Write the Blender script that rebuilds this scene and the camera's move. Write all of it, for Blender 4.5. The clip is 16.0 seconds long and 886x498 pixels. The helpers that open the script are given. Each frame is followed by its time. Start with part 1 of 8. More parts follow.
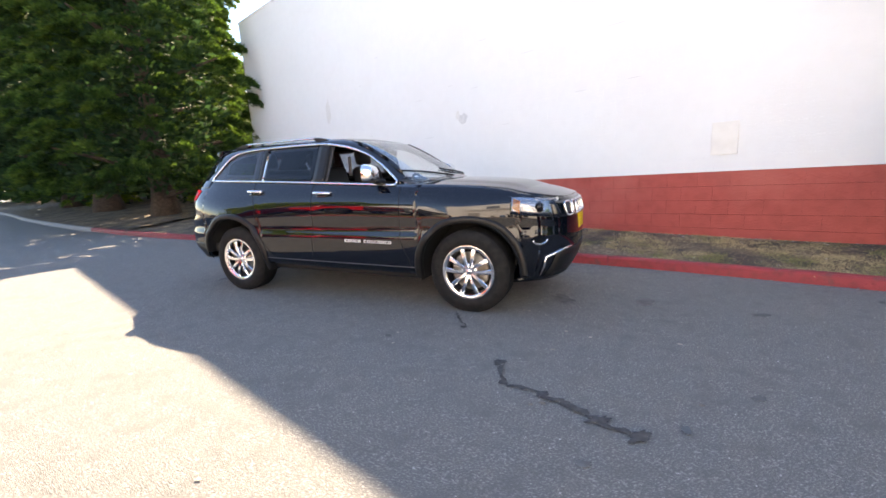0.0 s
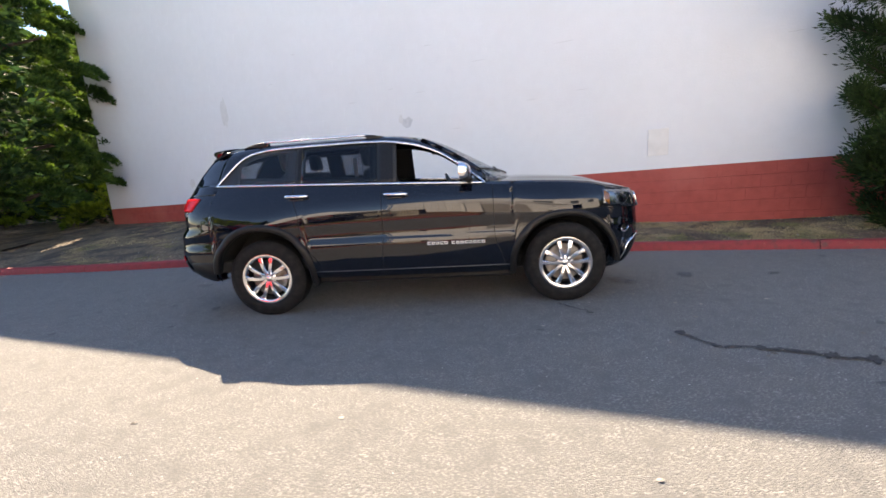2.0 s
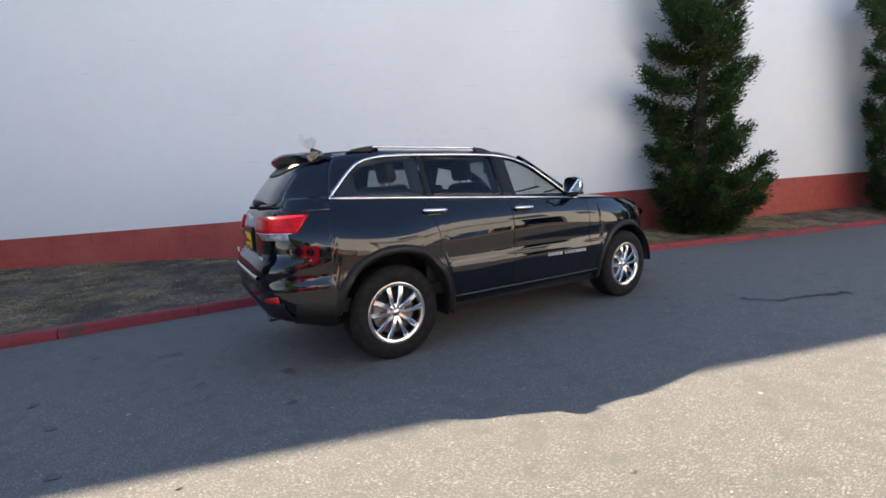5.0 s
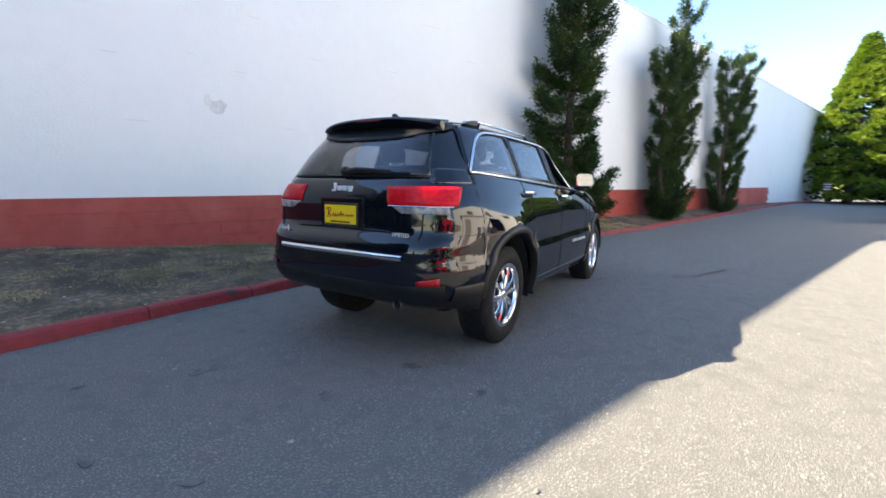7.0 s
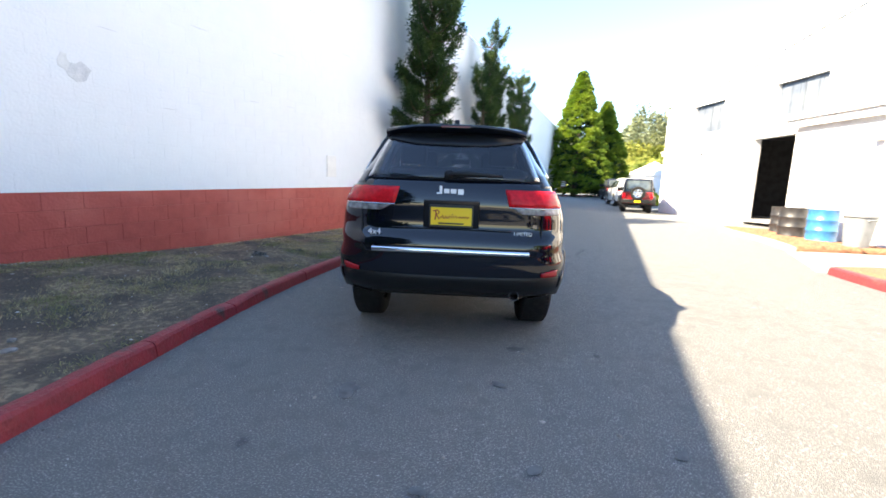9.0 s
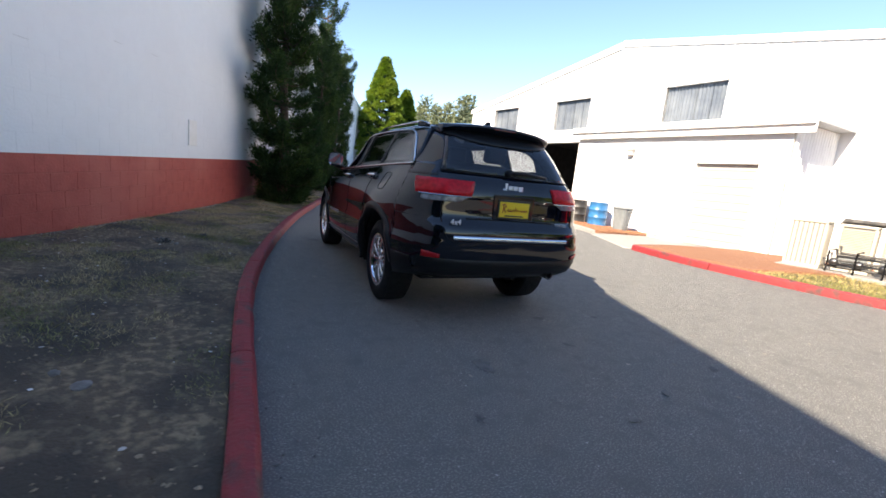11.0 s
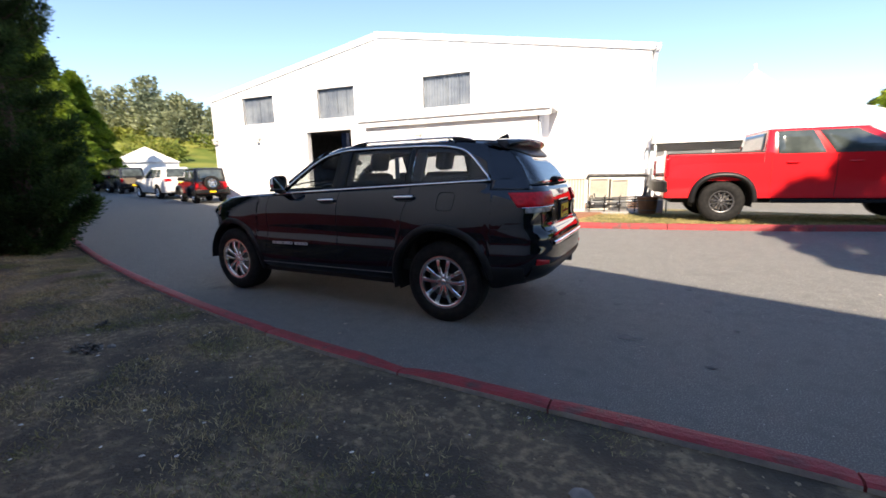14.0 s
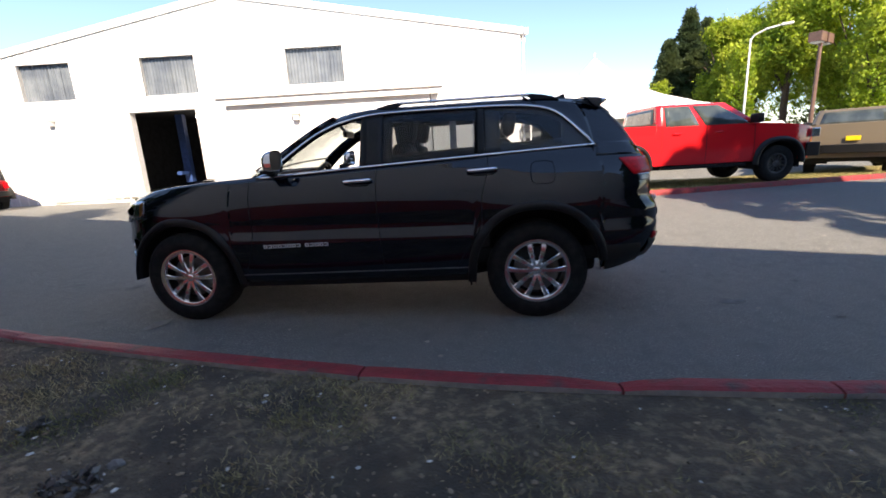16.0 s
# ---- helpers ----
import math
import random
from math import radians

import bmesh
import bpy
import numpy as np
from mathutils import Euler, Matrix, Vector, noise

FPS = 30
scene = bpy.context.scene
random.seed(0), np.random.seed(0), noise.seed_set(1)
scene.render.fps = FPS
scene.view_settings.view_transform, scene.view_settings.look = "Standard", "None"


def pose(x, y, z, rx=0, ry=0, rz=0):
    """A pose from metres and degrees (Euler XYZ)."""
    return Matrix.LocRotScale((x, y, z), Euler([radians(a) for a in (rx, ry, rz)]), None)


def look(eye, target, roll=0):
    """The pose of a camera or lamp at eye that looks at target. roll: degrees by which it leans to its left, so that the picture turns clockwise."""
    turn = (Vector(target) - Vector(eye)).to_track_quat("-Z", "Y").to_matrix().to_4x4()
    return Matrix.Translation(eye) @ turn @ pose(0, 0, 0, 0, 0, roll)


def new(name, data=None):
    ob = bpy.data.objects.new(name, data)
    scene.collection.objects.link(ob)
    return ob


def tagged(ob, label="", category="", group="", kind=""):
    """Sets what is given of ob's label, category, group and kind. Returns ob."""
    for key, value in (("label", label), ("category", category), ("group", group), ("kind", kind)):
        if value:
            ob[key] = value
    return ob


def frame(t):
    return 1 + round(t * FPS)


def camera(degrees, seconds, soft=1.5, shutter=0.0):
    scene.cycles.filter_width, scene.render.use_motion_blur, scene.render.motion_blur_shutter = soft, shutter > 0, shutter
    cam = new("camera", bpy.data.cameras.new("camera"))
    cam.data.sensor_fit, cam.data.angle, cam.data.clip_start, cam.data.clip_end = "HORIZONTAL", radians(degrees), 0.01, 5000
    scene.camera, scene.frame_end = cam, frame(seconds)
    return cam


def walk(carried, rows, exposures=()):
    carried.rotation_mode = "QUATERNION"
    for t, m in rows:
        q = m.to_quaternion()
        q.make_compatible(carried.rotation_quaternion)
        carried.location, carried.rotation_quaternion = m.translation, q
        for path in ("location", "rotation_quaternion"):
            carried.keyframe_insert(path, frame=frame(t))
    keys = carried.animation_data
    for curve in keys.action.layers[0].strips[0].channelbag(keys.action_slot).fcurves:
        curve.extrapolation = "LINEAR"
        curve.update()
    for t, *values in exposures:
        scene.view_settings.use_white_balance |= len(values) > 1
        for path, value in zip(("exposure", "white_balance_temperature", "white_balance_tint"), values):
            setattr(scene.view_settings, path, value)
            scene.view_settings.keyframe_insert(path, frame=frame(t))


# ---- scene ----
cam = camera(92.4, 16.0, soft=1.6, shutter=0.3)
PATH = [
    (0, (2.854, -4.327, 1.308), (2.016, -2.548, 0.941), -3.0),
    (0.5, (2.31, -4.574, 1.334), (1.696, -2.704, 0.981), -3.3),
    (1, (1.738, -4.719, 1.339), (1.226, -2.825, 0.948), -4.2),
    (1.5, (1.188, -4.835, 1.336), (0.891, -2.888, 0.992), -3.5),
    (2, (0.566, -4.847, 1.336), (0.437, -2.886, 0.967), -4.0),
    (2.5, (-0.023, -4.849, 1.337), (-0.024, -2.874, 1.02), -4.4),
    (3, (-0.635, -4.79, 1.343), (-0.454, -2.826, 1.008), -4.5),
    (3.5, (-1.21, -4.657, 1.336), (-0.845, -2.712, 1.051), -2.4),
    (4, (-1.803, -4.451, 1.365), (-1.139, -2.591, 1.055), -2.2),
    (4.5, (-2.325, -4.157, 1.339), (-1.488, -2.362, 1.056), -0.9),
    (4.7, (-2.544, -4.048, 1.332), (-1.62, -2.296, 1.055), -2.0),
    (6.8, (-4.317, -2.314, 1.227), (-2.709, -1.153, 0.968), 1.4),
    (7, (-4.475, -2.135, 1.214), (-2.792, -1.095, 0.922), 1.1),
    (7.5, (-4.778, -1.667, 1.208), (-2.994, -0.827, 0.873), -1.2),
    (8, (-5.037, -1.154, 1.215), (-3.165, -0.517, 0.912), 0.3),
    (8.5, (-5.261, -0.653, 1.218), (-3.316, -0.313, 0.901), 1.5),
    (9, (-5.394, -0.105, 1.236), (-3.42, -0.004, 0.935), 2.1),
    (9.2, (-5.473, 0.12, 1.203), (-3.492, 0.078, 0.928), 2.0),
    (11.3, (-5.26, 2.34, 1.219), (-3.518, 1.409, 0.904), 5.1),
    (11.5, (-5.218, 2.524, 1.239), (-3.487, 1.563, 0.954), 3.3),
    (12, (-5.021, 3.007, 1.278), (-3.471, 1.783, 0.964), 3.5),
    (12.5, (-4.674, 3.463, 1.339), (-3.219, 2.157, 0.919), -1.0),
    (13, (-4.286, 3.834, 1.372), (-3.006, 2.341, 1.008), -1.2),
    (13.5, (-3.806, 4.096, 1.398), (-2.724, 2.451, 1.046), -2.4),
    (14, (-3.281, 4.232, 1.39), (-2.349, 2.498, 1.036), -1.2),
    (14.5, (-2.742, 4.341, 1.359), (-2.105, 2.483, 0.982), 2.0),
    (15, (-2.168, 4.294, 1.334), (-1.587, 2.424, 0.927), -1.6),
    (15.5, (-1.637, 4.233, 1.3), (-1.304, 2.297, 0.924), -0.6),
    (16, (-1.124, 4.077, 1.306), (-0.89, 2.14, 0.868), -3.1),
]
walk(cam, [(t, look(eye, target, roll)) for t, eye, target, roll in PATH], exposures=[(0.0, 3.55, 7900, 17), (2.0, 3.05, 7600, 17), (3.0, 2.75, 7200, 15), (4.0, 2.8, 7350, 14), (4.5, 2.75, 7350, 14), (7.0, 3.2, 7100, 11), (9.0, 3.5, 7100, 11), (11.5, 2.45, 6900, 14), (14.5, 2.38, 7000, 15), (16.0, 2.4, 7100, 15)])

# ---- daylight: clear sky and a late summer sun that stands behind the long wall ----
SUN_TO = Vector((-0.433, 0.902, 0.0)).normalized()
SUN_EL = radians(37.8)
world = bpy.data.worlds.new("sky")
scene.world = world
world.use_nodes = True
wt = world.node_tree
sky = wt.nodes.new("ShaderNodeTexSky")
sky.sky_type, sky.sun_disc = "NISHITA", False
sky.sun_elevation, sky.sun_rotation = SUN_EL, math.atan2(SUN_TO.x, SUN_TO.y)
sky.altitude, sky.air_density, sky.dust_density, sky.ozone_density = 300.0, 1.0, 0.0, 3.5
wt.links.new(sky.outputs[0], wt.nodes["Background"].inputs[0])
wt.nodes["Background"].inputs[1].default_value = 0.055
sun = new("sun", bpy.data.lights.new("sun", "SUN"))
sun.data.energy, sun.data.angle, sun.data.color = 2.45, radians(0.53), (1.0, 0.89, 0.72)
sun.matrix_world = look((0, 0, 60), Vector((0, 0, 60)) - Vector((SUN_TO.x * math.cos(SUN_EL), SUN_TO.y * math.cos(SUN_EL), math.sin(SUN_EL))))

# ---- materials ----
def material(name, base, rough=0.6, metal=0.0, second=None, scale=8.0, mix=(0.4, 0.65), bump=0.0, bump_scale=60.0, coat=0.0, spec=0.5, third=None, third_scale=1.2, third_mix=(0.5, 0.7), per_object=0.0, per_island=0.0, rough2=None, sss=0.0):
    """A procedural surface: base colour, a second and a third colour by noise at two scales, relief, and a little change from piece to piece."""
    m = bpy.data.materials.new(name)
    m.use_nodes = True
    t = m.node_tree
    b = t.nodes["Principled BSDF"]
    b.inputs["Base Color"].default_value = (*base, 1)
    b.inputs["Roughness"].default_value, b.inputs["Metallic"].default_value = rough, metal
    b.inputs["Coat Weight"].default_value, b.inputs["Coat Roughness"].default_value = coat, 0.03
    b.inputs["Specular IOR Level"].default_value = spec
    co = t.nodes.new("ShaderNodeTexCoord")
    def fac(size, lo, hi, detail=6):
        n = t.nodes.new("ShaderNodeTexNoise")
        n.inputs["Scale"].default_value, n.inputs["Detail"].default_value = size, detail
        t.links.new(co.outputs["Object"], n.inputs["Vector"])
        r = t.nodes.new("ShaderNodeMapRange")
        r.inputs[1].default_value, r.inputs[2].default_value = lo, hi
        t.links.new(n.outputs[0], r.inputs[0])
        return r.outputs[0]
    def blend(f, a, c):
        x = t.nodes.new("ShaderNodeMix")
        x.data_type = "RGBA"
        t.links.new(f, x.inputs[0])
        for sock, v in ((x.inputs[6], a), (x.inputs[7], c)):
            if isinstance(v, tuple):
                sock.default_value = (*v, 1)
            else:
                t.links.new(v, sock)
        return x.outputs[2]
    col = base
    if second:
        f = fac(scale, *mix)
        col = blend(f, col, second)
        if rough2 is not None:
            r = t.nodes.new("ShaderNodeMapRange")
            r.inputs[3].default_value, r.inputs[4].default_value = rough, rough2
            t.links.new(f, r.inputs[0])
            t.links.new(r.outputs[0], b.inputs["Roughness"])
    if third:
        col = blend(fac(third_scale, *third_mix), col, third)
    for amount, kind in ((per_object, "o"), (per_island, "i")):
        if amount:
            src = t.nodes.new("ShaderNodeObjectInfo" if kind == "o" else "ShaderNodeNewGeometry")
            r = t.nodes.new("ShaderNodeMapRange")
            r.inputs[3].default_value, r.inputs[4].default_value = 1 - amount, 1 + amount
            t.links.new(src.outputs["Random" if kind == "o" else "Random Per Island"], r.inputs[0])
            h = t.nodes.new("ShaderNodeHueSaturation")
            t.links.new(r.outputs[0], h.inputs["Value"])
            if isinstance(col, tuple):
                h.inputs["Color"].default_value = (*col, 1)
            else:
                t.links.new(col, h.inputs["Color"])
            col = h.outputs[0]
    if not isinstance(col, tuple):
        t.links.new(col, b.inputs["Base Color"])
    if bump:
        n = t.nodes.new("ShaderNodeTexNoise")
        n.inputs["Scale"].default_value, n.inputs["Detail"].default_value = bump_scale, 5
        t.links.new(co.outputs["Object"], n.inputs["Vector"])
        k = t.nodes.new("ShaderNodeBump")
        k.inputs["Strength"].default_value, k.inputs["Distance"].default_value = bump, 0.02
        t.links.new(n.outputs[0], k.inputs["Height"])
        t.links.new(k.outputs[0], b.inputs["Normal"])
    return m


def glass(name, tint, rough=0.0, ior=1.5):
    """A thin pane: clear or tinted, with mirror gloss that grows towards grazing."""
    m = bpy.data.materials.new(name)
    m.use_nodes = True
    t = m.node_tree
    t.nodes.remove(t.nodes["Principled BSDF"])
    tr, gl, mx, lw, pw, mr = (t.nodes.new("ShaderNode" + k) for k in ("BsdfTransparent", "BsdfGlossy", "MixShader", "LayerWeight", "Math", "MapRange"))
    tr.inputs[0].default_value = (*tint, 1)
    gl.inputs["Roughness"].default_value = rough
    lw.inputs[0].default_value = 0.5
    pw.operation = "POWER"
    pw.inputs[1].default_value = 4.0
    mr.inputs[3].default_value = ((ior - 1) / (ior + 1)) ** 2
    t.links.new(lw.outputs["Facing"], pw.inputs[0])
    t.links.new(pw.outputs[0], mr.inputs[0])
    t.links.new(mr.outputs[0], mx.inputs[0])
    t.links.new(tr.outputs[0], mx.inputs[1])
    t.links.new(gl.outputs[0], mx.inputs[2])
    t.links.new(mx.outputs[0], t.nodes["Material Output"].inputs[0])
    return m


def emitter(name, colour, strength):
    m = bpy.data.materials.new(name)
    m.use_nodes = True
    b = m.node_tree.nodes["Principled BSDF"]
    b.inputs["Emission Color"].default_value, b.inputs["Emission Strength"].default_value = (*colour, 1), strength
    return m


ASPHALT = material("asphalt", (0.156, 0.157, 0.151), 0.9, second=(0.40, 0.395, 0.365), scale=125, mix=(0.51, 0.69), third=(0.146, 0.147, 0.142), third_scale=7.0, third_mix=(0.50, 0.80), bump=0.8, bump_scale=190)
TAR = material("tar_stain", (0.022, 0.022, 0.023), 0.6, second=(0.07, 0.069, 0.067), scale=24)
DIRT = material("dry_dirt", (0.135, 0.102, 0.068), 0.95, second=(0.30, 0.23, 0.145), scale=19.0, mix=(0.47, 0.66), third=(0.075, 0.062, 0.047), third_scale=2.2, third_mix=(0.44, 0.60), bump=1.0, bump_scale=70)
BARK_DIRT = material("bark_mulch", (0.20, 0.085, 0.045), 0.95, second=(0.33, 0.16, 0.085), scale=40, bump=0.8, bump_scale=60)
DRY_LAWN = material("dry_lawn", (0.24, 0.19, 0.085), 0.95, second=(0.13, 0.13, 0.05), scale=5, bump=0.8, bump_scale=70)
STRAW = material("straw_blade", (0.46, 0.37, 0.20), 0.8, per_island=0.5, second=(0.20, 0.20, 0.075), scale=1.6, mix=(0.45, 0.6))
LITTER = material("leaf_litter", (0.30, 0.27, 0.23), 0.8, per_island=0.6)
PEBBLE = material("pebble", (0.22, 0.21, 0.20), 0.8, per_island=0.5, bump=0.3, bump_scale=50)
WALL_WHITE = material("white_wall_paint", (0.81, 0.815, 0.82), 0.7, second=(0.795, 0.80, 0.805), scale=6, third=(0.775, 0.778, 0.78), third_scale=0.7, third_mix=(0.5, 0.75), bump=0.22, bump_scale=35)
WALL_RED = material("red_wall_paint", (0.43, 0.075, 0.058), 0.65, second=(0.37, 0.062, 0.048), scale=7, third=(0.48, 0.11, 0.085), third_scale=0.9, bump=0.35, bump_scale=40)
PATCH_WHITE = material("repair_patch", (0.75, 0.745, 0.73), 0.75, second=(0.70, 0.695, 0.68), scale=14, bump=0.25)
PLATE_CREAM = material("cover_plate_paint", (0.83, 0.81, 0.77), 0.6, second=(0.78, 0.76, 0.72), scale=6)
FAINT = material("hairline_crack", (0.70, 0.70, 0.695), 0.8, second=(0.64, 0.64, 0.64), scale=30)
PATCH_GREY = material("bare_plaster", (0.60, 0.605, 0.61), 0.85, second=(0.70, 0.70, 0.70), scale=16, bump=0.4)
CONCRETE = material("concrete", (0.34, 0.33, 0.31), 0.9, second=(0.26, 0.25, 0.24), scale=18, bump=0.5, bump_scale=60)
KERB_RED = material("red_kerb_paint", (0.29, 0.028, 0.034), 0.6, second=(0.21, 0.026, 0.028), scale=14, mix=(0.45, 0.7), third=(0.085, 0.05, 0.045), third_scale=5, third_mix=(0.56, 0.70), bump=0.5, bump_scale=55)
SIDING_WHITE = material("white_siding", (0.82, 0.82, 0.81), 0.6, second=(0.76, 0.76, 0.75), scale=3, bump=0.12, bump_scale=20)
TRIM_WHITE = material("white_trim", (0.8, 0.8, 0.79), 0.5, second=(0.72, 0.72, 0.71), scale=9)
ROOF_GREY = material("grey_roof_sheet", (0.45, 0.46, 0.47), 0.45, 0.3, second=(0.36, 0.37, 0.38), scale=6)
# near-black stands in for the shade inside the bay
BAY_SHADE = material("bay_shade", (0.05, 0.05, 0.055), 0.9, second=(0.03, 0.03, 0.033), scale=4)
PALE_DOOR = material("beige_door_paint", (0.40, 0.38, 0.36), 0.55, second=(0.37, 0.35, 0.335), scale=4)
SHEET_GREY = material("corrugated_glazing", (0.105, 0.125, 0.155), 0.25, 0.0, second=(0.19, 0.215, 0.24), scale=0.9, spec=0.4)

# ---- building helpers ----
def part(name, bm, mat, parent=None, label="", smooth=False, bevel=0.0):
    me = bpy.data.meshes.new(name)
    bm.normal_update()
    bm.to_mesh(me)
    bm.free()
    for m in (mat if isinstance(mat, (list, tuple)) else [mat]):
        me.materials.append(m)
    if smooth:
        me.shade_smooth()
    ob = new(name, me)
    if parent is not None:
        ob.parent = parent
    if label:
        ob["label"] = label
    if bevel:
        b = ob.modifiers.new("bevel", "BEVEL")
        b.width, b.segments, b.limit_method, b.angle_limit = bevel, 2, "ANGLE", radians(35)
    return ob


def thing(name, at=(0, 0, 0), rz=0.0, label="", category="", group="", kind=""):
    ob = new(name)
    ob.matrix_basis = pose(*at, 0, 0, rz)
    ob.empty_display_size = 0.2
    return tagged(ob, label, category, group, kind)


def mesh_thing(name, bm, mat, label="", category="", group="", kind="", smooth=False, bevel=0.0):
    return tagged(part(name, bm, mat, None, "", smooth, bevel), label, category, group, kind)


def box(bm, x0, x1, y0, y1, z0, z1, m=None, bevel=0.0):
    vs = [bm.verts.new((x, y, z)) for x in (x0, x1) for y in (y0, y1) for z in (z0, z1)]
    fs = [bm.faces.new([vs[i] for i in f]) for f in ((0, 1, 3, 2), (4, 6, 7, 5), (0, 4, 5, 1), (2, 3, 7, 6), (0, 2, 6, 4), (1, 5, 7, 3))]
    if bevel:
        es = list({e for f in fs for e in f.edges})
        r = bmesh.ops.bevel(bm, geom=es, offset=bevel, segments=2, affect="EDGES", profile=0.5)
        vs = list({v for f in r["faces"] for v in f.verts} | {v for v in vs if v.is_valid})
    if m is not None:
        for v in vs:
            v.co = m @ v.co
    return vs


def boxed(*a, m=None, bevel=0.0):
    bm = bmesh.new()
    box(bm, *a, m=m, bevel=bevel)
    return bm


def grid(bm, rows, closed_u=False, closed_v=False, flip=False, vmats=None):
    """Quads over rows of points; equal points are merged later."""
    vs = [[bm.verts.new(p) for p in r] for r in rows]
    n, k = len(vs), len(vs[0])
    out = []
    for i in range(n if closed_u else n - 1):
        for j in range(k if closed_v else k - 1):
            q = [vs[i][j], vs[(i + 1) % n][j], vs[(i + 1) % n][(j + 1) % k], vs[i][(j + 1) % k]]
            out.append(bm.faces.new(q[::-1] if flip else q))
    return out, vs


def tube(bm, pts, r, seg=8, closed=False, cap=True):
    """A round bar along points; r: a number or one for each point."""
    pts = [Vector(p) for p in pts]
    n = len(pts)
    rs = r if isinstance(r, (list, tuple)) else [r] * n
    rings, side = [], None
    for i, p in enumerate(pts):
        a, b = (pts[i - 1] if i or closed else p), (pts[(i + 1) % n] if i < n - 1 or closed else p)
        d = (b - a).normalized()
        if side is None:
            side = d.orthogonal().normalized()
        side = (side - d * side.dot(d)).normalized()
        up = d.cross(side)
        rings.append([p + (side * math.cos(2 * math.pi * k / seg) + up * math.sin(2 * math.pi * k / seg)) * rs[i] for k in range(seg)])
    _, vs = grid(bm, rings, closed_u=closed, closed_v=True)
    if cap and not closed:
        bm.faces.new(vs[0])
        bm.faces.new(vs[-1][::-1])


def lathe(bm, profile, seg=32, axis="y", centre=(0, 0, 0), closed=False):
    """Turns (radius, along) pairs about an axis."""
    rows = []
    for r, a in profile:
        ring = []
        for k in range(seg):
            c, s = math.cos(2 * math.pi * k / seg) * r, math.sin(2 * math.pi * k / seg) * r
            p = {"y": (c, a, s), "z": (c, s, a), "x": (a, c, s)}[axis]
            ring.append(Vector(p) + Vector(centre))
        rows.append(ring)
    return grid(bm, rows, closed_u=closed, closed_v=True)


def prism(bm, outline, lo, hi, plane="xz", m=None):
    """A flat outline pushed from lo to hi along the third axis."""
    def put(a, b, c):
        v = Vector({"xz": (a, c, b), "xy": (a, b, c), "yz": (c, a, b)}[plane])
        return bm.verts.new(m @ v if m is not None else v)
    A, B = [put(a, b, lo) for a, b in outline], [put(a, b, hi) for a, b in outline]
    n = len(outline)
    bm.faces.new(A)
    bm.faces.new(B[::-1])
    for i in range(n):
        bm.faces.new((A[i], B[i], B[(i + 1) % n], A[(i + 1) % n]))


def tidy(bm, dist=1e-4):
    bmesh.ops.remove_doubles(bm, verts=bm.verts, dist=dist)
    bmesh.ops.recalc_face_normals(bm, faces=bm.faces)
    return bm


def interp(x, table):
    """Smooth curve through (x, value) pairs in rising x."""
    xs, ys = [a for a, _ in table], [b for _, b in table]
    if x <= xs[0]:
        return ys[0]
    if x >= xs[-1]:
        return ys[-1]
    i = max(k for k in range(len(xs)) if xs[k] <= x)
    i = min(i, len(xs) - 2)
    h = xs[i + 1] - xs[i]
    t = (x - xs[i]) / h
    def slope(k):
        if k == 0 or k == len(xs) - 1:
            a = min(max(k, 0), len(xs) - 2) if k == 0 else k - 1
            return (ys[a + 1] - ys[a]) / (xs[a + 1] - xs[a])
        d0, d1 = (ys[k] - ys[k - 1]) / (xs[k] - xs[k - 1]), (ys[k + 1] - ys[k]) / (xs[k + 1] - xs[k])
        return 0.0 if d0 * d1 <= 0 else 2 * d0 * d1 / (d0 + d1)
    m0, m1 = slope(i) * h, slope(i + 1) * h
    return (2 * t**3 - 3 * t**2 + 1) * ys[i] + (t**3 - 2 * t**2 + t) * m0 + (3 * t**2 - 2 * t**3) * ys[i + 1] + (t**3 - t**2) * m1


def raw(name, verts, faces, mat, parent=None, smooth=False):
    me = bpy.data.meshes.new(name)
    me.from_pydata(verts, [], faces)
    for m in (mat if isinstance(mat, (list, tuple)) else [mat]):
        me.materials.append(m)
    if smooth:
        me.shade_smooth()
    ob = new(name, me)
    if parent is not None:
        ob.parent = parent
    return ob


def ramp(x, a, b):
    t = min(max((x - a) / (b - a), 0.0), 1.0)
    return t * t * (3 - 2 * t)

# ---- ground: one gently sloping sheet of asphalt out to the horizon ----
def ground_z(x, y):
    return interp(-y, [(0.6, 0.0), (1.9, 0.05), (3.2, 0.10), (5.0, 0.155), (6.5, 0.165), (8, 0.13), (9.5, 0.08), (11, 0.06), (14, 0.08), (20, 0.3), (60, 0.9)]) + interp(x, [(9, 0.0), (18, 0.12), (30, 0.33), (45, 0.45)])


def axis(fine, lo, hi, step, far):
    a = list(np.arange(lo, hi + 1e-6, step))
    out, d = [], step
    p = hi
    while p < far:
        d *= 1.35
        p += d
        out.append(p)
    left, d, p = [], step, lo
    while p > -far:
        d *= 1.35
        p -= d
        left.append(p)
    return left[::-1] + a + out


gx, gy = axis(0, -14, 22, 0.5, 900), axis(0, -14, 6, 0.4, 900)
gv = [(x, y, ground_z(x, y) + (0.006 * noise.noise((x * 0.7, y * 0.7, 0)) if abs(x) < 40 and abs(y) < 30 else 0)) for x in gx for y in gy]
ny = len(gy)
gf = [(i * ny + j, (i + 1) * ny + j, (i + 1) * ny + j + 1, i * ny + j + 1) for i in range(len(gx) - 1) for j in range(ny - 1)]
ground = tagged(raw("ground", gv, gf, ASPHALT, smooth=True), "weathered grey asphalt drive with fine pale grit", "ground", kind="structure")

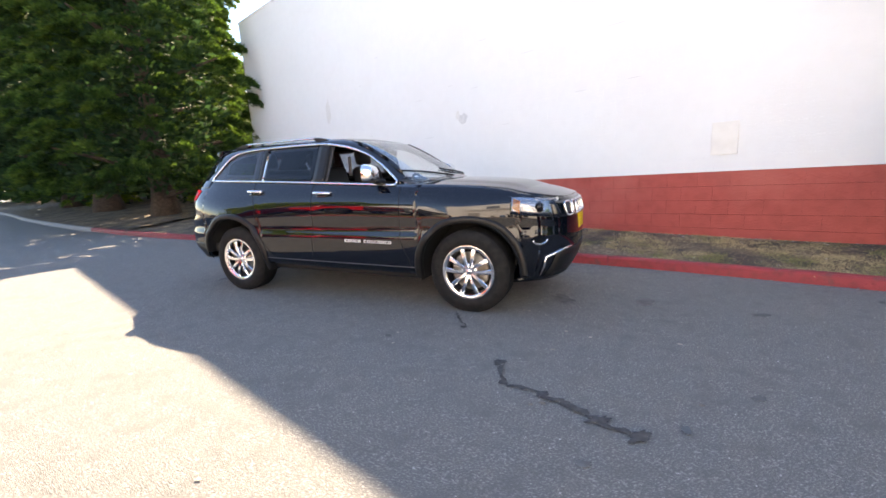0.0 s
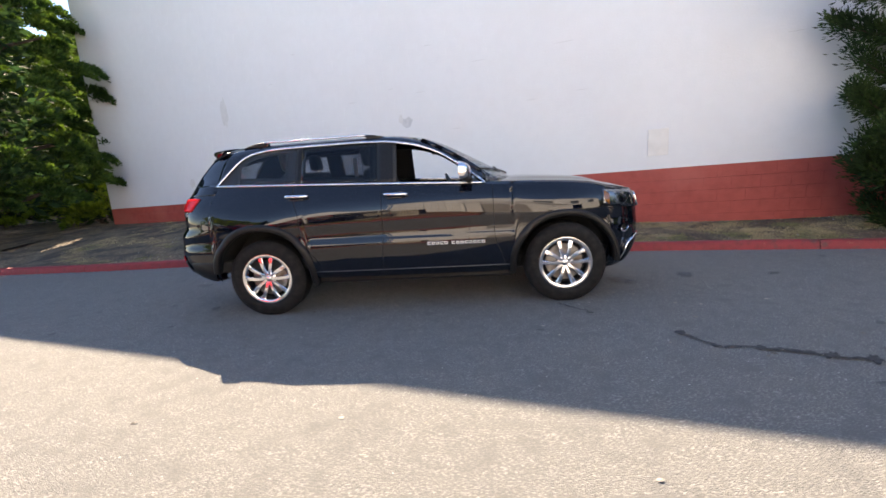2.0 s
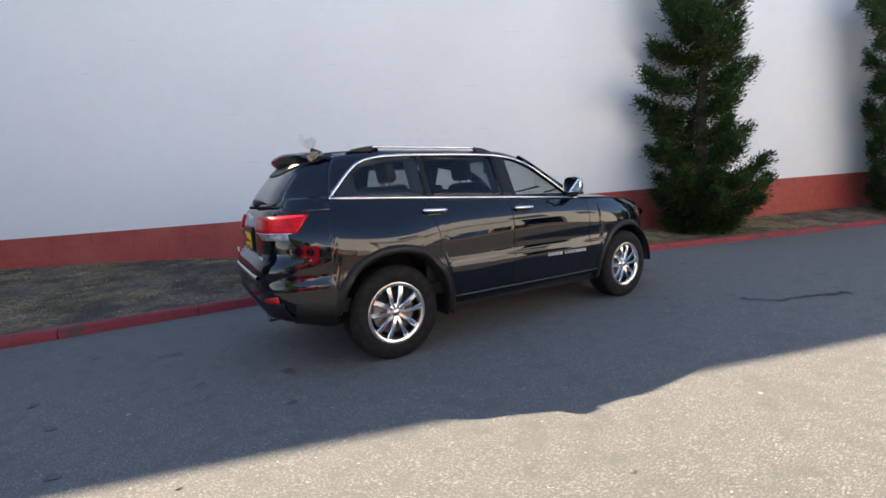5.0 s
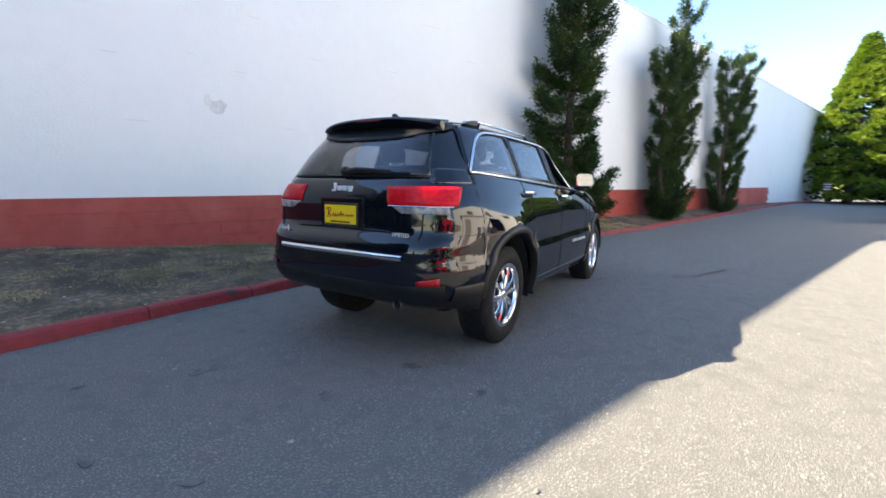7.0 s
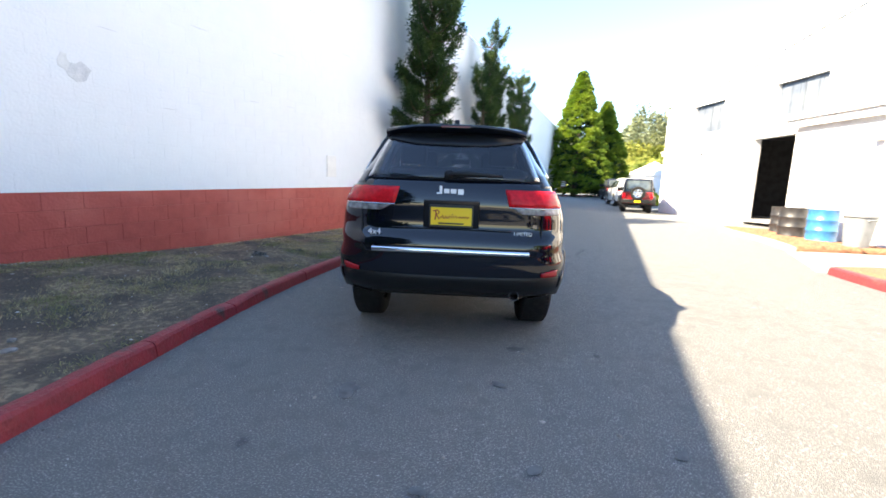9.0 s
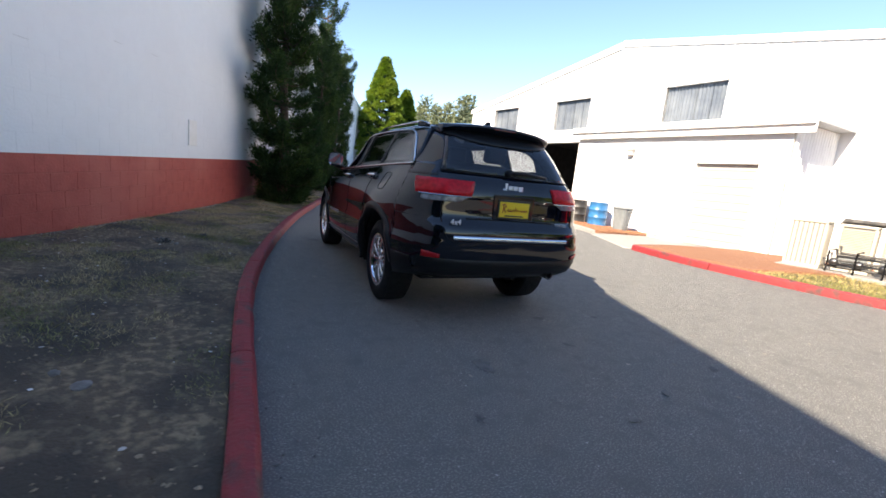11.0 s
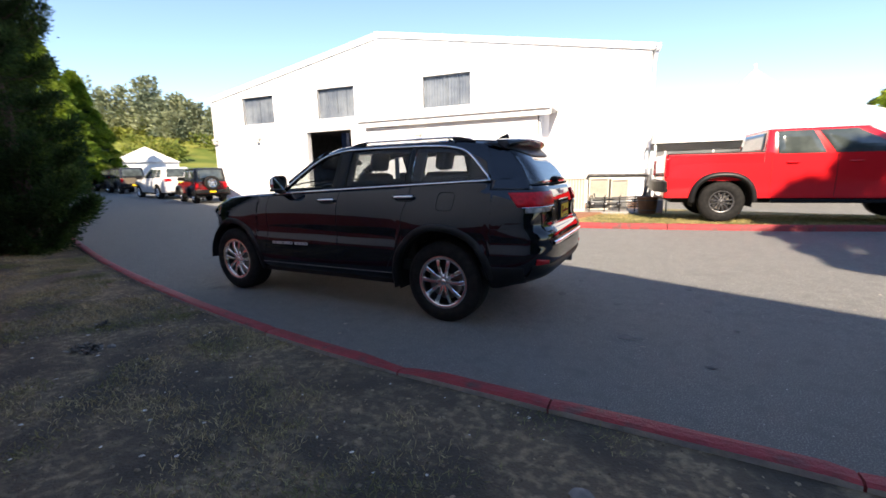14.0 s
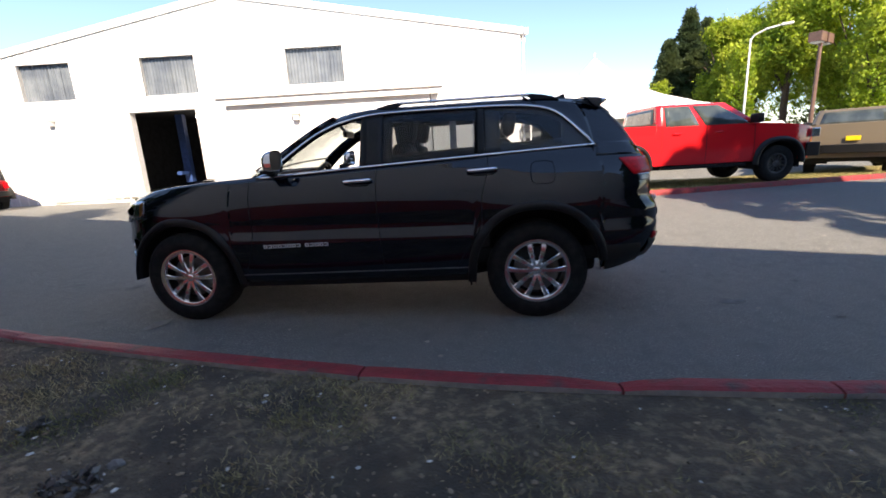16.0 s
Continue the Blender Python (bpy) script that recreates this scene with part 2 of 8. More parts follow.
# ---- frames of the long wall and of the white workshop ----
WALL_O, WALL_U, WALL_B = Vector((-0.617, 4.335, 0)), Vector((0.9518, -0.3067, 0)), Vector((0.3067, 0.9518, 0))
SHOP_O, SHOP_U, SHOP_B = Vector((-2.35, -13.5, 0)), Vector((0.9875, 0.1577, 0)), Vector((0.1577, -0.9875, 0))


def wall_at(s, d, z):
    return WALL_O + WALL_U * s + WALL_B * d + Vector((0, 0, z + 0.017 * s))


def shop_at(s, d, z):
    return SHOP_O + SHOP_U * s + SHOP_B * d + Vector((0, 0, z - 0.015 * (s - 8)))


def slab(bm, at, s0, s1, d0, d1, z0, z1):
    """A block in a wall's own frame; z0 and z1 may be (at s0, at s1)."""
    a, b = (z0 if isinstance(z0, tuple) else (z0, z0)), (z1 if isinstance(z1, tuple) else (z1, z1))
    vs = [bm.verts.new(at(s, d, z)) for s, lo, hi in ((s0, a[0], b[0]), (s1, a[1], b[1])) for d in (d0, d1) for z in (lo, hi)]
    for f in ((0, 1, 3, 2), (4, 6, 7, 5), (0, 4, 5, 1), (2, 3, 7, 6), (0, 2, 6, 4), (1, 5, 7, 3)):
        bm.faces.new([vs[i] for i in f])


# long block wall of a store, painted white over a red base
WALL_L, WALL_R, RED_R, RED_TOP, WALL_TOP = -10.0, 49.0, 31.2, 1.0, 6.82
bm = bmesh.new()
slab(bm, wall_at, WALL_L, WALL_R, 0.012, 0.3, -0.9, WALL_TOP)
slab(bm, wall_at, WALL_L, WALL_L + 0.3, 0.3, 16, -0.9, WALL_TOP)
slab(bm, wall_at, WALL_R - 0.3, WALL_R, 0.3, 16, -0.9, WALL_TOP)
slab(bm, wall_at, WALL_L, WALL_R, 15.7, 16, -0.9, WALL_TOP)
wall_main = tagged(part("wall_north", tidy(bm), WALL_WHITE), "long tall block wall painted white above a red base", "wall", kind="structure")
bm = bmesh.new()
slab(bm, wall_at, WALL_L + 0.3, WALL_R - 0.3, 0.3, 15.7, WALL_TOP - 0.5, WALL_TOP - 0.35)
tagged(part("roof", tidy(bm), ROOF_GREY), "flat grey roof behind the wall's parapet", "roof", kind="structure")
bm = bmesh.new()
slab(bm, wall_at, WALL_L - 0.02, WALL_R + 0.02, -0.02, 0.34, WALL_TOP, WALL_TOP + 0.06)
part("coping", tidy(bm), TRIM_WHITE, wall_main)


def wall_base(s):
    return interp(s, [(-10, 0.37), (-5, 0.43), (-3.7, 0.41), (-2.3, 0.36), (-0.8, 0.27), (0.8, 0.2), (2.7, 0.15), (5, 0.14), (7.4, 0.19), (11, 0.28), (20, 0.42), (30, 0.55), (40, 0.6)])


def block_verts(s0, s1, z0, z1, e=0.003, deep=0.011):
    """A wall block with its edges eased into the joint."""
    return [wall_at(s, d, z) for d, i, j in ((0.0, e * 0.35, e), (deep, 0.0008, 0.0012)) for s, z in ((s0 + i, z0 + j), (s1 - i, z0 + j), (s1 - i, z1 - j), (s0 + i, z1 - j))]


BLOCK_F = [(0, 1, 2, 3), (4, 5, 1, 0), (5, 6, 2, 1), (6, 7, 3, 2), (7, 4, 0, 3)]
rng = random.Random(4)
white_v, white_f, red_v, red_f, red_near = [], [], [], [], []
BL, BH = 0.4064, 0.2032
for row in range(-6, 29):
    z0, z1 = RED_TOP + row * BH, RED_TOP + (row + 1) * BH
    if z1 > WALL_TOP:
        break
    for k in range(int((WALL_R - WALL_L) / BL) + 2):
        s0 = WALL_L + (k - (0.5 if row % 2 else 0)) * BL
        s1 = min(s0 + BL, WALL_R)
        s0 = max(s0, WALL_L)
        if s1 - s0 < 0.02:
            continue
        if z1 + 0.017 * s0 < wall_base(s0) - 0.05:
            continue
        is_red = row < 0 and s0 < RED_R
        vs = [tuple(v) for v in (block_verts(s0, s1, z0, z1, 0.0052, 0.012) if is_red else block_verts(s0, s1, z0, z1, 0.0022, 0.0035))]
        if is_red and -3.5 < s0 < 8.2:
            red_near.append((vs, s0, z0))
        else:
            v, f = (red_v, red_f) if is_red else (white_v, white_f)
            n = len(v)
            v += vs
            f += [tuple(n + q for q in face) for face in BLOCK_F]
raw("painted_blocks", white_v, white_f, WALL_WHITE, wall_main)["kind"] = "stuff"
raw("red_blocks", red_v, red_f, WALL_RED, wall_main)["kind"] = "stuff"
bm = bmesh.new()
slab(bm, wall_at, WALL_L, WALL_R, 0.0012, 0.0118, RED_TOP, WALL_TOP)
part("white_mortar", tidy(bm), WALL_WHITE, wall_main)
# red mortar skin behind the red blocks
bm = bmesh.new()
slab(bm, wall_at, WALL_L, RED_R, 0.0062, 0.0118, -0.9, RED_TOP)
part("red_base", tidy(bm), WALL_RED, wall_main, "faded red painted base of the wall")

# repairs, marks and a cover plate on the white paint
def wall_blob(name, s, z, rs, rz, mat, seed, label=""):
    r = random.Random(seed)
    bm = bmesh.new()
    ring = [(s + rs * math.cos(a) * (1 + 0.25 * r.uniform(-1, 1)), z + rz * math.sin(a) * (1 + 0.25 * r.uniform(-1, 1))) for a in np.linspace(0, 2 * math.pi, 15)[:-1]]
    f = [bm.verts.new(wall_at(p, -0.004, q)) for p, q in ring]
    g = [bm.verts.new(wall_at(p, 0.004, q)) for p, q in ring]
    bm.faces.new(f)
    for i in range(len(f)):
        bm.faces.new((f[i], g[i], g[(i + 1) % len(f)], f[(i + 1) % len(f)]))
    return part(name, tidy(bm), mat, wall_main, label)


wall_blob("plaster_patch", 0.02, 2.34, 0.13, 0.11, PATCH_GREY, 1, "rough grey patch of bare plaster")
wall_blob("plaster_patch", -0.12, 2.42, 0.05, 0.10, PATCH_WHITE, 2)
wall_blob("repair_patch", -4.95, 3.15, 0.11, 0.35, PATCH_WHITE, 3)
wall_blob("repair_patch", -6.45, 1.52, 0.10, 0.12, PATCH_WHITE, 5)
wall_blob("repair_patch", 8.6, 2.2, 0.06, 0.5, PATCH_WHITE, 15)
for i, (s, z, w) in enumerate(((-2.68, 4.13, 0.05), (-0.3, 3.05, 0.06), (0.35, 2.9, 0.09), (1.6, 3.3, 0.12), (-1.25, 2.9, 0.10), (-1.0, 2.05, 0.16), (1.1, 2.1, 0.09), (3.2, 3.35, 0.16), (2.6, 2.45, 0.12), (3.5, 2.5, 0.1), (-3.4, 3.6, 0.05), (5.3, 3.9, 0.18), (0.6, 3.75, 0.1), (-3.1, 2.3, 0.07), (4.2, 4.4, 0.2), (6.6, 2.9, 0.12))):
    wall_blob("paint_crack", s, z, w, 0.005, FAINT, 20 + i)
bm = bmesh.new()
slab(bm, wall_at, 4.58, 4.90, -0.022, 0.006, 1.23, 1.68)
part("cover_plate", tidy(bm), PLATE_CREAM, wall_main, "pale rectangular cover plate", bevel=0.006)

# ---- kerbs ----
def line_points(pts, step):
    """Even points along a smooth line through the given ones."""
    P = [Vector((*p, 0)) for p in pts]
    fine = []
    for i in range(len(P) - 1):
        a, b, c, d = P[max(i - 1, 0)], P[i], P[i + 1], P[min(i + 2, len(P) - 1)]
        for k in range(24):
            t = k / 24
            fine.append(0.5 * ((2 * b) + (c - a) * t + (2 * a - 5 * b + 4 * c - d) * t * t + (3 * b - a - 3 * c + d) * t**3))
    fine.append(P[-1])
    out, left = [fine[0]], step
    for a, b in zip(fine, fine[1:]):
        seg = (b - a).length
        at = 0.0
        while seg - at >= left:
            at += left
            out.append(a.lerp(b, at / seg))
            left = step
        left -= seg - at
    return out


KERB = [(-60, 13.5), (-34, 8.2), (-22, 5.0), (-15, 3.35), (-12.4, 2.85), (-9, 2.3), (-6.3, 2.03), (-4, 1.96), (-2.2, 1.95), (-1, 1.9), (0.4, 1.72), (2.4, 1.35), (4.9, 0.78), (7, 0.2), (8.8, -0.3), (12, -1.2), (16, -2.35), (22, -4.05), (28, -5.85), (34, -7.6), (38, -9.3), (41, -11.4), (43, -14.5), (44, -22), (44, -40)]
ISLAND = [(-24, -11.4), (-14, -8.6), (-8.6, -6.85), (-5.64, -5.95), (-4.2, -5.6), (-2.2, -5.25), (-0.4, -5.12), (1.0, -5.35)]
NOOK = [(3.24, -6.46), (4.8, -7.01), (6.95, -7.53), (8.6, -8.15), (9.4, -8.9), (9.3, -9.7), (8.6, -10.7)]
PROFILE = [(0, -0.05), (0.008, 0.045), (0.016, 0.094), (0.034, 0.114), (0.07, 0.119), (0.115, 0.116), (0.138, 0.105), (0.143, -0.05)]


def kerb_run(name, pts, side, joints, paint, label, dents=()):
    """A kerb of cast lengths, each a piece of its own; side: which way the raised ground lies."""
    line = line_points(pts, 0.1)
    holder = thing(name, label=label, category="kerb", kind="structure")
    cuts = sorted({0, len(line) - 1, *joints(line)})
    for a, b in zip(cuts, cuts[1:]):
        far = abs(line[a].x) > 14
        rows = []
        idx = list(range(a, b + 1, 4 if far else 1))
        if idx[-1] != b:
            idx.append(b)
        for i in idx:
            p, q = line[max(i - 1, 0)], line[min(i + 1, len(line) - 1)]
            d = (q - p).normalized()
            o = Vector((-d.y, d.x, 0)) * side
            pt = line[i] + d * (0.006 if i == a else -0.006 if i == b else 0)
            z = ground_z(pt.x, pt.y)
            ease = 0.006 if i in (a, b) else 0.0
            row = []
            for w, h in PROFILE:
                k = 1.0
                for x, r, depth in dents:
                    k -= depth * max(0.0, 1 - abs(pt.x - x) / r) * (1 if w < 0.09 else 0.4)
                n = noise.noise((pt.x * 3, pt.y * 3, w * 20)) * 0.004 + noise.noise((pt.x * 13, pt.y * 13, w * 40)) * 0.002
                row.append(pt + o * (w + n - 0.01 + (0.03 * (1 - k) if w < 0.05 else 0)) + Vector((0, 0, z + (h * k if h > 0 else h) + (n - ease if h > 0.03 else 0))))
            rows.append(row)
        bm = bmesh.new()
        _, vs = grid(bm, rows, flip=side < 0)
        bm.faces.new(vs[0][::-1] if side > 0 else vs[0])
        bm.faces.new(vs[-1] if side > 0 else vs[-1][::-1])
        bmesh.ops.recalc_face_normals(bm, faces=bm.faces)
        mid = line[(a + b) // 2]
        bm.faces.ensure_lookup_table()
        for i, f in enumerate(bm.faces[:(len(rows) - 1) * (len(PROFILE) - 1)]):
            f.material_index = 1 if i % (len(PROFILE) - 1) == len(PROFILE) - 2 else 0
        part("kerb_length", bm, [paint(mid.x), CONCRETE], holder)
    return line


def every(n, extra=()):
    def f(line):
        out = set(range(0, len(line), n))
        for x in extra:
            k = min(range(len(line)), key=lambda i: abs(line[i].x - x))
            out = {j for j in out if abs(j - k) > 9} | {k}
        return out
    return f


kerb_line = kerb_run("kerb", KERB, 1, every(29, (-12.4, -4.05, -2.75, -1.72, 5.05)), lambda x: KERB_RED if x > -12.4 else CONCRETE, "chipped concrete kerb painted red along the dirt bank", dents=((-1.72, 0.3, 0.24), (-4.1, 0.12, 0.12), (2.3, 0.2, 0.12)))
kerb_run("kerb", ISLAND, -1, every(24), lambda x: KERB_RED, "faded red kerb in front of a dry lawn strip")
kerb_run("kerb", NOOK, -1, every(10), lambda x: KERB_RED if x < 3.6 else CONCRETE, "pale concrete kerb round a mulch bed")

# ---- dirt bank between kerb and wall ----
def bank_z(x, y, f, top):
    low = ground_z(x, y) + 0.076
    ease = f * f * (3 - 2 * f)
    return low + (top - low) * (0.35 * f + 0.65 * ease) + (noise.noise((x * 0.8, y * 0.8, 3)) * 0.03 + noise.noise((x * 3.5, y * 3.5, 7)) * 0.014) * min(1, f * 6) * min(1, (1 - f) * 8)


def wall_y(x):
    return 4.335 - 0.32223 * (x + 0.617)


bank_v, bank_f, BANK = [], [], []
ROWS = 34
for lo, hi in ((-10.2, 40.0), (-60.0, -10.2)):
    first = len(bank_v)
    cols = [p for p in kerb_line if lo <= p.x <= hi and p.y > -10.3]
    cols = [p for i, p in enumerate(cols) if abs(p.x) < 12 or i % 6 == 0]
    for p in cols:
        back = wall_y(p.x) + 0.05 if lo > -20 else 40.0
        s = (p.x + 0.617) / 0.9518
        top = wall_base(s) if lo > -20 else 0.45
        for j in range(ROWS):
            f = j / (ROWS - 1)
            y = p.y + 0.132 + (back - p.y - 0.132) * (f if lo > -20 else f**2.2)
            bank_v.append((p.x, y, bank_z(p.x, y, f if lo > -20 else min(1, f * 1.6), top)))
    for i in range(len(cols) - 1):
        for j in range(ROWS - 1):
            q = first + i * ROWS + j
            bank_f.append((q, q + ROWS, q + ROWS + 1, q + 1))
bank = tagged(raw("dirt_bank", bank_v, bank_f, DIRT, smooth=True), "dry brown dirt bank with sparse straw-coloured grass", "dirt", kind="structure")


def bank_height(x, y):
    """Height of the bank over a place on it."""
    k = min((p for p in kerb_line), key=lambda p: abs(p.x - x)).y
    if x > -10.2:
        f = min(max((y - k - 0.132) / (wall_y(x) + 0.05 - k - 0.132), 0), 1)
        return bank_z(x, y, f, wall_base((x + 0.617) / 0.9518)), f
    f = (max(y - k - 0.132, 0) / (40 - k)) ** (1 / 2.2)
    return bank_z(x, y, min(1, f * 1.6), 0.45), f


# ---- white metal workshop across the lot ----
SHOP_LEN, PEAK = 20.45, 10.9
EAVE_R, EAVE_L, PEAK_Z = 5.56, 5.40, 7.32


def shop_top(s):
    return EAVE_R + (PEAK_Z - EAVE_R) * s / PEAK if s < PEAK else PEAK_Z + (EAVE_L - PEAK_Z) * (s - PEAK) / (SHOP_LEN - PEAK)


HOLES = [(6.68, 8.78, 4.12, 5.40), (12.1, 14.05, 4.05, 5.38), (16.55, 18.42, 4.08, 5.36), (12.3, 14.8, -0.2, 3.50)]
shop = thing("workshop_building", label="white metal workshop with a low gable and high windows", category="building", kind="structure")
cuts = sorted({0, SHOP_LEN, PEAK, *[h[0] for h in HOLES], *[h[1] for h in HOLES]})
bm = bmesh.new()
for s0, s1 in zip(cuts, cuts[1:]):
    mid = (s0 + s1) / 2
    z = -0.5
    for h in sorted((h for h in HOLES if h[0] < mid < h[1]), key=lambda h: h[2]):
        if h[2] > z:
            slab(bm, shop_at, s0, s1, 0, 0.22, z, h[2])
        z = h[3]
    slab(bm, shop_at, s0, s1, 0, 0.22, z, (shop_top(s0), shop_top(s1)))
part("gable_wall", tidy(bm), SIDING_WHITE, shop, "sunlit white metal siding")
# standing ribs of the siding
rv, rf = [], []
for k in range(1, int(SHOP_LEN / 0.32)):
    s = k * 0.32
    if any(h[0] - 0.08 < s < h[1] + 0.08 for h in HOLES) or 3.3 < s < 10.2:
        spans = [(a, b) for a, b in ((5.6, shop_top(s)),)]
        if 8.9 < s < 10.2 or 3.3 < s < 6.6:
            spans = [(4.0, shop_top(s))]
    else:
        spans = [(0, shop_top(s))]
    for z0, z1 in spans:
        n = len(rv)
        rv += [tuple(shop_at(s + ds, d, z)) for z in (z0, z1) for ds, d in ((-0.02, 0.0), (-0.01, -0.018), (0.01, -0.018), (0.02, 0.0))]
        rf += [(n, n + 4, n + 5, n + 1), (n + 1, n + 5, n + 6, n + 2), (n + 2, n + 6, n + 7, n + 3)]
raw("siding_ribs", rv, rf, SIDING_WHITE, shop)["kind"] = "stuff"
bm = bmesh.new()
slab(bm, shop_at, 0, 0.22, 0.22, 32, -0.5, EAVE_R)
part("side_wall", tidy(bm), SIDING_WHITE, shop)
bm = bmesh.new()
slab(bm, shop_at, SHOP_LEN - 0.22, SHOP_LEN, 0.22, 32, -0.5, EAVE_L)
part("side_wall", tidy(bm), SIDING_WHITE, shop)
bm = bmesh.new()
slab(bm, shop_at, 0, SHOP_LEN, 31.8, 32, -0.5, 5.4)
part("rear_wall", tidy(bm), SIDING_WHITE, shop)
for a, b in ((-0.12, PEAK), (PEAK, SHOP_LEN + 0.1)):
    bm = bmesh.new()
    slab(bm, shop_at, a, b, -0.03, 32.2, (shop_top(max(a, 0)) - (0.07 if a < 0 else 0), shop_top(min(b, SHOP_LEN))), (shop_top(max(a, 0)) - (0.07 if a < 0 else 0) + 0.12, shop_top(min(b, SHOP_LEN)) + 0.12))
    part("roof_slope", tidy(bm), ROOF_GREY, shop)
    bm = bmesh.new()
    slab(bm, shop_at, a, b, -0.065, -0.032, (shop_top(max(a, 0)) - 0.17, shop_top(min(b, SHOP_LEN)) - 0.10), (shop_top(max(a, 0)) + 0.06, shop_top(min(b, SHOP_LEN)) + 0.13))
    part("barge_board", tidy(bm), TRIM_WHITE, shop)
bm = bmesh.new()
slab(bm, shop_at, -0.25, -0.122, -0.25, 32.2, EAVE_R - 0.2, EAVE_R)
part("gutter", tidy(bm), TRIM_WHITE, shop)
bm = bmesh.new()
tube(bm, [shop_at(-0.16, -0.06, EAVE_R - 0.18), shop_at(-0.1, -0.07, EAVE_R - 0.6), shop_at(-0.1, -0.07, 0.4)], 0.045, 8)
part("downpipe", bm, TRIM_WHITE, shop)


def shop_window(s0, s1, z0, z1):
    w = new("window")
    w.parent = shop
    w["label"] = "high window glazed with ribbed grey sheets"
    rows = []
    n = 56
    for k in range(n + 1):
        s = s0 + (s1 - s0) * k / n
        d = 0.15 + 0.02 * math.sin(k * 1.9) + (0.02 if k % 14 == 0 else 0)
        rows.append([shop_at(s, d, z0), shop_at(s, d, z1)])
    bm = bmesh.new()
    grid(bm, rows)
    part("pane", bm, SHEET_GREY, w)
    bm = bmesh.new()
    for a, b, c, e in ((s0 - 0.05, s1 + 0.05, z0 - 0.06, z0), (s0 - 0.05, s1 + 0.05, z1, z1 + 0.05), (s0 - 0.05, s0, z0, z1), (s1, s1 + 0.05, z0, z1)):
        slab(bm, shop_at, a, b, -0.02, 0.2, c, e)
    part("window_frame", tidy(bm), TRIM_WHITE, w)
    bm = bmesh.new()
    for k in range(1, 4):
        s = s0 + (s1 - s0) * k / 4
        slab(bm, shop_at, s - 0.012, s + 0.012, 0.135, 0.2, z0, z1)
    part("mullion", tidy(bm), SHEET_GREY, w)


for h in HOLES[:3]:
    shop_window(*h)

# workshop bay behind the open door; its inner shade is put into the lining's colour
LIFT_BLUE = material("lift_blue", (0.03, 0.07, 0.22), 0.45, second=(0.02, 0.05, 0.16), scale=8)
TUBE_LIGHT = emitter("tube_light", (1.0, 0.97, 0.9), 2.0)
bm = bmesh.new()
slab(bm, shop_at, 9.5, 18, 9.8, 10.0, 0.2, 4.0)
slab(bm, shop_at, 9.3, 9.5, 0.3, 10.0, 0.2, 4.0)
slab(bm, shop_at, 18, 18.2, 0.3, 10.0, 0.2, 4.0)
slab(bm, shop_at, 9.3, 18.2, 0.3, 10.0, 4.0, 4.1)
part("bay_lining", tidy(bm), BAY_SHADE, shop)
bm = bmesh.new()
slab(bm, shop_at, 9.3, 18.2, 0.0, 10.0, 0.30, 0.42)
part("bay_floor", tidy(bm), CONCRETE, shop)
bm = bmesh.new()
for a, b, c, e in ((12.22, 12.34, 0.3, 3.6), (14.76, 14.88, 0.3, 3.6), (12.22, 14.88, 3.5, 3.6)):
    slab(bm, shop_at, a, b, -0.03, 0.3, c, e)
part("door_frame", tidy(bm), TRIM_WHITE, shop)
for s in (12.9, 14.6):
    bm = bmesh.new()
    slab(bm, shop_at, s - 0.15, s + 0.15, 3.0, 3.3, 0.4, 3.7)
    slab(bm, shop_at, s - 0.4, s + 0.4, 2.9, 3.4, 0.4, 0.46)
    slab(bm, shop_at, s - 0.1, s + 0.1, 2.3, 3.0, 1.1, 1.25)
    tagged(part("lift_post", tidy(bm), LIFT_BLUE), "dark blue vehicle lift post in the workshop bay", "lift", "lift posts")
for s, d in ((13.4, 3.2), (13.0, 5.5), (14.4, 5.5)):
    bm = bmesh.new()
    slab(bm, shop_at, s - 0.55, s + 0.55, d, d + 0.12, 3.55, 3.62)
    tagged(part("tube_lamp", tidy(bm), TUBE_LIGHT), "fluorescent tube lamp under the bay ceiling", "lamp", "bay lamps")

# ---- lean-to on the workshop ----
LS0, LS1, LD = 3.6, 9.95, -3.0


def eave_z(s):
    return 3.36 + 0.004 * (s - LS0)


lean = thing("lean_to", label="white lean-to with a wide fascia and a beige roller door", category="building", kind="structure")
bm = bmesh.new()
for a, b, lo in ((LS0, 4.2, -0.4), (4.2, 5.74, 2.36), (5.74, LS1, -0.4)):
    slab(bm, shop_at, a, b, LD, LD + 0.18, lo, (eave_z(a) - 0.1, eave_z(b) - 0.1))
slab(bm, shop_at, LS0, LS0 + 0.18, LD + 0.18, 0, -0.4, 3.3)
slab(bm, shop_at, LS1 - 0.18, LS1, LD + 0.18, 0, -0.4, 3.3)
part("front_wall", tidy(bm), SIDING_WHITE, lean)
bm = bmesh.new()
v = [shop_at(LS0 - 0.40, LD - 0.12, eave_z(LS0)), shop_at(LS1 + 0.2, LD - 0.12, eave_z(LS1)), shop_at(LS1 + 0.2, 0, 3.60), shop_at(LS0 - 0.42, 0, 3.52)]
top, bot = [bm.verts.new(p + Vector((0, 0, 0.06))) for p in v], [bm.verts.new(p) for p in v]
bm.faces.new(top)
bm.faces.new(bot[::-1])
for i in range(4):
    bm.faces.new((top[i], bot[i], bot[(i + 1) % 4], top[(i + 1) % 4]))
part("roof_sheet", tidy(bm), ROOF_GREY, lean)
bm = bmesh.new()
slab(bm, shop_at, LS0 - 0.43, LS1 + 0.22, LD - 0.17, LD - 0.122, (eave_z(LS0) - 0.27, eave_z(LS1) - 0.27), (eave_z(LS0) + 0.11, eave_z(LS1) + 0.11))
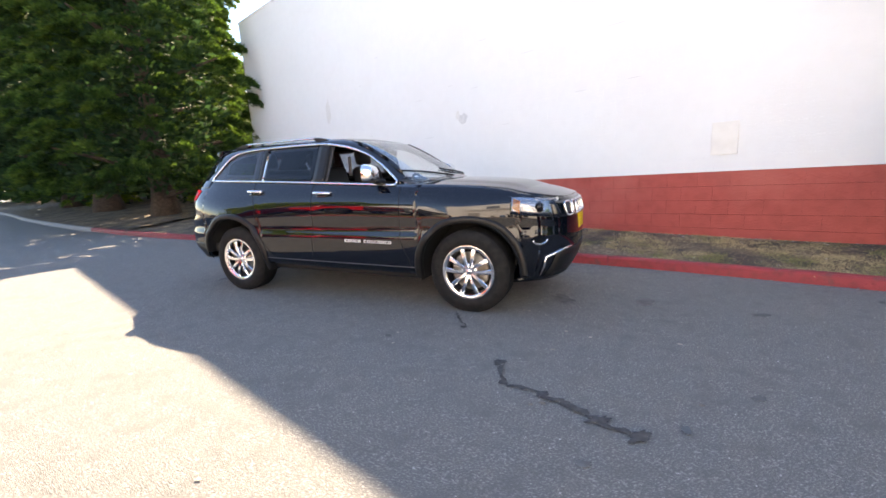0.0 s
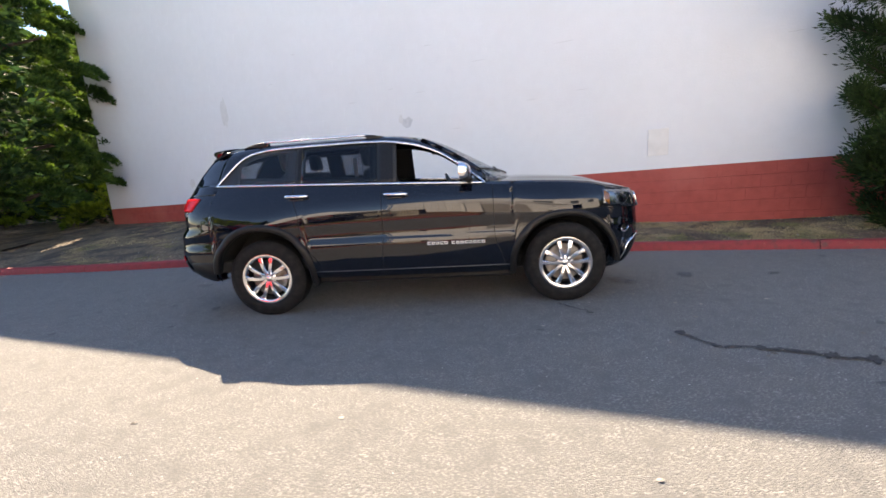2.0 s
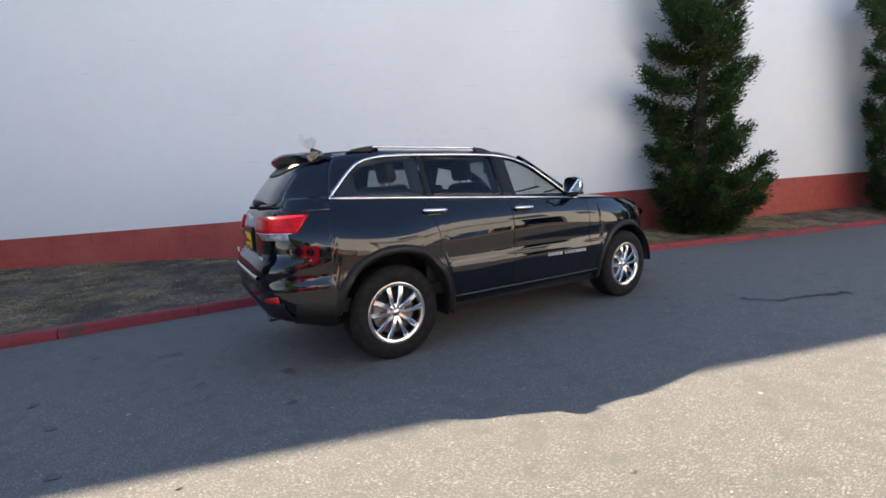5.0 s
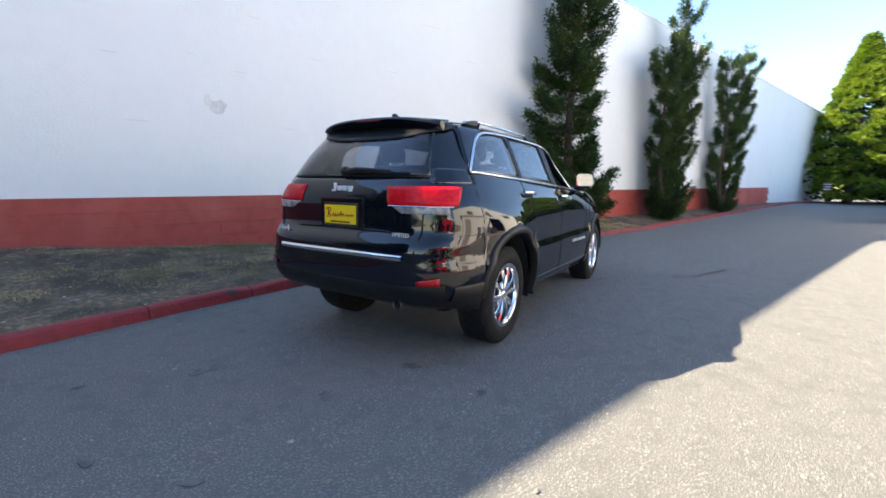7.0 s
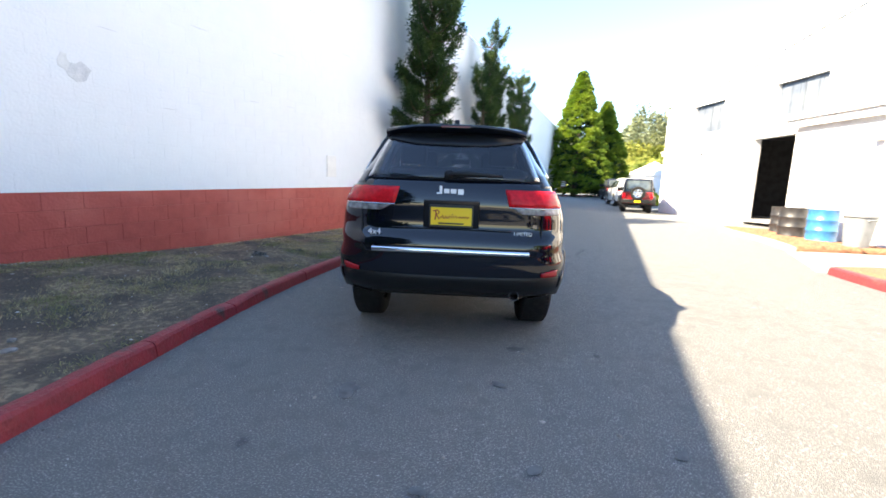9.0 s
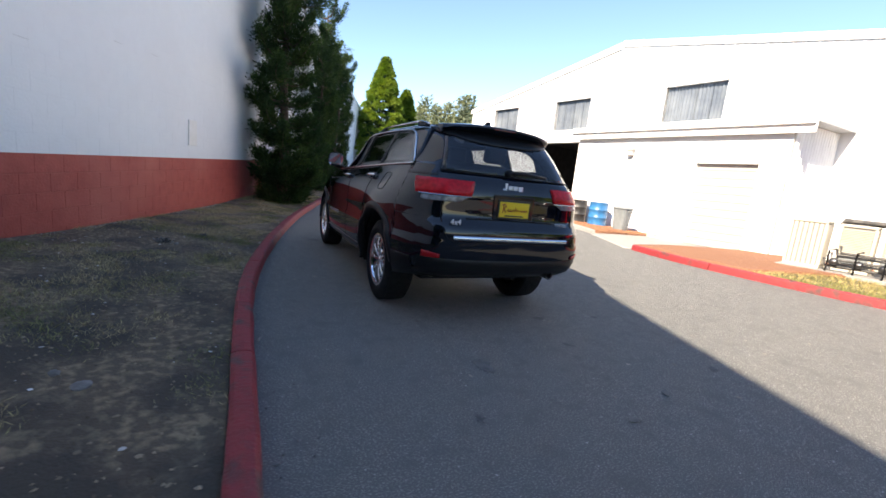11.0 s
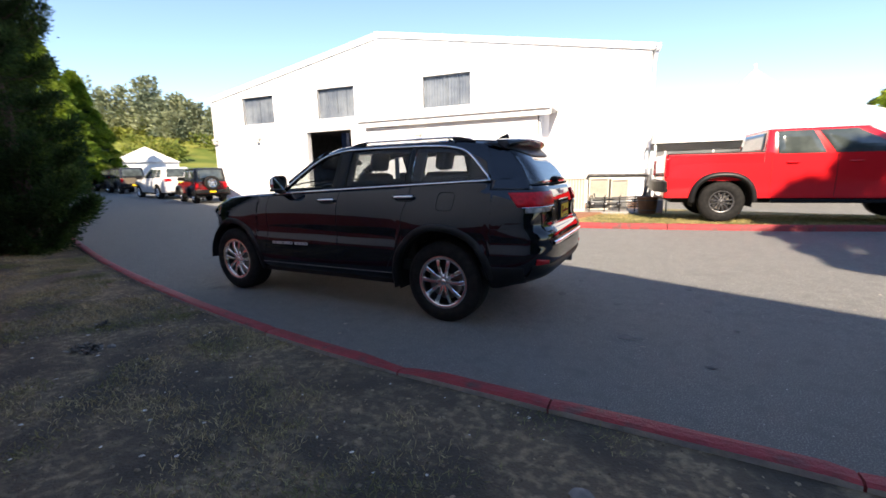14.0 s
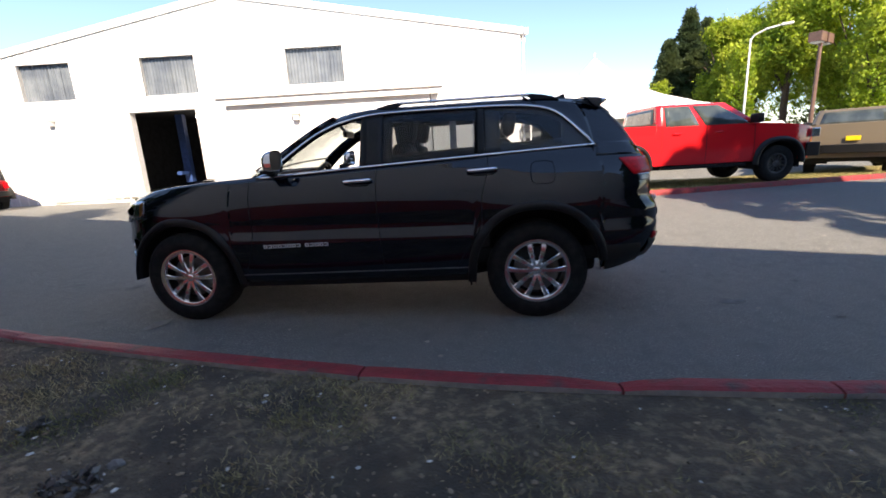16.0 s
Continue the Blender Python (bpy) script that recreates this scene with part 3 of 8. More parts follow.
part("fascia", tidy(bm), TRIM_WHITE, lean)
bm = bmesh.new()
slab(bm, shop_at, LS0 - 0.41, LS1 + 0.2, LD - 0.25, LD - 0.172, (eave_z(LS0) - 0.07, eave_z(LS1) - 0.07), (eave_z(LS0) + 0.045, eave_z(LS1) + 0.045))
part("gutter", tidy(bm), TRIM_WHITE, lean)
# ribbed gable end of the lean-to
bm = bmesh.new()
rows = []
for k in range(61):
    d = LD - LD * k / 60
    top_z = eave_z(LS0) + (3.5 - eave_z(LS0)) * k / 60
    o = -0.05 if (k // 2) % 2 else 0.0
    rows.append([shop_at(LS0 - 0.035 + o, d, 0.1), shop_at(LS0 - 0.035 + o, d, top_z)])
grid(bm, rows)
part("ribbed_end", bm, SIDING_WHITE, lean)
door = new("door")
door.parent = lean
door["label"] = "closed beige roller door"
for k in range(11):
    bm = bmesh.new()
    z0, z1 = 0.05 + k * 0.212, 0.05 + (k + 1) * 0.212
    slab(bm, shop_at, 4.21, 5.73, LD + 0.10, LD + 0.15, z0 + 0.004, z1 - 0.004)
    part("slat", tidy(bm), PALE_DOOR, door)
bm = bmesh.new()
for a, b, c, e in ((4.10, 4.205, 0, 2.46), (5.735, 5.84, 0, 2.46), (4.205, 5.735, 2.355, 2.46)):
    slab(bm, shop_at, a, b, LD - 0.02, LD + 0.12, c, e)
part("door_frame", tidy(bm), TRIM_WHITE, lean)


def wall_lamp(at, s, d, z):
    bm = bmesh.new()
    slab(bm, at, s - 0.13, s + 0.13, d - 0.2, d, z, z + 0.1)
    slab(bm, at, s - 0.09, s + 0.09, d - 0.17, d - 0.03, z - 0.16, z)
    tagged(part("wall_lamp", tidy(bm), material("lamp_housing", (0.55, 0.53, 0.5), 0.5), bevel=0.01), "small pale floodlight fixed on the white wall", "lamp", "wall lamps")


wall_lamp(shop_at, 7.8, LD, 2.72)
wall_lamp(shop_at, 17.6, 0.0, 3.35)
wall_lamp(shop_at, 20.3, 0.0, 3.4)

# ---- beds on the far side ----
def bed(name, outline, mat, label, lift, category):
    bm = bmesh.new()
    cx, cy = sum(p[0] for p in outline) / len(outline), sum(p[1] for p in outline) / len(outline)
    rings = []
    for f in (1.002, 1, 0.93, 0.8, 0.6, 0.4, 0.2, 0.02):
        ring = []
        for i in range(len(outline)):
            a, b = outline[i], outline[(i + 1) % len(outline)]
            for k in range(8):
                x, y = a[0] + (b[0] - a[0]) * k / 8, a[1] + (b[1] - a[1]) * k / 8
                x, y = cx + (x - cx) * f, cy + (y - cy) * f
                ring.append((x, y, ground_z(x, y) + (lift * (1 if f < 1 else 0.9) if f < 1.001 else -0.03) + 0.02 * noise.noise((x * 2, y * 2, 1)) * (f < 0.95)))
        rings.append(ring)
    grid(bm, rings, closed_v=True)
    bmesh.ops.recalc_face_normals(bm, faces=bm.faces)
    ob = mesh_thing(name, bm, mat, label, category, kind="structure", smooth=True)
    return ob


bed("dry_lawn", [(-24, -11.5), (-14, -8.7), (-8.6, -6.98), (-5.64, -6.07), (-4.2, -5.72), (-2.2, -5.38), (-1.3, -5.32), (-1.8, -8.6), (-2.6, -10.8), (-8, -10.0), (-16, -13.0), (-24, -16)], DRY_LAWN, "parched straw-coloured lawn strip behind the red kerb", 0.075, "lawn")
bed("mulch_bed", [(-1.3, -5.32), (-0.4, -5.22), (0.95, -5.45), (1.35, -9.85), (-2.4, -13.3), (-2.6, -10.8), (-1.8, -8.6)], BARK_DIRT, "red-brown bark mulch bed beside the lean-to", 0.118, "mulch")
bed("mulch_bed", [(3.29, -6.58), (4.8, -7.13), (6.95, -7.65), (8.5, -8.25), (9.25, -8.95), (9.15, -9.65), (8.45, -10.6), (7.4, -10.4), (6.95, -8.98), (3.9, -9.47)], BARK_DIRT, "red-brown bark mulch bed inside a curved kerb", 0.118, "mulch")
bed("apron", [(1.05, -5.3), (3.2, -6.4), (3.85, -9.47), (1.4, -9.83)], CONCRETE, "pale concrete apron in front of the roller door", 0.02, "pavement")

# ---- car paints and trims ----
PAINT = material("black_car_paint", (0.003, 0.0045, 0.009), 0.02, 0.0, coat=0.0, spec=0.6)
BADGE = material("bright_badge", (0.74, 0.74, 0.75), 0.35, 0.25)
CHROME = material("chrome", (0.80, 0.81, 0.83), 0.08, 1.0)
ALLOY = material("polished_alloy", (0.86, 0.86, 0.87), 0.15, 1.0)
ALLOY_DARK = material("dark_alloy", (0.12, 0.12, 0.125), 0.4, 0.9)
RUBBER = material("tyre_rubber", (0.009, 0.009, 0.0095), 0.75, spec=0.2, second=(0.017, 0.0165, 0.016), scale=20, bump=0.15, bump_scale=120)
BLACK_TRIM = material("black_plastic", (0.007, 0.007, 0.0075), 0.42, spec=0.3, second=(0.010, 0.010, 0.0105), scale=60, bump=0.06, bump_scale=300)
GLOSS_BLACK = material("gloss_black", (0.005, 0.005, 0.006), 0.06)
UNDER = material("underbody", (0.012, 0.012, 0.012), 0.9)
LEATHER = material("dark_leather", (0.02, 0.019, 0.018), 0.5, bump=0.1, bump_scale=120)
TINT = glass("tinted_glass", (0.60, 0.62, 0.64), 0.0, 1.38)
TINT_HATCH = glass("hatch_tint", (0.60, 0.62, 0.64), 0.0, 1.6)
TINT_PALE = glass("pale_tinted_glass", (0.84, 0.85, 0.86), 0.0, 1.38)
SCREEN = glass("windscreen_glass", (0.86, 0.89, 0.88), 0.0, 2.0)
LENS = glass("clear_lens", (0.75, 0.76, 0.77))
LAMP_RED = material("red_lamp_lens", (0.66, 0.008, 0.016), 0.25, spec=0.25, second=(0.48, 0.005, 0.010), scale=30)
CLEAR_BAND = material("clear_lamp_band", (0.30, 0.30, 0.31), 0.15, 0.0, second=(0.12, 0.12, 0.125), scale=22, spec=0.6)
LAMP_DIM = material("dim_red_lens", (0.12, 0.006, 0.008), 0.25)
LAMP_LOW = material("reflector_red", (0.36, 0.008, 0.012), 0.2)
LAMP_AMBER = material("amber_lamp_lens", (0.75, 0.22, 0.02), 0.15, coat=0.6)
REFLECTOR = material("lamp_reflector", (0.7, 0.7, 0.72), 0.18, 0.9)
TAG_YELLOW = material("yellow_tag", (0.83, 0.56, 0.012), 0.4)
INK_RED = material("red_ink", (0.33, 0.02, 0.01), 0.5)
INK_BLACK = material("black_ink", (0.015, 0.015, 0.015), 0.5)
DISC = material("brake_disc", (0.28, 0.27, 0.26), 0.4, 0.9, second=(0.2, 0.17, 0.14), scale=12)
MIRROR = material("mirror", (0.9, 0.9, 0.9), 0.02, 1.0)

# ---- the black sport utility car: one smooth hull, in which every panel, pane and lamp lies ----
W_Z = [(0.20, 0.80), (0.30, 0.868), (0.40, 0.900), (0.50, 0.918), (0.62, 0.926), (0.695, 0.928), (0.715, 0.924), (0.755, 0.906), (0.80, 0.905), (0.90, 0.912), (0.98, 0.910), (1.05, 0.898), (1.12, 0.873), (1.18, 0.842), (1.24, 0.806), (1.32, 0.764), (1.45, 0.705), (1.56, 0.655), (1.62, 0.622), (1.66, 0.585), (1.685, 0.545), (1.70, 0.49)]
REAR_Z = [(0.30, -2.20), (0.42, -2.28), (0.50, -2.36), (0.58, -2.405), (0.66, -2.42), (0.80, -2.42), (0.87, -2.40), (0.905, -2.355), (1.0, -2.35), (1.10, -2.35), (1.20, -2.325), (1.27, -2.28), (1.40, -2.20), (1.55, -2.075), (1.64, -1.96), (1.70, -1.80)]
NOSE_Z = [(0.20, 2.10), (0.28, 2.20), (0.40, 2.27), (0.52, 2.31), (0.66, 2.325), (0.80, 2.32), (0.90, 2.30), (1.00, 2.265), (1.06, 2.215), (1.15, 2.06), (1.25, 1.92)]
SCREEN_Z = [(1.10, 1.13), (1.20, 1.04), (1.30, 0.88), (1.45, 0.615), (1.55, 0.43), (1.63, 0.25), (1.67, 0.12), (1.70, -0.05)]
XM, NR, NF, NS = -0.3, 7.0, 3.5, 3.4


def half_width(z):
    return interp(z, W_Z)


def hull_side(x, z, cabin=False):
    """Half breadth of the hull at (x, z)."""
    if x < XM:
        c, n = (XM - x) / (XM - interp(z, REAR_Z)), NR
    else:
        c, n = (x - XM) / (interp(z, SCREEN_Z if cabin else NOSE_Z) - XM), (NS if cabin else NF)
    swell = 0.0
    if 0.3 < z < 1.17:
        lift = ramp(z, 0.3, 0.72) * ramp(1.17 - z, 0.0, 0.3)
        swell = lift * (0.034 * math.exp(-(((x - 1.4575) / 0.42) ** 2)) + 0.036 * math.exp(-(((x + 1.4575) / 0.40) ** 2)) - 0.006 * math.exp(-(((x - 0.1) / 0.55) ** 2)))
    return half_width(z) * max(0.0, 1 - min(c, 1.0) ** n) ** (1 / n) + swell * min(1.0, max(0.0, (1 - c) * 7))


def hull_end(y, z, front=False, cabin=False):
    """x of the hull's end face at (y, z)."""
    n = (NS if cabin else NF) if front else NR
    q = min(abs(y) / half_width(z), 1.0)
    e = interp(z, (SCREEN_Z if cabin else NOSE_Z) if front else REAR_Z)
    return XM + (e - XM) * (1 - q**n) ** (1 / n)


def belt_z(x):
    return interp(x, [(-2.4, 1.335), (-1.88, 1.315), (-0.25, 1.24), (0.74, 1.187), (1.2, 1.16)])


DLO_TOP = [(-1.885, 1.322), (-1.80, 1.41), (-1.70, 1.51), (-1.62, 1.572), (-1.52, 1.610), (-1.36, 1.634), (-1.05, 1.645), (-0.6, 1.647), (-0.27, 1.640), (0.03, 1.598), (0.27, 1.518), (0.46, 1.405), (0.62, 1.285), (0.735, 1.19)]
HIPS = (1.4575, -1.4575)
HUB_Z, ARCH_W, ARCH_H = 0.375, 0.475, {1.4575: 0.47, -1.4575: 0.51}


def arch_z(x):
    for h in HIPS:
        q = abs(x - h) / ARCH_W
        if q < 1:
            return HUB_Z + ARCH_H[h] * math.sqrt(1 - q**2.3)
    return None


main_car = thing("suv", label="glossy black sport utility car with chrome trim parked on asphalt", category="car")


def sill_z(x):
    return interp(x, [(-2.42, 0.50), (-2.0, 0.42), (-1.9, 0.40), (-0.9, 0.375), (0.9, 0.345), (1.95, 0.31), (2.2, 0.27), (2.4, 0.26)])


def side_columns():
    xs = list(np.linspace(-2.18, -1.95, 8)) + list(np.linspace(-1.9325, -0.9825, 33)) + list(np.linspace(-0.95, 0.95, 40)) + list(np.linspace(0.9825, 1.9325, 33)) + list(np.linspace(1.96, 2.1, 6))
    return [float(x) for x in xs]


def fender_z(x):
    return interp(x, [(0.735, 1.19), (0.95, 1.180), (1.25, 1.165), (1.6, 1.138), (1.85, 1.105), (2.05, 1.066), (2.2, 1.030), (2.4, 0.995)])


def shift(x0, z):
    """How far a column of the rear corner leans forward with the hatch."""
    return (interp(z, REAR_Z) - interp(0.95, REAR_Z)) * ramp(-x0, 1.25, 2.2) if z > 0.95 else (interp(z, REAR_Z) - interp(0.95, REAR_Z)) * ramp(-x0, 1.9, 2.3)


def col_point(kind, v, z, sgn, cabin=False):
    """A hull point: kind 's' a side column by its x, 'r' a rear one by its share of the breadth, 'f' a front one."""
    if kind == "s":
        x = v + shift(v, z)
        if not cabin and v > 1.7:
            x = v + (interp(z, NOSE_Z) - 2.36) * ramp(v, 1.7, 2.3)
        return Vector((x, sgn * hull_side(x, z, cabin), z))
    y = v * half_width(z)
    return Vector((hull_end(y, z, kind == "f", cabin), sgn * y, z))


def column(kind, v, z0, z1, n, sgn):
    return [col_point(kind, v, z0 + (z1 - z0) * k / n, sgn) for k in range(n + 1)]


bm = bmesh.new()
N = 26
for sgn in (1, -1):
    cols = []
    for q in (0.0, 0.15, 0.3, 0.45, 0.58, 0.68, 0.76, 0.82, 0.87):
        cols.append(column("r", q, sill_z(-2.42), 1.27, N, sgn))
    prev_in = False
    for x in side_columns():
        a = arch_z(x)
        top = belt_z(x) if x < 0.735 else fender_z(x)
        if x < -1.885:
            top = belt_z(-1.885) + (1.27 - belt_z(-1.885)) * ramp(-x, 1.885, 2.18)
        z0 = a if a is not None else sill_z(x)
        if (a is not None) != prev_in:
            edge = min(HIPS, key=lambda h: abs(h - x))
            e = edge - ARCH_W if (a is not None) else edge + ARCH_W
            cols.append(column("s", e, sill_z(e) if a is not None else HUB_Z, top, N, sgn))
            cols.append(column("s", e + 0.0005, HUB_Z if a is not None else sill_z(e), top, N, sgn))
            prev_in = a is not None
        cols.append(column("s", x, z0, top, N, sgn))
    for q in (0.80, 0.72, 0.62, 0.5, 0.38, 0.26, 0.13, 0.0):
        xq = hull_end(q * half_width(0.95), 0.95, True)
        cols.append(column("f", q, sill_z(2.3), fender_z(xq), N, sgn))
    grid(bm, cols, flip=sgn > 0)
tidy(bm, 0.0008)
body = part("body", bm, PAINT, main_car, smooth=True)
sol = body.modifiers.new("thick", "SOLIDIFY")
sol.thickness, sol.offset = 0.012, -1

# cabin frame: pillars and roof above the belt, with the side openings left free
def dlo_hi(x):
    return interp(x, DLO_TOP)




def screen_edge(z):
    """x of the windscreen's edge on the cabin's corner."""
    return interp(z, [(1.17, 0.86), (1.25, 0.76), (1.4, 0.555), (1.52, 0.36), (1.6, 0.20), (1.655, 0.06)])


roof_edge = lambda x: interp(x, [(-2.0, 1.652), (-1.6, 1.682), (-0.8, 1.692), (-0.2, 1.686), (0.0, 1.672), (0.1, 1.655)])
bm = bmesh.new()
for sgn in (1, -1):
    # band over the side windows, up to the roof edge
    rows = []
    for x in list(np.linspace(-1.885, 0.735, 72)):
        x = float(x)
        lo = dlo_hi(x)
        pts = []
        for k in range(9):
            f = k / 8
            # from the opening's edge to the roof edge behind, or to the windscreen edge in front
            if x <= 0.06:
                xe = max(x, -1.86)
                z = lo + (roof_edge(xe) - lo) * f
                xx = x + (xe - x) * f
                if x < -1.5:
                    xx = x + shift(-2.0, max(z, 1.0)) * 0.30 * f
            else:
                ze = interp(x, [(0.06, 1.655), (0.20, 1.615), (0.36, 1.545), (0.555, 1.425), (0.735, 1.30)])
                z = lo + (ze - lo) * f
                xx = x + (screen_edge(z) - x) * f
            pts.append(Vector((xx, sgn * hull_side(xx, z, xx > XM), z)))
        rows.append(pts)
    grid(bm, rows, flip=sgn > 0)
    # corner panel between the side window and the hatch glass
    rows = []
    for k in range(15):
        f = k / 14
        z = 1.252 + (roof_edge(-1.9) - 1.252) * f
        zs = 1.296 + (roof_edge(-1.86) - 1.296) * f
        xw = interp(zs, [(b, a) for a, b in DLO_TOP[:8]]) if zs < 1.635 else -1.36 - (zs - 1.635) * 9.0
        xw = min(xw, -1.36)
        end = Vector((hull_end(0.80 * half_width(z), z), sgn * 0.80 * half_width(z), z))
        row = []
        first = Vector((xw, sgn * hull_side(xw, zs), zs))
        flat = 0.72 * ramp(f, 0.0, 0.4)
        for j in range(21):
            g = j / 20
            zz = z + (zs - z) * (1 - g)
            xe = end.x + (xw - end.x) * (1 - g) ** 1.0
            if j == 20:
                row.append(end)
            else:
                on_hull = Vector((xe, sgn * (hull_side(max(xe, interp(zz, REAR_Z) + 0.012), zz) - 0.0012), zz))
                row.append(on_hull.lerp(first.lerp(end, g), flat))
        rows.append(row)
    grid(bm, rows, flip=sgn < 0)
tidy(bm, 0.0008)
pillars = part("cabin_frame", bm, PAINT, main_car, smooth=True)
sol = pillars.modifiers.new("thick", "SOLIDIFY")
sol.thickness, sol.offset = 0.03, -1

# roof skin
bm = bmesh.new()
rows = []
for x in np.linspace(-1.97, 0.10, 40):
    x = float(x)
    ye = hull_side(max(x, -1.86), roof_edge(x), x > XM) * (1 if x > -1.86 else 0.985)
    ze = roof_edge(x)
    crown = interp(x, [(-1.97, 0.02), (-1.6, 0.035), (-0.8, 0.042), (-0.1, 0.026), (0.1, 0.006)])
    rows.append([Vector((x + (0.05 * (1 - (y / ye) ** 2) * ramp(x, -0.3, 0.10) - 0.06 * (1 - (y / ye) ** 2) * ramp(-x, 1.6, 1.97)), y, ze + crown * (1 - abs(y / ye) ** 2.2))) for y in np.linspace(-ye, ye, 25)])
grid(bm, rows)
bmesh.ops.recalc_face_normals(bm, faces=bm.faces)
roof_skin = part("roof", bm, PAINT, main_car, smooth=True)
sol = roof_skin.modifiers.new("thick", "SOLIDIFY")
sol.thickness, sol.offset = 0.03, -1

# bonnet
bm = bmesh.new()
rows = []
bonnet_x = [0.74, 0.82, 0.9, 1.0, 1.1, 1.2, 1.3, 1.4, 1.5, 1.6, 1.7, 1.8, 1.88, 1.95, 2.02, 2.07, 2.1]
edge_pts = [(x, col_point("s", x, fender_z(x), 1)) for x in bonnet_x]
for q in (0.80, 0.76, 0.72, 0.67, 0.62, 0.56, 0.5, 0.42, 0.34, 0.2, 0.004):
    xq = hull_end(q * half_width(0.95), 0.95, True)
    edge_pts.append((xq, col_point("f", q, fender_z(xq), 1)))
for x, p in edge_pts:
    crown = interp(p.x, [(0.74, 0.040), (1.0, 0.040), (1.4, 0.038), (1.8, 0.036), (2.05, 0.028), (2.2, 0.012), (2.3, 0.0)])
    row = []
    for k in range(-12, 13):
        f = k / 12
        bulge = 0.010 * ramp(0.72 - abs(f), 0, 0.14) * ramp(x, 0.9, 1.2) * ramp(2.05 - x, 0, 0.3)
        row.append(Vector((p.x, f * p.y, p.z + crown * (1 - abs(f) ** 2.4) + bulge)))
    rows.append(row)
grid(bm, rows, flip=True)
bmesh.ops.recalc_face_normals(bm, faces=bm.faces)
bonnet = part("bonnet", bm, PAINT, main_car, smooth=True)
sol = bonnet.modifiers.new("thick", "SOLIDIFY")
sol.thickness, sol.offset = 0.02, -1


def patch(name, pts_rows, mat, parent, thick=0.006, label="", smooth=True, offset=1.0):
    """A thin shell over a patch of points on the hull."""
    bm = bmesh.new()
    grid(bm, pts_rows)
    bmesh.ops.recalc_face_normals(bm, faces=bm.faces)
    c = sum((v.co for v in bm.verts), Vector()) / len(bm.verts)
    n = sum((f.normal for f in bm.faces), Vector())
    if n.dot(c - Vector((-0.2, 0, 0.75))) < 0:
        bmesh.ops.reverse_faces(bm, faces=bm.faces)
    ob = part(name, bm, mat, parent, label, smooth)
    s = ob.modifiers.new("thick", "SOLIDIFY")
    s.thickness, s.offset = thick, offset
    return ob


def on_side(x, z, sgn, out=0.0, cabin=False):
    return Vector((x, sgn * (hull_side(x, z, cabin) + out), z))


def on_rear(y, z, out=0.0):
    return Vector((hull_end(y, z) - out, y, z))


def on_nose(y, z, out=0.0):
    return Vector((hull_end(y, z, True) + out, y, z))


# windows: the front side windows stand open, the others are tinted
for sgn in (1, -1):
    for name, x0, x1 in (("rear_door_window", -1.03, -0.27), ("quarter_window", -1.872, -1.075)):
        rows = [[on_side(x, belt_z(x) + (dlo_hi(x) - belt_z(x)) * k / 8, sgn, -0.010) for k in range(9)] for x in [float(v) for v in np.linspace(x0, x1, 16)]]
        patch(name, rows, TINT_PALE if name == "quarter_window" else TINT, main_car, 0.004, "dark tinted window")
    for name, x0, x1, mat in (("pillar_cover", -0.285, -0.13, BLACK_TRIM), ("pillar_cover", -1.078, -1.028, BLACK_TRIM)):
        rows = [[on_side(x, belt_z(x) + (dlo_hi(x) - belt_z(x)) * k / 8, sgn, -0.004) for k in range(9)] for x in [float(v) for v in np.linspace(x0, x1, 4)]]
        patch(name, rows, mat, main_car, 0.004)
    # lining of the pillars and the ledges inside the side windows
    for x0, x1 in ((-1.87, -1.66), (-1.20, -1.00), (-0.36, -0.10)):
        rows = [[on_side(x, belt_z(x) + (dlo_hi(x) - belt_z(x)) * k / 8, sgn, -0.034) for k in range(9)] for x in [float(v) for v in np.linspace(x0, x1, 6)]]
        patch("pillar_lining", rows, LEATHER, main_car, 0.012)
    rows = [[on_side(x, dlo_hi(x) - 0.055 + 0.075 * k / 3, sgn, -0.034) for k in range(4)] for x in [float(v) for v in np.linspace(-1.70, -0.2, 24)]]
    patch("roof_lining", rows, LEATHER, main_car, 0.012)
    rows = [[on_side(x, belt_z(x) - 0.02 + 0.085 * k / 3, sgn, -0.034) for k in range(4)] for x in [float(v) for v in np.linspace(-1.80, -0.3, 20)]]
    patch("window_ledge", rows, LEATHER, main_car, 0.012)
    # chrome round the side windows
    loop = [on_side(x, belt_z(x), sgn, 0.004) for x in [float(v) for v in np.linspace(-1.885, 0.735, 40)]]
    hi = [on_side(x, dlo_hi(x), sgn, 0.004, x > XM) for x in [float(v) for v in np.linspace(0.735, -1.885, 70)]]
    bm = bmesh.new()
    tube(bm, loop + hi[1:-1], 0.0115, 6, closed=True)
    part("window_trim", bm, CHROME, main_car, "bright chrome window surround", smooth=True)
# windscreen and hatch glass
rows = []
for k in range(15):
    z = 1.19 + (1.662 - 1.19) * k / 14
    ye = abs(hull_side(screen_edge(z), z, True))
    rows.append([Vector((hull_end(f * ye, z, True, True) - 0.004 if abs(f) < 1 else screen_edge(z), f * ye, z)) for f in [float(v) for v in np.linspace(-1, 1, 25)]])
patch("windscreen", rows, SCREEN, main_car, 0.005, "raked clear windscreen")
rows = []
for k in range(12):
    z = 1.275 + (1.625 - 1.275) * k / 11
    ye = 0.805 * half_width(z)
    rows.append([on_rear(f * ye, z, -0.002) for f in [float(v) for v in np.linspace(-1, 1, 21)]])
patch("hatch_glass", rows, TINT_HATCH, main_car, 0.004, "dark tinted hatch window")
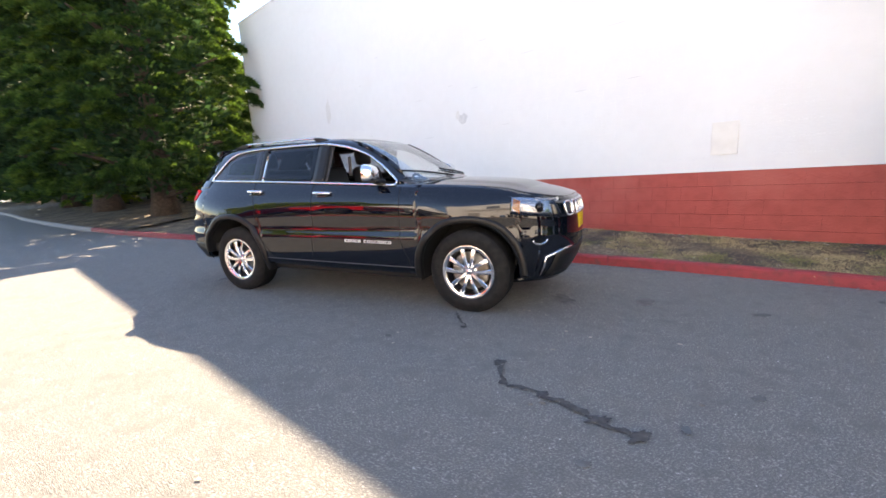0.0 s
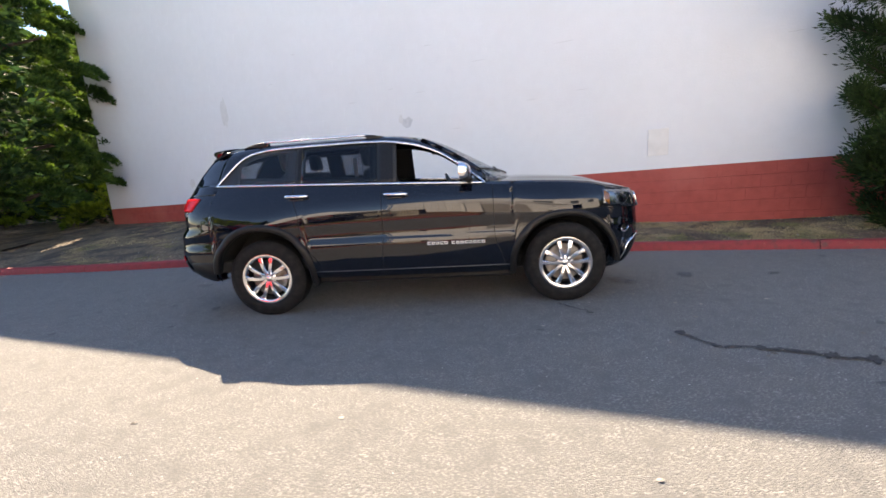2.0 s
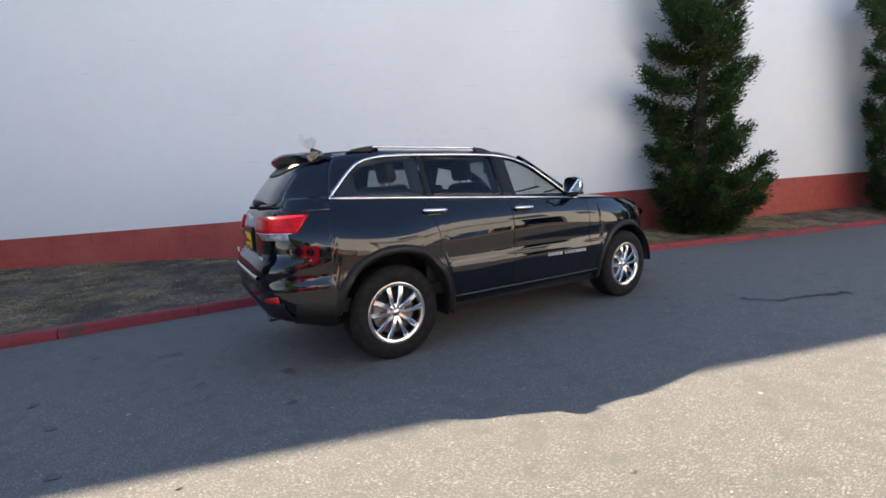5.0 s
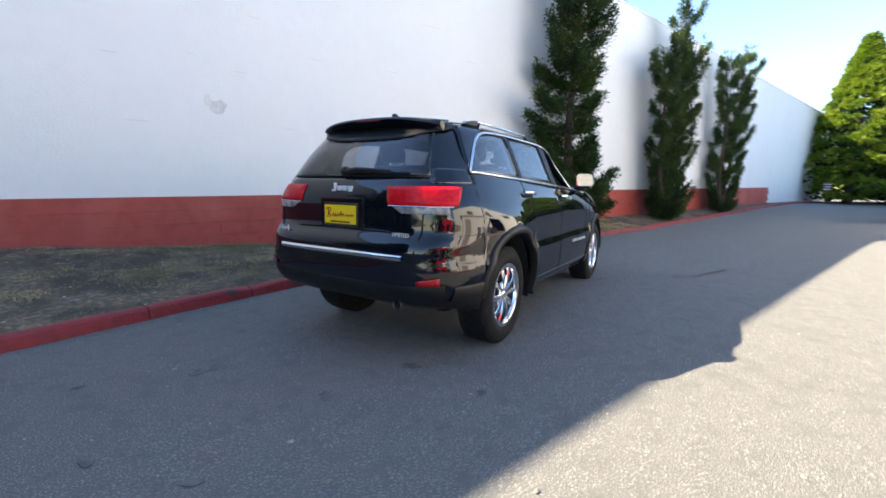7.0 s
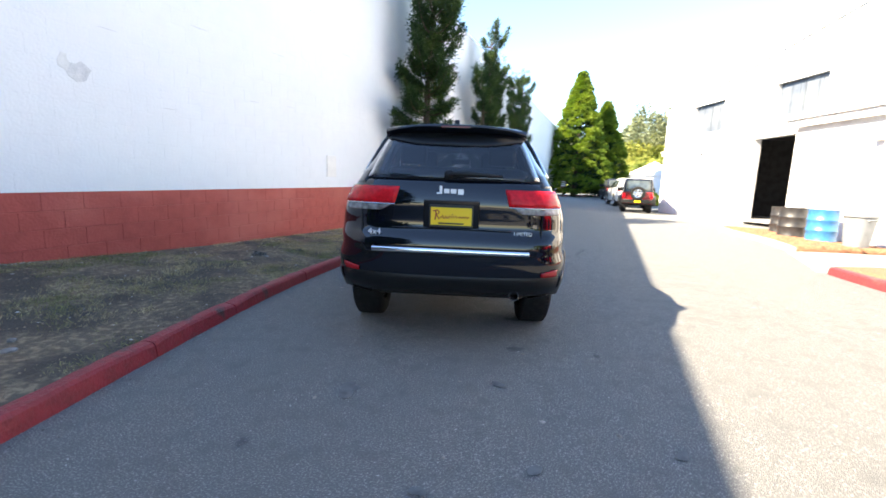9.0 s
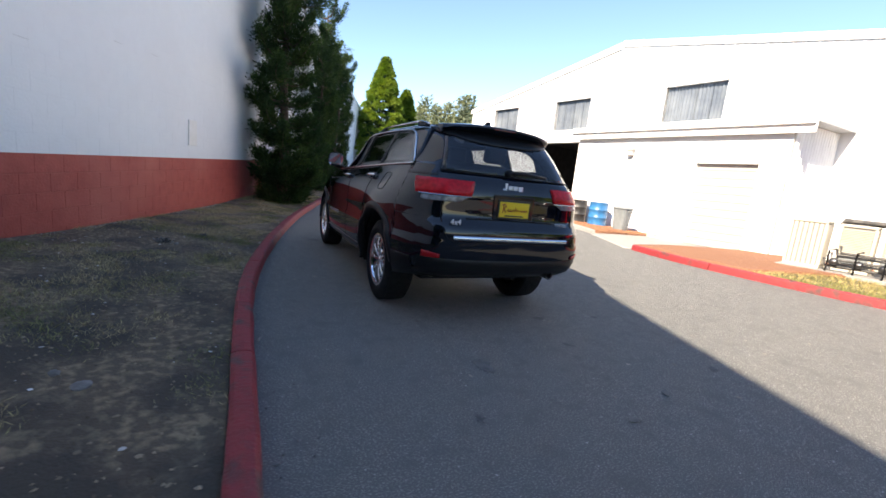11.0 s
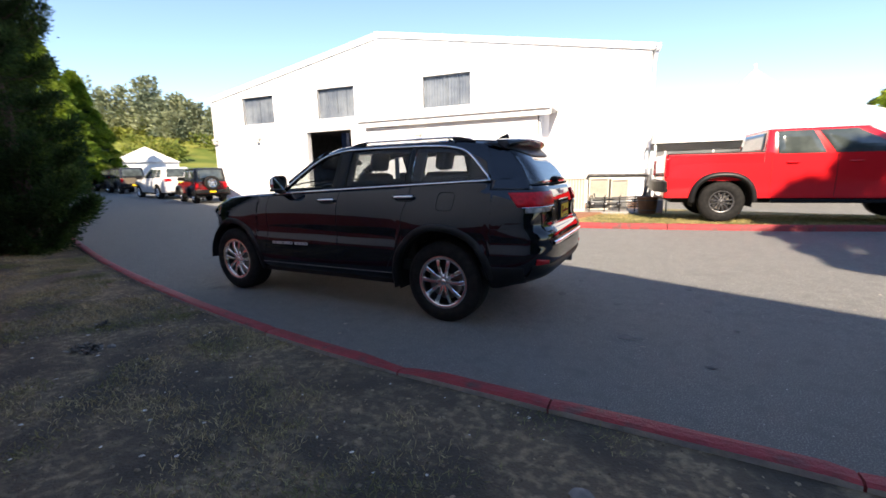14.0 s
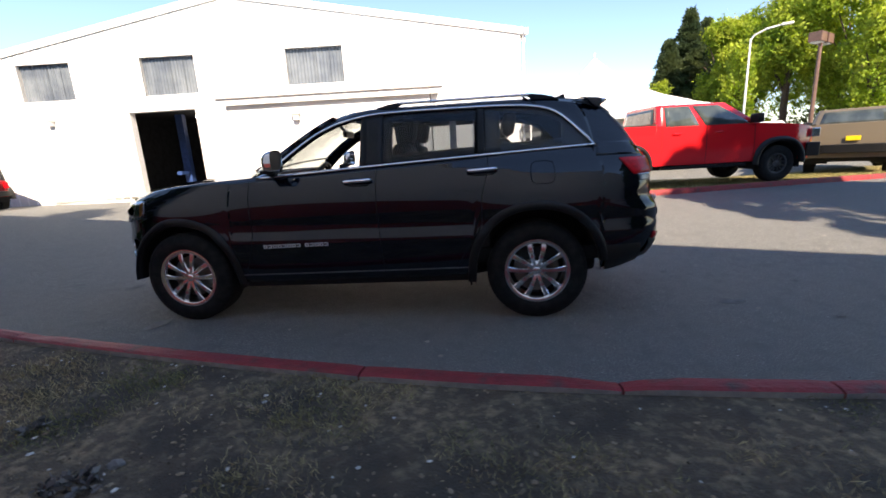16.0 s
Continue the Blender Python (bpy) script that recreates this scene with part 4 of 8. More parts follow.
# strip of the rear quarter between the belt and the hatch glass
for sgn in (1, -1):
    rows = []
    for k in range(7):
        z = 1.232 + 0.098 * k / 6
        hw = half_width(z)
        row = [on_rear(sgn * q * hw, z, 0.0002) for q in (0.80, 0.84, 0.88, 0.91)]
        x0 = row[-1].x
        row += [on_side(x0 + (-1.895 - x0) * j / 6, z, sgn, 0.0002) for j in range(1, 7)]
        rows.append(row)
    patch("quarter_strip", rows, PAINT, main_car, 0.001)

# roof spoiler, wiper, rails and aerial
bm = bmesh.new()
rows = []
for k in range(25):
    f = -1 + 2 * k / 24
    y = 0.55 * f
    xe = -2.075 + 0.10 * abs(f) ** 4
    drop = 0.025 * abs(f) ** 3
    prof = [(-1.86, 1.685 - 0.5 * drop), (-1.97, 1.684 - drop), (xe, 1.668 - drop), (xe - 0.008, 1.652 - drop), (xe + 0.02, 1.632 - drop), (-1.97, 1.600), (-1.93, 1.56 + 0.03 * f * f), (-1.90, 1.62)]
    rows.append([Vector((x, y, z + 0.02 * (1 - f * f))) for x, z in prof])
_, vs = grid(bm, rows, closed_v=True)
bm.faces.new(vs[0])
bm.faces.new(vs[-1][::-1])
bmesh.ops.recalc_face_normals(bm, faces=bm.faces)
panel_rows = [[on_rear(0.56 * f, (1.525 + 0.075 * abs(f) ** 3.5) + (1.645 - 1.525 - 0.075 * abs(f) ** 3.5) * k / 5, 0.006) for k in range(6)] for f in [float(v) for v in np.linspace(-1, 1, 21)]]
spoiler = part("spoiler", bm, PAINT, main_car, "black roof spoiler over the hatch", smooth=True, bevel=0.006)
patch("spoiler_panel", panel_rows, BLACK_TRIM, spoiler, 0.006, "black panel under the spoiler")
part("brake_light", boxed(-2.0845, -2.06, -0.11, 0.11, 1.662, 1.674), LAMP_DIM, spoiler, "dim red high brake light")
for sgn in (1, -1):
    rail = new("roof_rail")
    rail.parent = main_car
    rail["label"] = "bright roof rail on black feet"
    xs = [float(v) for v in np.linspace(-1.62, -0.22, 30)]
    bm = bmesh.new()
    tube(bm, [Vector((x, sgn * (0.545 - 0.02 * ramp(abs(x + 0.92), 0.3, 0.75)), 1.716 - 0.03 * ramp(abs(x + 0.92), 0.5, 0.72))) for x in xs], 0.011, 8)
    part("bar", bm, CHROME, rail, smooth=True)
    for x0, d in ((-1.60, 1), (-0.24, -1)):
        bm = bmesh.new()
        prism(bm, [(x0 - 0.07 * d, 1.672), (x0 + 0.00 * d, 1.694), (x0 + 0.07 * d, 1.712), (x0 + 0.15 * d, 1.720), (x0 + 0.20 * d, 1.710), (x0 + 0.17 * d, 1.696), (x0 + 0.14 * d, 1.672)], sgn * 0.528, sgn * 0.556)
        part("foot", tidy(bm), BLACK_TRIM, rail, bevel=0.008)
bm = bmesh.new()
prism(bm, [(-1.80, 1.715), (-1.68, 1.72), (-1.70, 1.735), (-1.78, 1.765)], -0.02, 0.02)
part("aerial", tidy(bm), BLACK_TRIM, main_car, bevel=0.006)
wiper = new("rear_wiper")
wiper.parent = main_car
bm = bmesh.new()
tube(bm, [on_rear(0.03, 1.305, 0.02), on_rear(-0.08, 1.315, 0.03), on_rear(-0.2, 1.312, 0.022), on_rear(-0.36, 1.303, 0.012)], [0.022, 0.02, 0.015, 0.008], 8)
part("arm", bm, BLACK_TRIM, wiper, smooth=True)
bm = bmesh.new()
lathe(bm, [(0.0, -0.03), (0.03, -0.028), (0.035, 0.0), (0.03, 0.02), (0.0, 0.022)], 14, "x", on_rear(0.03, 1.305, 0.01))
part("pivot", tidy(bm), BLACK_TRIM, wiper, smooth=True)

# wheel arch flares
for sgn in (1, -1):
    for h in HIPS:
        bm = bmesh.new()
        rows = []
        legs = [(math.pi + 0.0) * k / 40 for k in range(41)]
        path = []
        for a in legs:
            c, s = math.cos(a), math.sin(a)
            q = abs(c)
            path.append((h + ARCH_W * (1 if c > 0 else -1) * q**0.93, HUB_Z + ARCH_H[h] * s**0.93, c, s))
        lead = [(h + ARCH_W + 0.004, 0.315, 1, 0), (h + ARCH_W + 0.001, 0.345, 1, 0)] if h < 0 else [(h + ARCH_W - 0.03, 0.31, 1, 0)]
        tail = [(h - ARCH_W - 0.001, 0.345, -1, 0), (h - ARCH_W - 0.004, 0.315, -1, 0)]
        path = (lead if h < 0 else []) + (path + tail if h > 0 else [q for q in path if q[2] > 0 or q[1] > 0.45])
        for x, z, c, s in path:
            n = Vector((c, 0, s)).normalized()
            wdt = 0.05
            ring = []
            for t, o in ((-0.012, -0.05), (-0.012, 0.010), (0.0, 0.019), (wdt * 0.6, 0.018), (wdt, 0.010), (wdt + 0.004, -0.004)):
                px, pz = x + n.x * t, z + n.z * t
                px = min(max(px, -2.3), 2.12)
                base = hull_side(px, max(pz, 0.3))
                ring.append(Vector((px, sgn * (max(base, 0.80) + o), pz)))
            rows.append(ring)
        grid(bm, rows, flip=sgn > 0)
        bmesh.ops.recalc_face_normals(bm, faces=bm.faces)
        part("arch_flare", bm, BLACK_TRIM, main_car, "satin black wheel arch flare", smooth=True)
        # dark liner in the arch
        bm = bmesh.new()
        rows = [[Vector((h + (ARCH_W + 0.01) * math.cos(a), sgn * y, HUB_Z + (ARCH_H[h] + 0.01) * math.sin(a))) for y in (0.50, 0.70, 0.86)] for a in np.linspace(*((-0.2, math.pi - 0.16) if h < 0 else (0.0, math.pi + 0.2)), 25)]
        grid(bm, rows)
        part("arch_liner", bm, UNDER, main_car, smooth=True)
        bm = bmesh.new()
        v = [bm.verts.new((h + (ARCH_W + 0.01) * math.cos(a), sgn * 0.50, HUB_Z + (ARCH_H[h] + 0.01) * math.sin(a))) for a in np.linspace(*((-0.2, math.pi - 0.16) if h < 0 else (0.0, math.pi + 0.2)), 25)]
        bm.faces.new(v)
        part("arch_liner", bm, UNDER, main_car)
    # sill, bright sill strip, chrome-lettered door badge, handles
    bm = bmesh.new()
    prism(bm, [(-0.97, 0.30), (0.97, 0.28), (0.96, 0.36), (-0.95, 0.39)], sgn * 0.70, sgn * 0.81)
    part("sill", tidy(bm), BLACK_TRIM, main_car, bevel=0.02)
    bm = bmesh.new()
    xs = [float(v) for v in np.linspace(-0.93, 0.93, 30)]
    tube(bm, [on_side(x, sill_z(x) + 0.065, sgn, 0.002) for x in xs], 0.005, 6)
    part("sill_strip", bm, ALLOY_DARK, main_car, smooth=True)

# body seams: dark gaps of doors, hatch, bonnet
SEAM = material("seam", (0.002, 0.002, 0.002), 0.9)


def seam(pts, r=0.0035):
    bm = bmesh.new()
    tube(bm, pts, r, 5)
    part("seam", bm, SEAM, main_car)


for sgn in (1, -1):
    seam([on_side(0.80 + 0.09 * ramp(-z, -0.72, -0.40), z, sgn, -0.001) for z in [float(v) for v in np.linspace(1.17, 0.40, 20)]])
    seam([on_side(-0.245 - 0.03 * ramp(-z, -0.9, -0.4), z, sgn, -0.001) for z in [float(v) for v in np.linspace(1.235, 0.40, 20)]])
    seam([on_side(-1.10 + 0.05 * ramp(-z, -1.2, -0.95) if z > 0.82 else -1.05 + 0.19 * ramp(-z, -0.82, -0.42), z, sgn, -0.001) for z in [float(v) for v in np.linspace(1.28, 0.42, 24)]])
    seam([on_side(x, 0.905, sgn, -0.001) for x in [float(v) for v in np.linspace(-2.24, -1.93, 10)]])
    seam([on_side(1.80 + 0.16 * k / 10, 0.90 - 0.05 * k / 10, sgn, -0.001) for k in range(11)])
    # fuel door on the left rear wing
    if sgn > 0:
        ring = [(-1.50 + 0.085 * math.copysign(abs(math.cos(a)) ** 0.5, math.cos(a)), 1.135 + 0.08 * math.copysign(abs(math.sin(a)) ** 0.5, math.sin(a))) for a in np.linspace(0, 2 * math.pi, 28)]
        seam([on_side(x, z, sgn, 0.0) for x, z in ring], 0.003)
    for x0, z0 in ((-1.17, 1.178), (-0.215, 1.140)):
        handle = new("door_handle")
        handle.parent = main_car
        handle["label"] = "chrome door handle"
        bm = bmesh.new()
        pts = [on_side(x0 + 0.225 * f, z0 - 0.008 * f, sgn, 0.006 + 0.036 * math.sin(math.pi * min(max(f, 0.02), 0.98)) ** 0.4) for f in [float(v) for v in np.linspace(0, 1, 16)]]
        tube(bm, pts, [0.012] + [0.0155] * 14 + [0.012], 10)
        part("grip", bm, CHROME, handle, smooth=True)
        rows = [[on_side(x0 + 0.03 + 0.15 * i / 6, z0 - 0.045 + 0.06 * j / 4, sgn, 0.001 - 0.001 * 0) for j in range(5)] for i in range(7)]
        patch("recess", rows, GLOSS_BLACK, handle, 0.002)
    # mirrors
    mir = new("door_mirror")
    mir.parent = main_car
    mir["label"] = "chrome-capped door mirror on a black foot"
    bm = bmesh.new()
    rows = []
    for k in range(9):
        f = k / 8
        x = 0.50 + 0.105 * f
        sc = (1 - 0.75 * f**2.5) ** 0.6 if f < 1 else 0.35
        cy, cz = 0.925, 1.312 - 0.01 * f
        rows.append([Vector((x, sgn * (cy + 0.100 * sc * math.copysign(abs(math.cos(a)) ** 0.6, math.cos(a))), cz + 0.085 * sc * math.copysign(abs(math.sin(a)) ** 0.6, math.sin(a)))) for a in np.linspace(0, 2 * math.pi, 25)[:-1]])
    _, vs = grid(bm, rows, closed_v=True)
    bm.faces.new(vs[-1])
    bmesh.ops.recalc_face_normals(bm, faces=bm.faces)
    part("cap", bm, CHROME, mir, "chrome cap", smooth=True)
    bm = bmesh.new()
    v = [bm.verts.new((0.522 + 0.022 * math.cos(a) - 0.014 * math.sin(a), sgn * (0.925 + 0.090 * math.copysign(abs(math.cos(a)) ** 0.6, math.cos(a))), 1.312 + 0.076 * math.copysign(abs(math.sin(a)) ** 0.6, math.sin(a)))) for a in np.linspace(0, 2 * math.pi, 25)[:-1]]
    bm.faces.new(v)
    part("glass", bm, MIRROR, mir)
    bm = bmesh.new()
    tube(bm, [(0.60, sgn * 0.80, 1.215), (0.585, sgn * 0.87, 1.225), (0.575, sgn * 0.90, 1.245)], [0.035, 0.03, 0.045], 10)
    box(bm, 0.52, 0.62, min(sgn * 0.85, sgn * 0.98), max(sgn * 0.85, sgn * 0.98), 1.222, 1.25, bevel=0.01)
    part("foot", bm, BLACK_TRIM, mir, smooth=True)
    # badge on the front door: bars for the model's name
    bm = bmesh.new()
    x = 0.165
    for i in range(14):
        if i == 5:
            x += 0.030
            part("door_badge", bm, BADGE, main_car, "small chrome badge bars on the front door")
            bm = bmesh.new()
            continue
        w = 0.031
        z = 0.648 - 0.02 * (x - 0.165)
        y0 = hull_side(x, z)
        box(bm, x, x + w, sgn * (y0 - 0.002), sgn * (y0 + 0.006), z - 0.002, z + 0.006)
        box(bm, x, x + w, sgn * (y0 - 0.002), sgn * (y0 + 0.006), z + 0.018, z + 0.025)
        box(bm, x, x + 0.008, sgn * (y0 - 0.002), sgn * (y0 + 0.006), z, z + 0.024)
        if i % 3:
            box(bm, x + w - 0.009, x + w, sgn * (y0 - 0.002), sgn * (y0 + 0.006), z, z + 0.02)
        x += 0.040
    part("door_badge", bm, BADGE, main_car, "small chrome badge bars on the front door")

# rear lamps, wrapped round the corners
for sgn in (1, -1):
    lamp = new("rear_lamp")
    lamp.parent = main_car
    lamp["label"] = "red rear lamp with a clear lower band"

    def lamp_rows(z0, z1, y_in, x_end, out, inset=0.0):
        rows = []
        for k in range(6):
            z = z0 + (z1 - z0) * k / 5
            row = []
            ya = y_in + inset * (z1 - z) / max(z1 - z0, 1e-6)
            yc = 0.86 * half_width(z)
            for j in range(13):
                row.append(on_rear(sgn * (ya + (yc - ya) * j / 12), z, out))
            xa = row[-1].x
            for j in range(1, 9):
                x = xa + (x_end - 0.10 * (z1 - z) / max(z1 - z0, 1e-6) * (z1 > 1.15) - xa) * j / 8
                p = on_side(x, z, sgn, out)
                row.append(p)
            rows.append(row)
        return rows
    patch("red_lens", lamp_rows(1.092, 1.212, 0.38, -2.06, 0.012, 0.03), LAMP_RED, lamp, 0.03, "glossy red lens", offset=-1)
    patch("clear_lens", lamp_rows(1.040, 1.086, 0.43, -2.215, 0.006, 0.08), CLEAR_BAND, lamp, 0.03, "clear silver lens", offset=-1)
    bm = bmesh.new()
    rr = lamp_rows(1.086, 1.094, 0.41, -2.19, 0.010)[0]
    tube(bm, rr, 0.004, 6)
    part("lens_rim", bm, CHROME, lamp)
    # low reflector in the bumper
    rows = [[on_rear(sgn * (0.655 + 0.125 * j / 6), 0.603 + (0.03 + 0.022 * j / 6) * k / 3, 0.004) for j in range(7)] for k in range(4)]
    patch("bumper_reflector", rows, LAMP_LOW, main_car, 0.006, "red bumper reflector")

# tailgate: seam, chrome strips, tag, latch, lettering
seam([on_rear(y, z, 0.001) for y, z in [(-0.66, 1.26), (-0.655, 1.1), (-0.65, 0.93), (-0.635, 0.80), (-0.60, 0.752), (-0.5, 0.745), (0, 0.735), (0.5, 0.745), (0.60, 0.752), (0.635, 0.80), (0.65, 0.93), (0.655, 1.1), (0.66, 1.26)]], 0.005)
seam([on_rear(y, 1.272, 0.001) for y in [float(v) for v in np.linspace(-0.64, 0.64, 20)]], 0.004)
bm = bmesh.new()
rows = [[on_rear(y, z, o) for z, o in ((0.748, 0.0), (0.752, 0.012), (0.768, 0.014), (0.780, 0.010), (0.784, 0.0))] for y in [float(v) for v in np.linspace(-0.56, 0.56, 30)]]
grid(bm, rows)
bmesh.ops.recalc_face_normals(bm, faces=bm.faces)
part("bumper_strip", bm, CHROME, main_car, "chrome strip along the bumper top", smooth=True)
# lower valance in satin black with a crease
bm = bmesh.new()
rows = []
for y in [float(v) for v in np.linspace(-0.80, 0.80, 40)]:
    rows.append([on_rear(y, 0.585 + 0.02 * (abs(y) / 0.8) ** 2, 0.002), on_rear(y, 0.57, 0.014), on_rear(y, 0.52, 0.018), on_rear(y, 0.47, 0.022), Vector((hull_end(y, 0.42) + 0.02, y, 0.415 + 0.02 * (abs(y) / 0.8) ** 3)), Vector((hull_end(y, 0.42) + 0.25, y * 0.95, 0.40))])
grid(bm, rows)
bmesh.ops.recalc_face_normals(bm, faces=bm.faces)
part("valance", bm, BLACK_TRIM, main_car, "satin black lower bumper", smooth=True)
# wrap the black valance along the bumper sides to the arch
for sgn in (1, -1):
    rows = []
    for x in [float(v) for v in np.linspace(-2.22, -1.95, 10)]:
        rows.append([on_side(x, 0.585, sgn, 0.002), on_side(x, 0.57, sgn, 0.010), on_side(x, 0.5, sgn, 0.012), Vector((x, sgn * (hull_side(x, 0.43) + 0.004), 0.43 - 0.04 * ramp(x, -2.2, -1.95))), Vector((x, sgn * 0.6, 0.40 - 0.04 * ramp(x, -2.2, -1.95)))])
    bm = bmesh.new()
    grid(bm, rows)
    bmesh.ops.recalc_face_normals(bm, faces=bm.faces)
    part("valance_side", bm, BLACK_TRIM, main_car, smooth=True)
# dealer tag: frame, yellow plate with a red scrawl
tag = new("number_plate")
tag.parent = main_car
tag["label"] = "yellow paper tag in a black plate frame"
tx = hull_end(0, 1.0)
part("plate_recess", boxed(tx - 0.008, tx + 0.02, -0.20, 0.20, 0.915, 1.125), GLOSS_BLACK, tag, bevel=0.006)
part("frame", boxed(tx - 0.018, tx - 0.006, -0.158, 0.158, 0.932, 1.092), INK_BLACK, tag, bevel=0.004)
part("plate", boxed(tx - 0.0215, tx - 0.016, -0.146, 0.146, 0.948, 1.074), TAG_YELLOW, tag)
bm = bmesh.new()
scrawl = [[(0.115, 0.985), (0.108, 1.03), (0.112, 1.05), (0.13, 1.047), (0.095, 1.055), (0.085, 1.038), (0.105, 1.02), (0.085, 0.99)], [(0.075, 1.0), (0.06, 1.018), (0.055, 0.995), (0.045, 0.998), (0.04, 1.016), (0.03, 0.996), (0.02, 1.0), (0.012, 1.018), (0.0, 0.998), (-0.01, 1.03), (-0.02, 1.0), (-0.032, 1.018), (-0.04, 1.0)], [(-0.055, 1.0), (-0.062, 1.012), (-0.075, 1.0), (-0.085, 1.012), (-0.095, 1.0), (-0.105, 1.014), (-0.115, 1.0), (-0.125, 1.012)]]
for s in scrawl:
    tube(bm, [(tx - 0.0225, y, z) for y, z in s], 0.0045, 5)
part("red_script", bm, INK_RED, tag)
part("lower_bar", boxed(tx - 0.0222, tx - 0.0195, -0.09, 0.09, 0.955, 0.966), INK_BLACK, tag)
# chrome strip under the tag and the latch
part("latch", boxed(tx - 0.010, tx + 0.02, -0.075, 0.075, 0.80, 0.865), GLOSS_BLACK, main_car, bevel=0.012)
part("camera_cover", boxed(tx - 0.016, tx - 0.008, -0.055, -0.03, 0.845, 0.865), TRIM_WHITE, main_car, "tiny white square on the hatch latch")
bm = bmesh.new()
tube(bm, [on_rear(y, 0.928 - 0.02 * abs(y), 0.006) for y in [float(v) for v in np.linspace(-0.43, 0.43, 30)] if abs(y) > 0.17][:10], 0.007, 6)
tube(bm, [on_rear(y, 0.928 - 0.02 * abs(y), 0.006) for y in [float(v) for v in np.linspace(0.17, 0.43, 10)]], 0.007, 6)
part("hatch_crease", bm, PAINT, main_car, smooth=True)
# plain bars where the maker's and model's names stand
bm = bmesh.new()
for y0, y1, z0, z1 in ((0.092, 0.072, 1.17, 1.225), (0.112, 0.072, 1.165, 1.18), (0.06, 0.02, 1.172, 1.205), (0.012, -0.03, 1.172, 1.205), (-0.04, -0.082, 1.155, 1.205)):
    box(bm, hull_end(0, 1.19) - 0.008, hull_end(0, 1.19) + 0.006, y1, y0, z0, z1, bevel=0.003)
part("maker_badge", bm, BADGE, main_car, "bright chrome badge bars under the hatch glass")
def lettering(text, size, y, z, label):
    """Raised chrome letters on the hatch, read from behind the car."""
    cu = bpy.data.curves.new("letters", "FONT")
    cu.body, cu.size, cu.extrude, cu.align_x = text, size, 0.003, "CENTER"
    tmp = bpy.data.objects.new("letters", cu)
    me = bpy.data.meshes.new_from_object(tmp)
    bpy.data.objects.remove(tmp)
    bpy.data.curves.remove(cu)
    m = Matrix(((0, 0, -1, hull_end(y, z) - 0.004), (-1, 0, 0, y), (0, 1, 0, z), (0, 0, 0, 1)))
    me.transform(m)
    me.materials.append(BADGE)
    ob = new("rear_badge", me)
    ob.parent = main_car
    ob["label"] = label


lettering("4x4", 0.062, 0.545, 0.868, "small chrome drive badge on the hatch")
lettering("LIMITED", 0.036, -0.515, 0.893, "small chrome lettering on the hatch")
# exhaust tips
for y in (-0.48,):
    bm = bmesh.new()
    lathe(bm, [(0.032, 0.18), (0.036, 0.0), (0.037, -0.010), (0.033, -0.010), (0.030, 0.0), (0.028, 0.15)], 20, "x", (-2.345, y, 0.445))
    part("exhaust_tip", bm, ALLOY_DARK, main_car, smooth=True)

# nose: grille with seven slots, lamps, bumper
bm = bmesh.new()
rows = [[on_nose(y, z, 0.003) for z in [float(v) for v in np.linspace(0.845, 0.985, 5)]] for y in [float(v) for v in np.linspace(-0.56, 0.56, 30)]]
patch("grille_panel", rows, PAINT, main_car, 0.01)
for i in range(7):
    y = (i - 3) * 0.132
    slot = new("grille_slot")
    slot.parent = main_car
    slot["label"] = "chrome-framed grille slot"
    ring = [(y + 0.05 * math.copysign(abs(math.cos(a)) ** 0.45, math.cos(a)), 0.913 + 0.06 * math.copysign(abs(math.sin(a)) ** 0.45, math.sin(a))) for a in np.linspace(0, 2 * math.pi, 25)[:-1]]
    bm = bmesh.new()
    tube(bm, [on_nose(p, q, 0.016) for p, q in ring], 0.011, 6, closed=True)
    part("frame", bm, CHROME, slot, smooth=True)
    bm = bmesh.new()
    bm.faces.new([bm.verts.new(on_nose(p, q, 0.0145)) for p, q in ring])
    part("mesh", bm, INK_BLACK, slot)
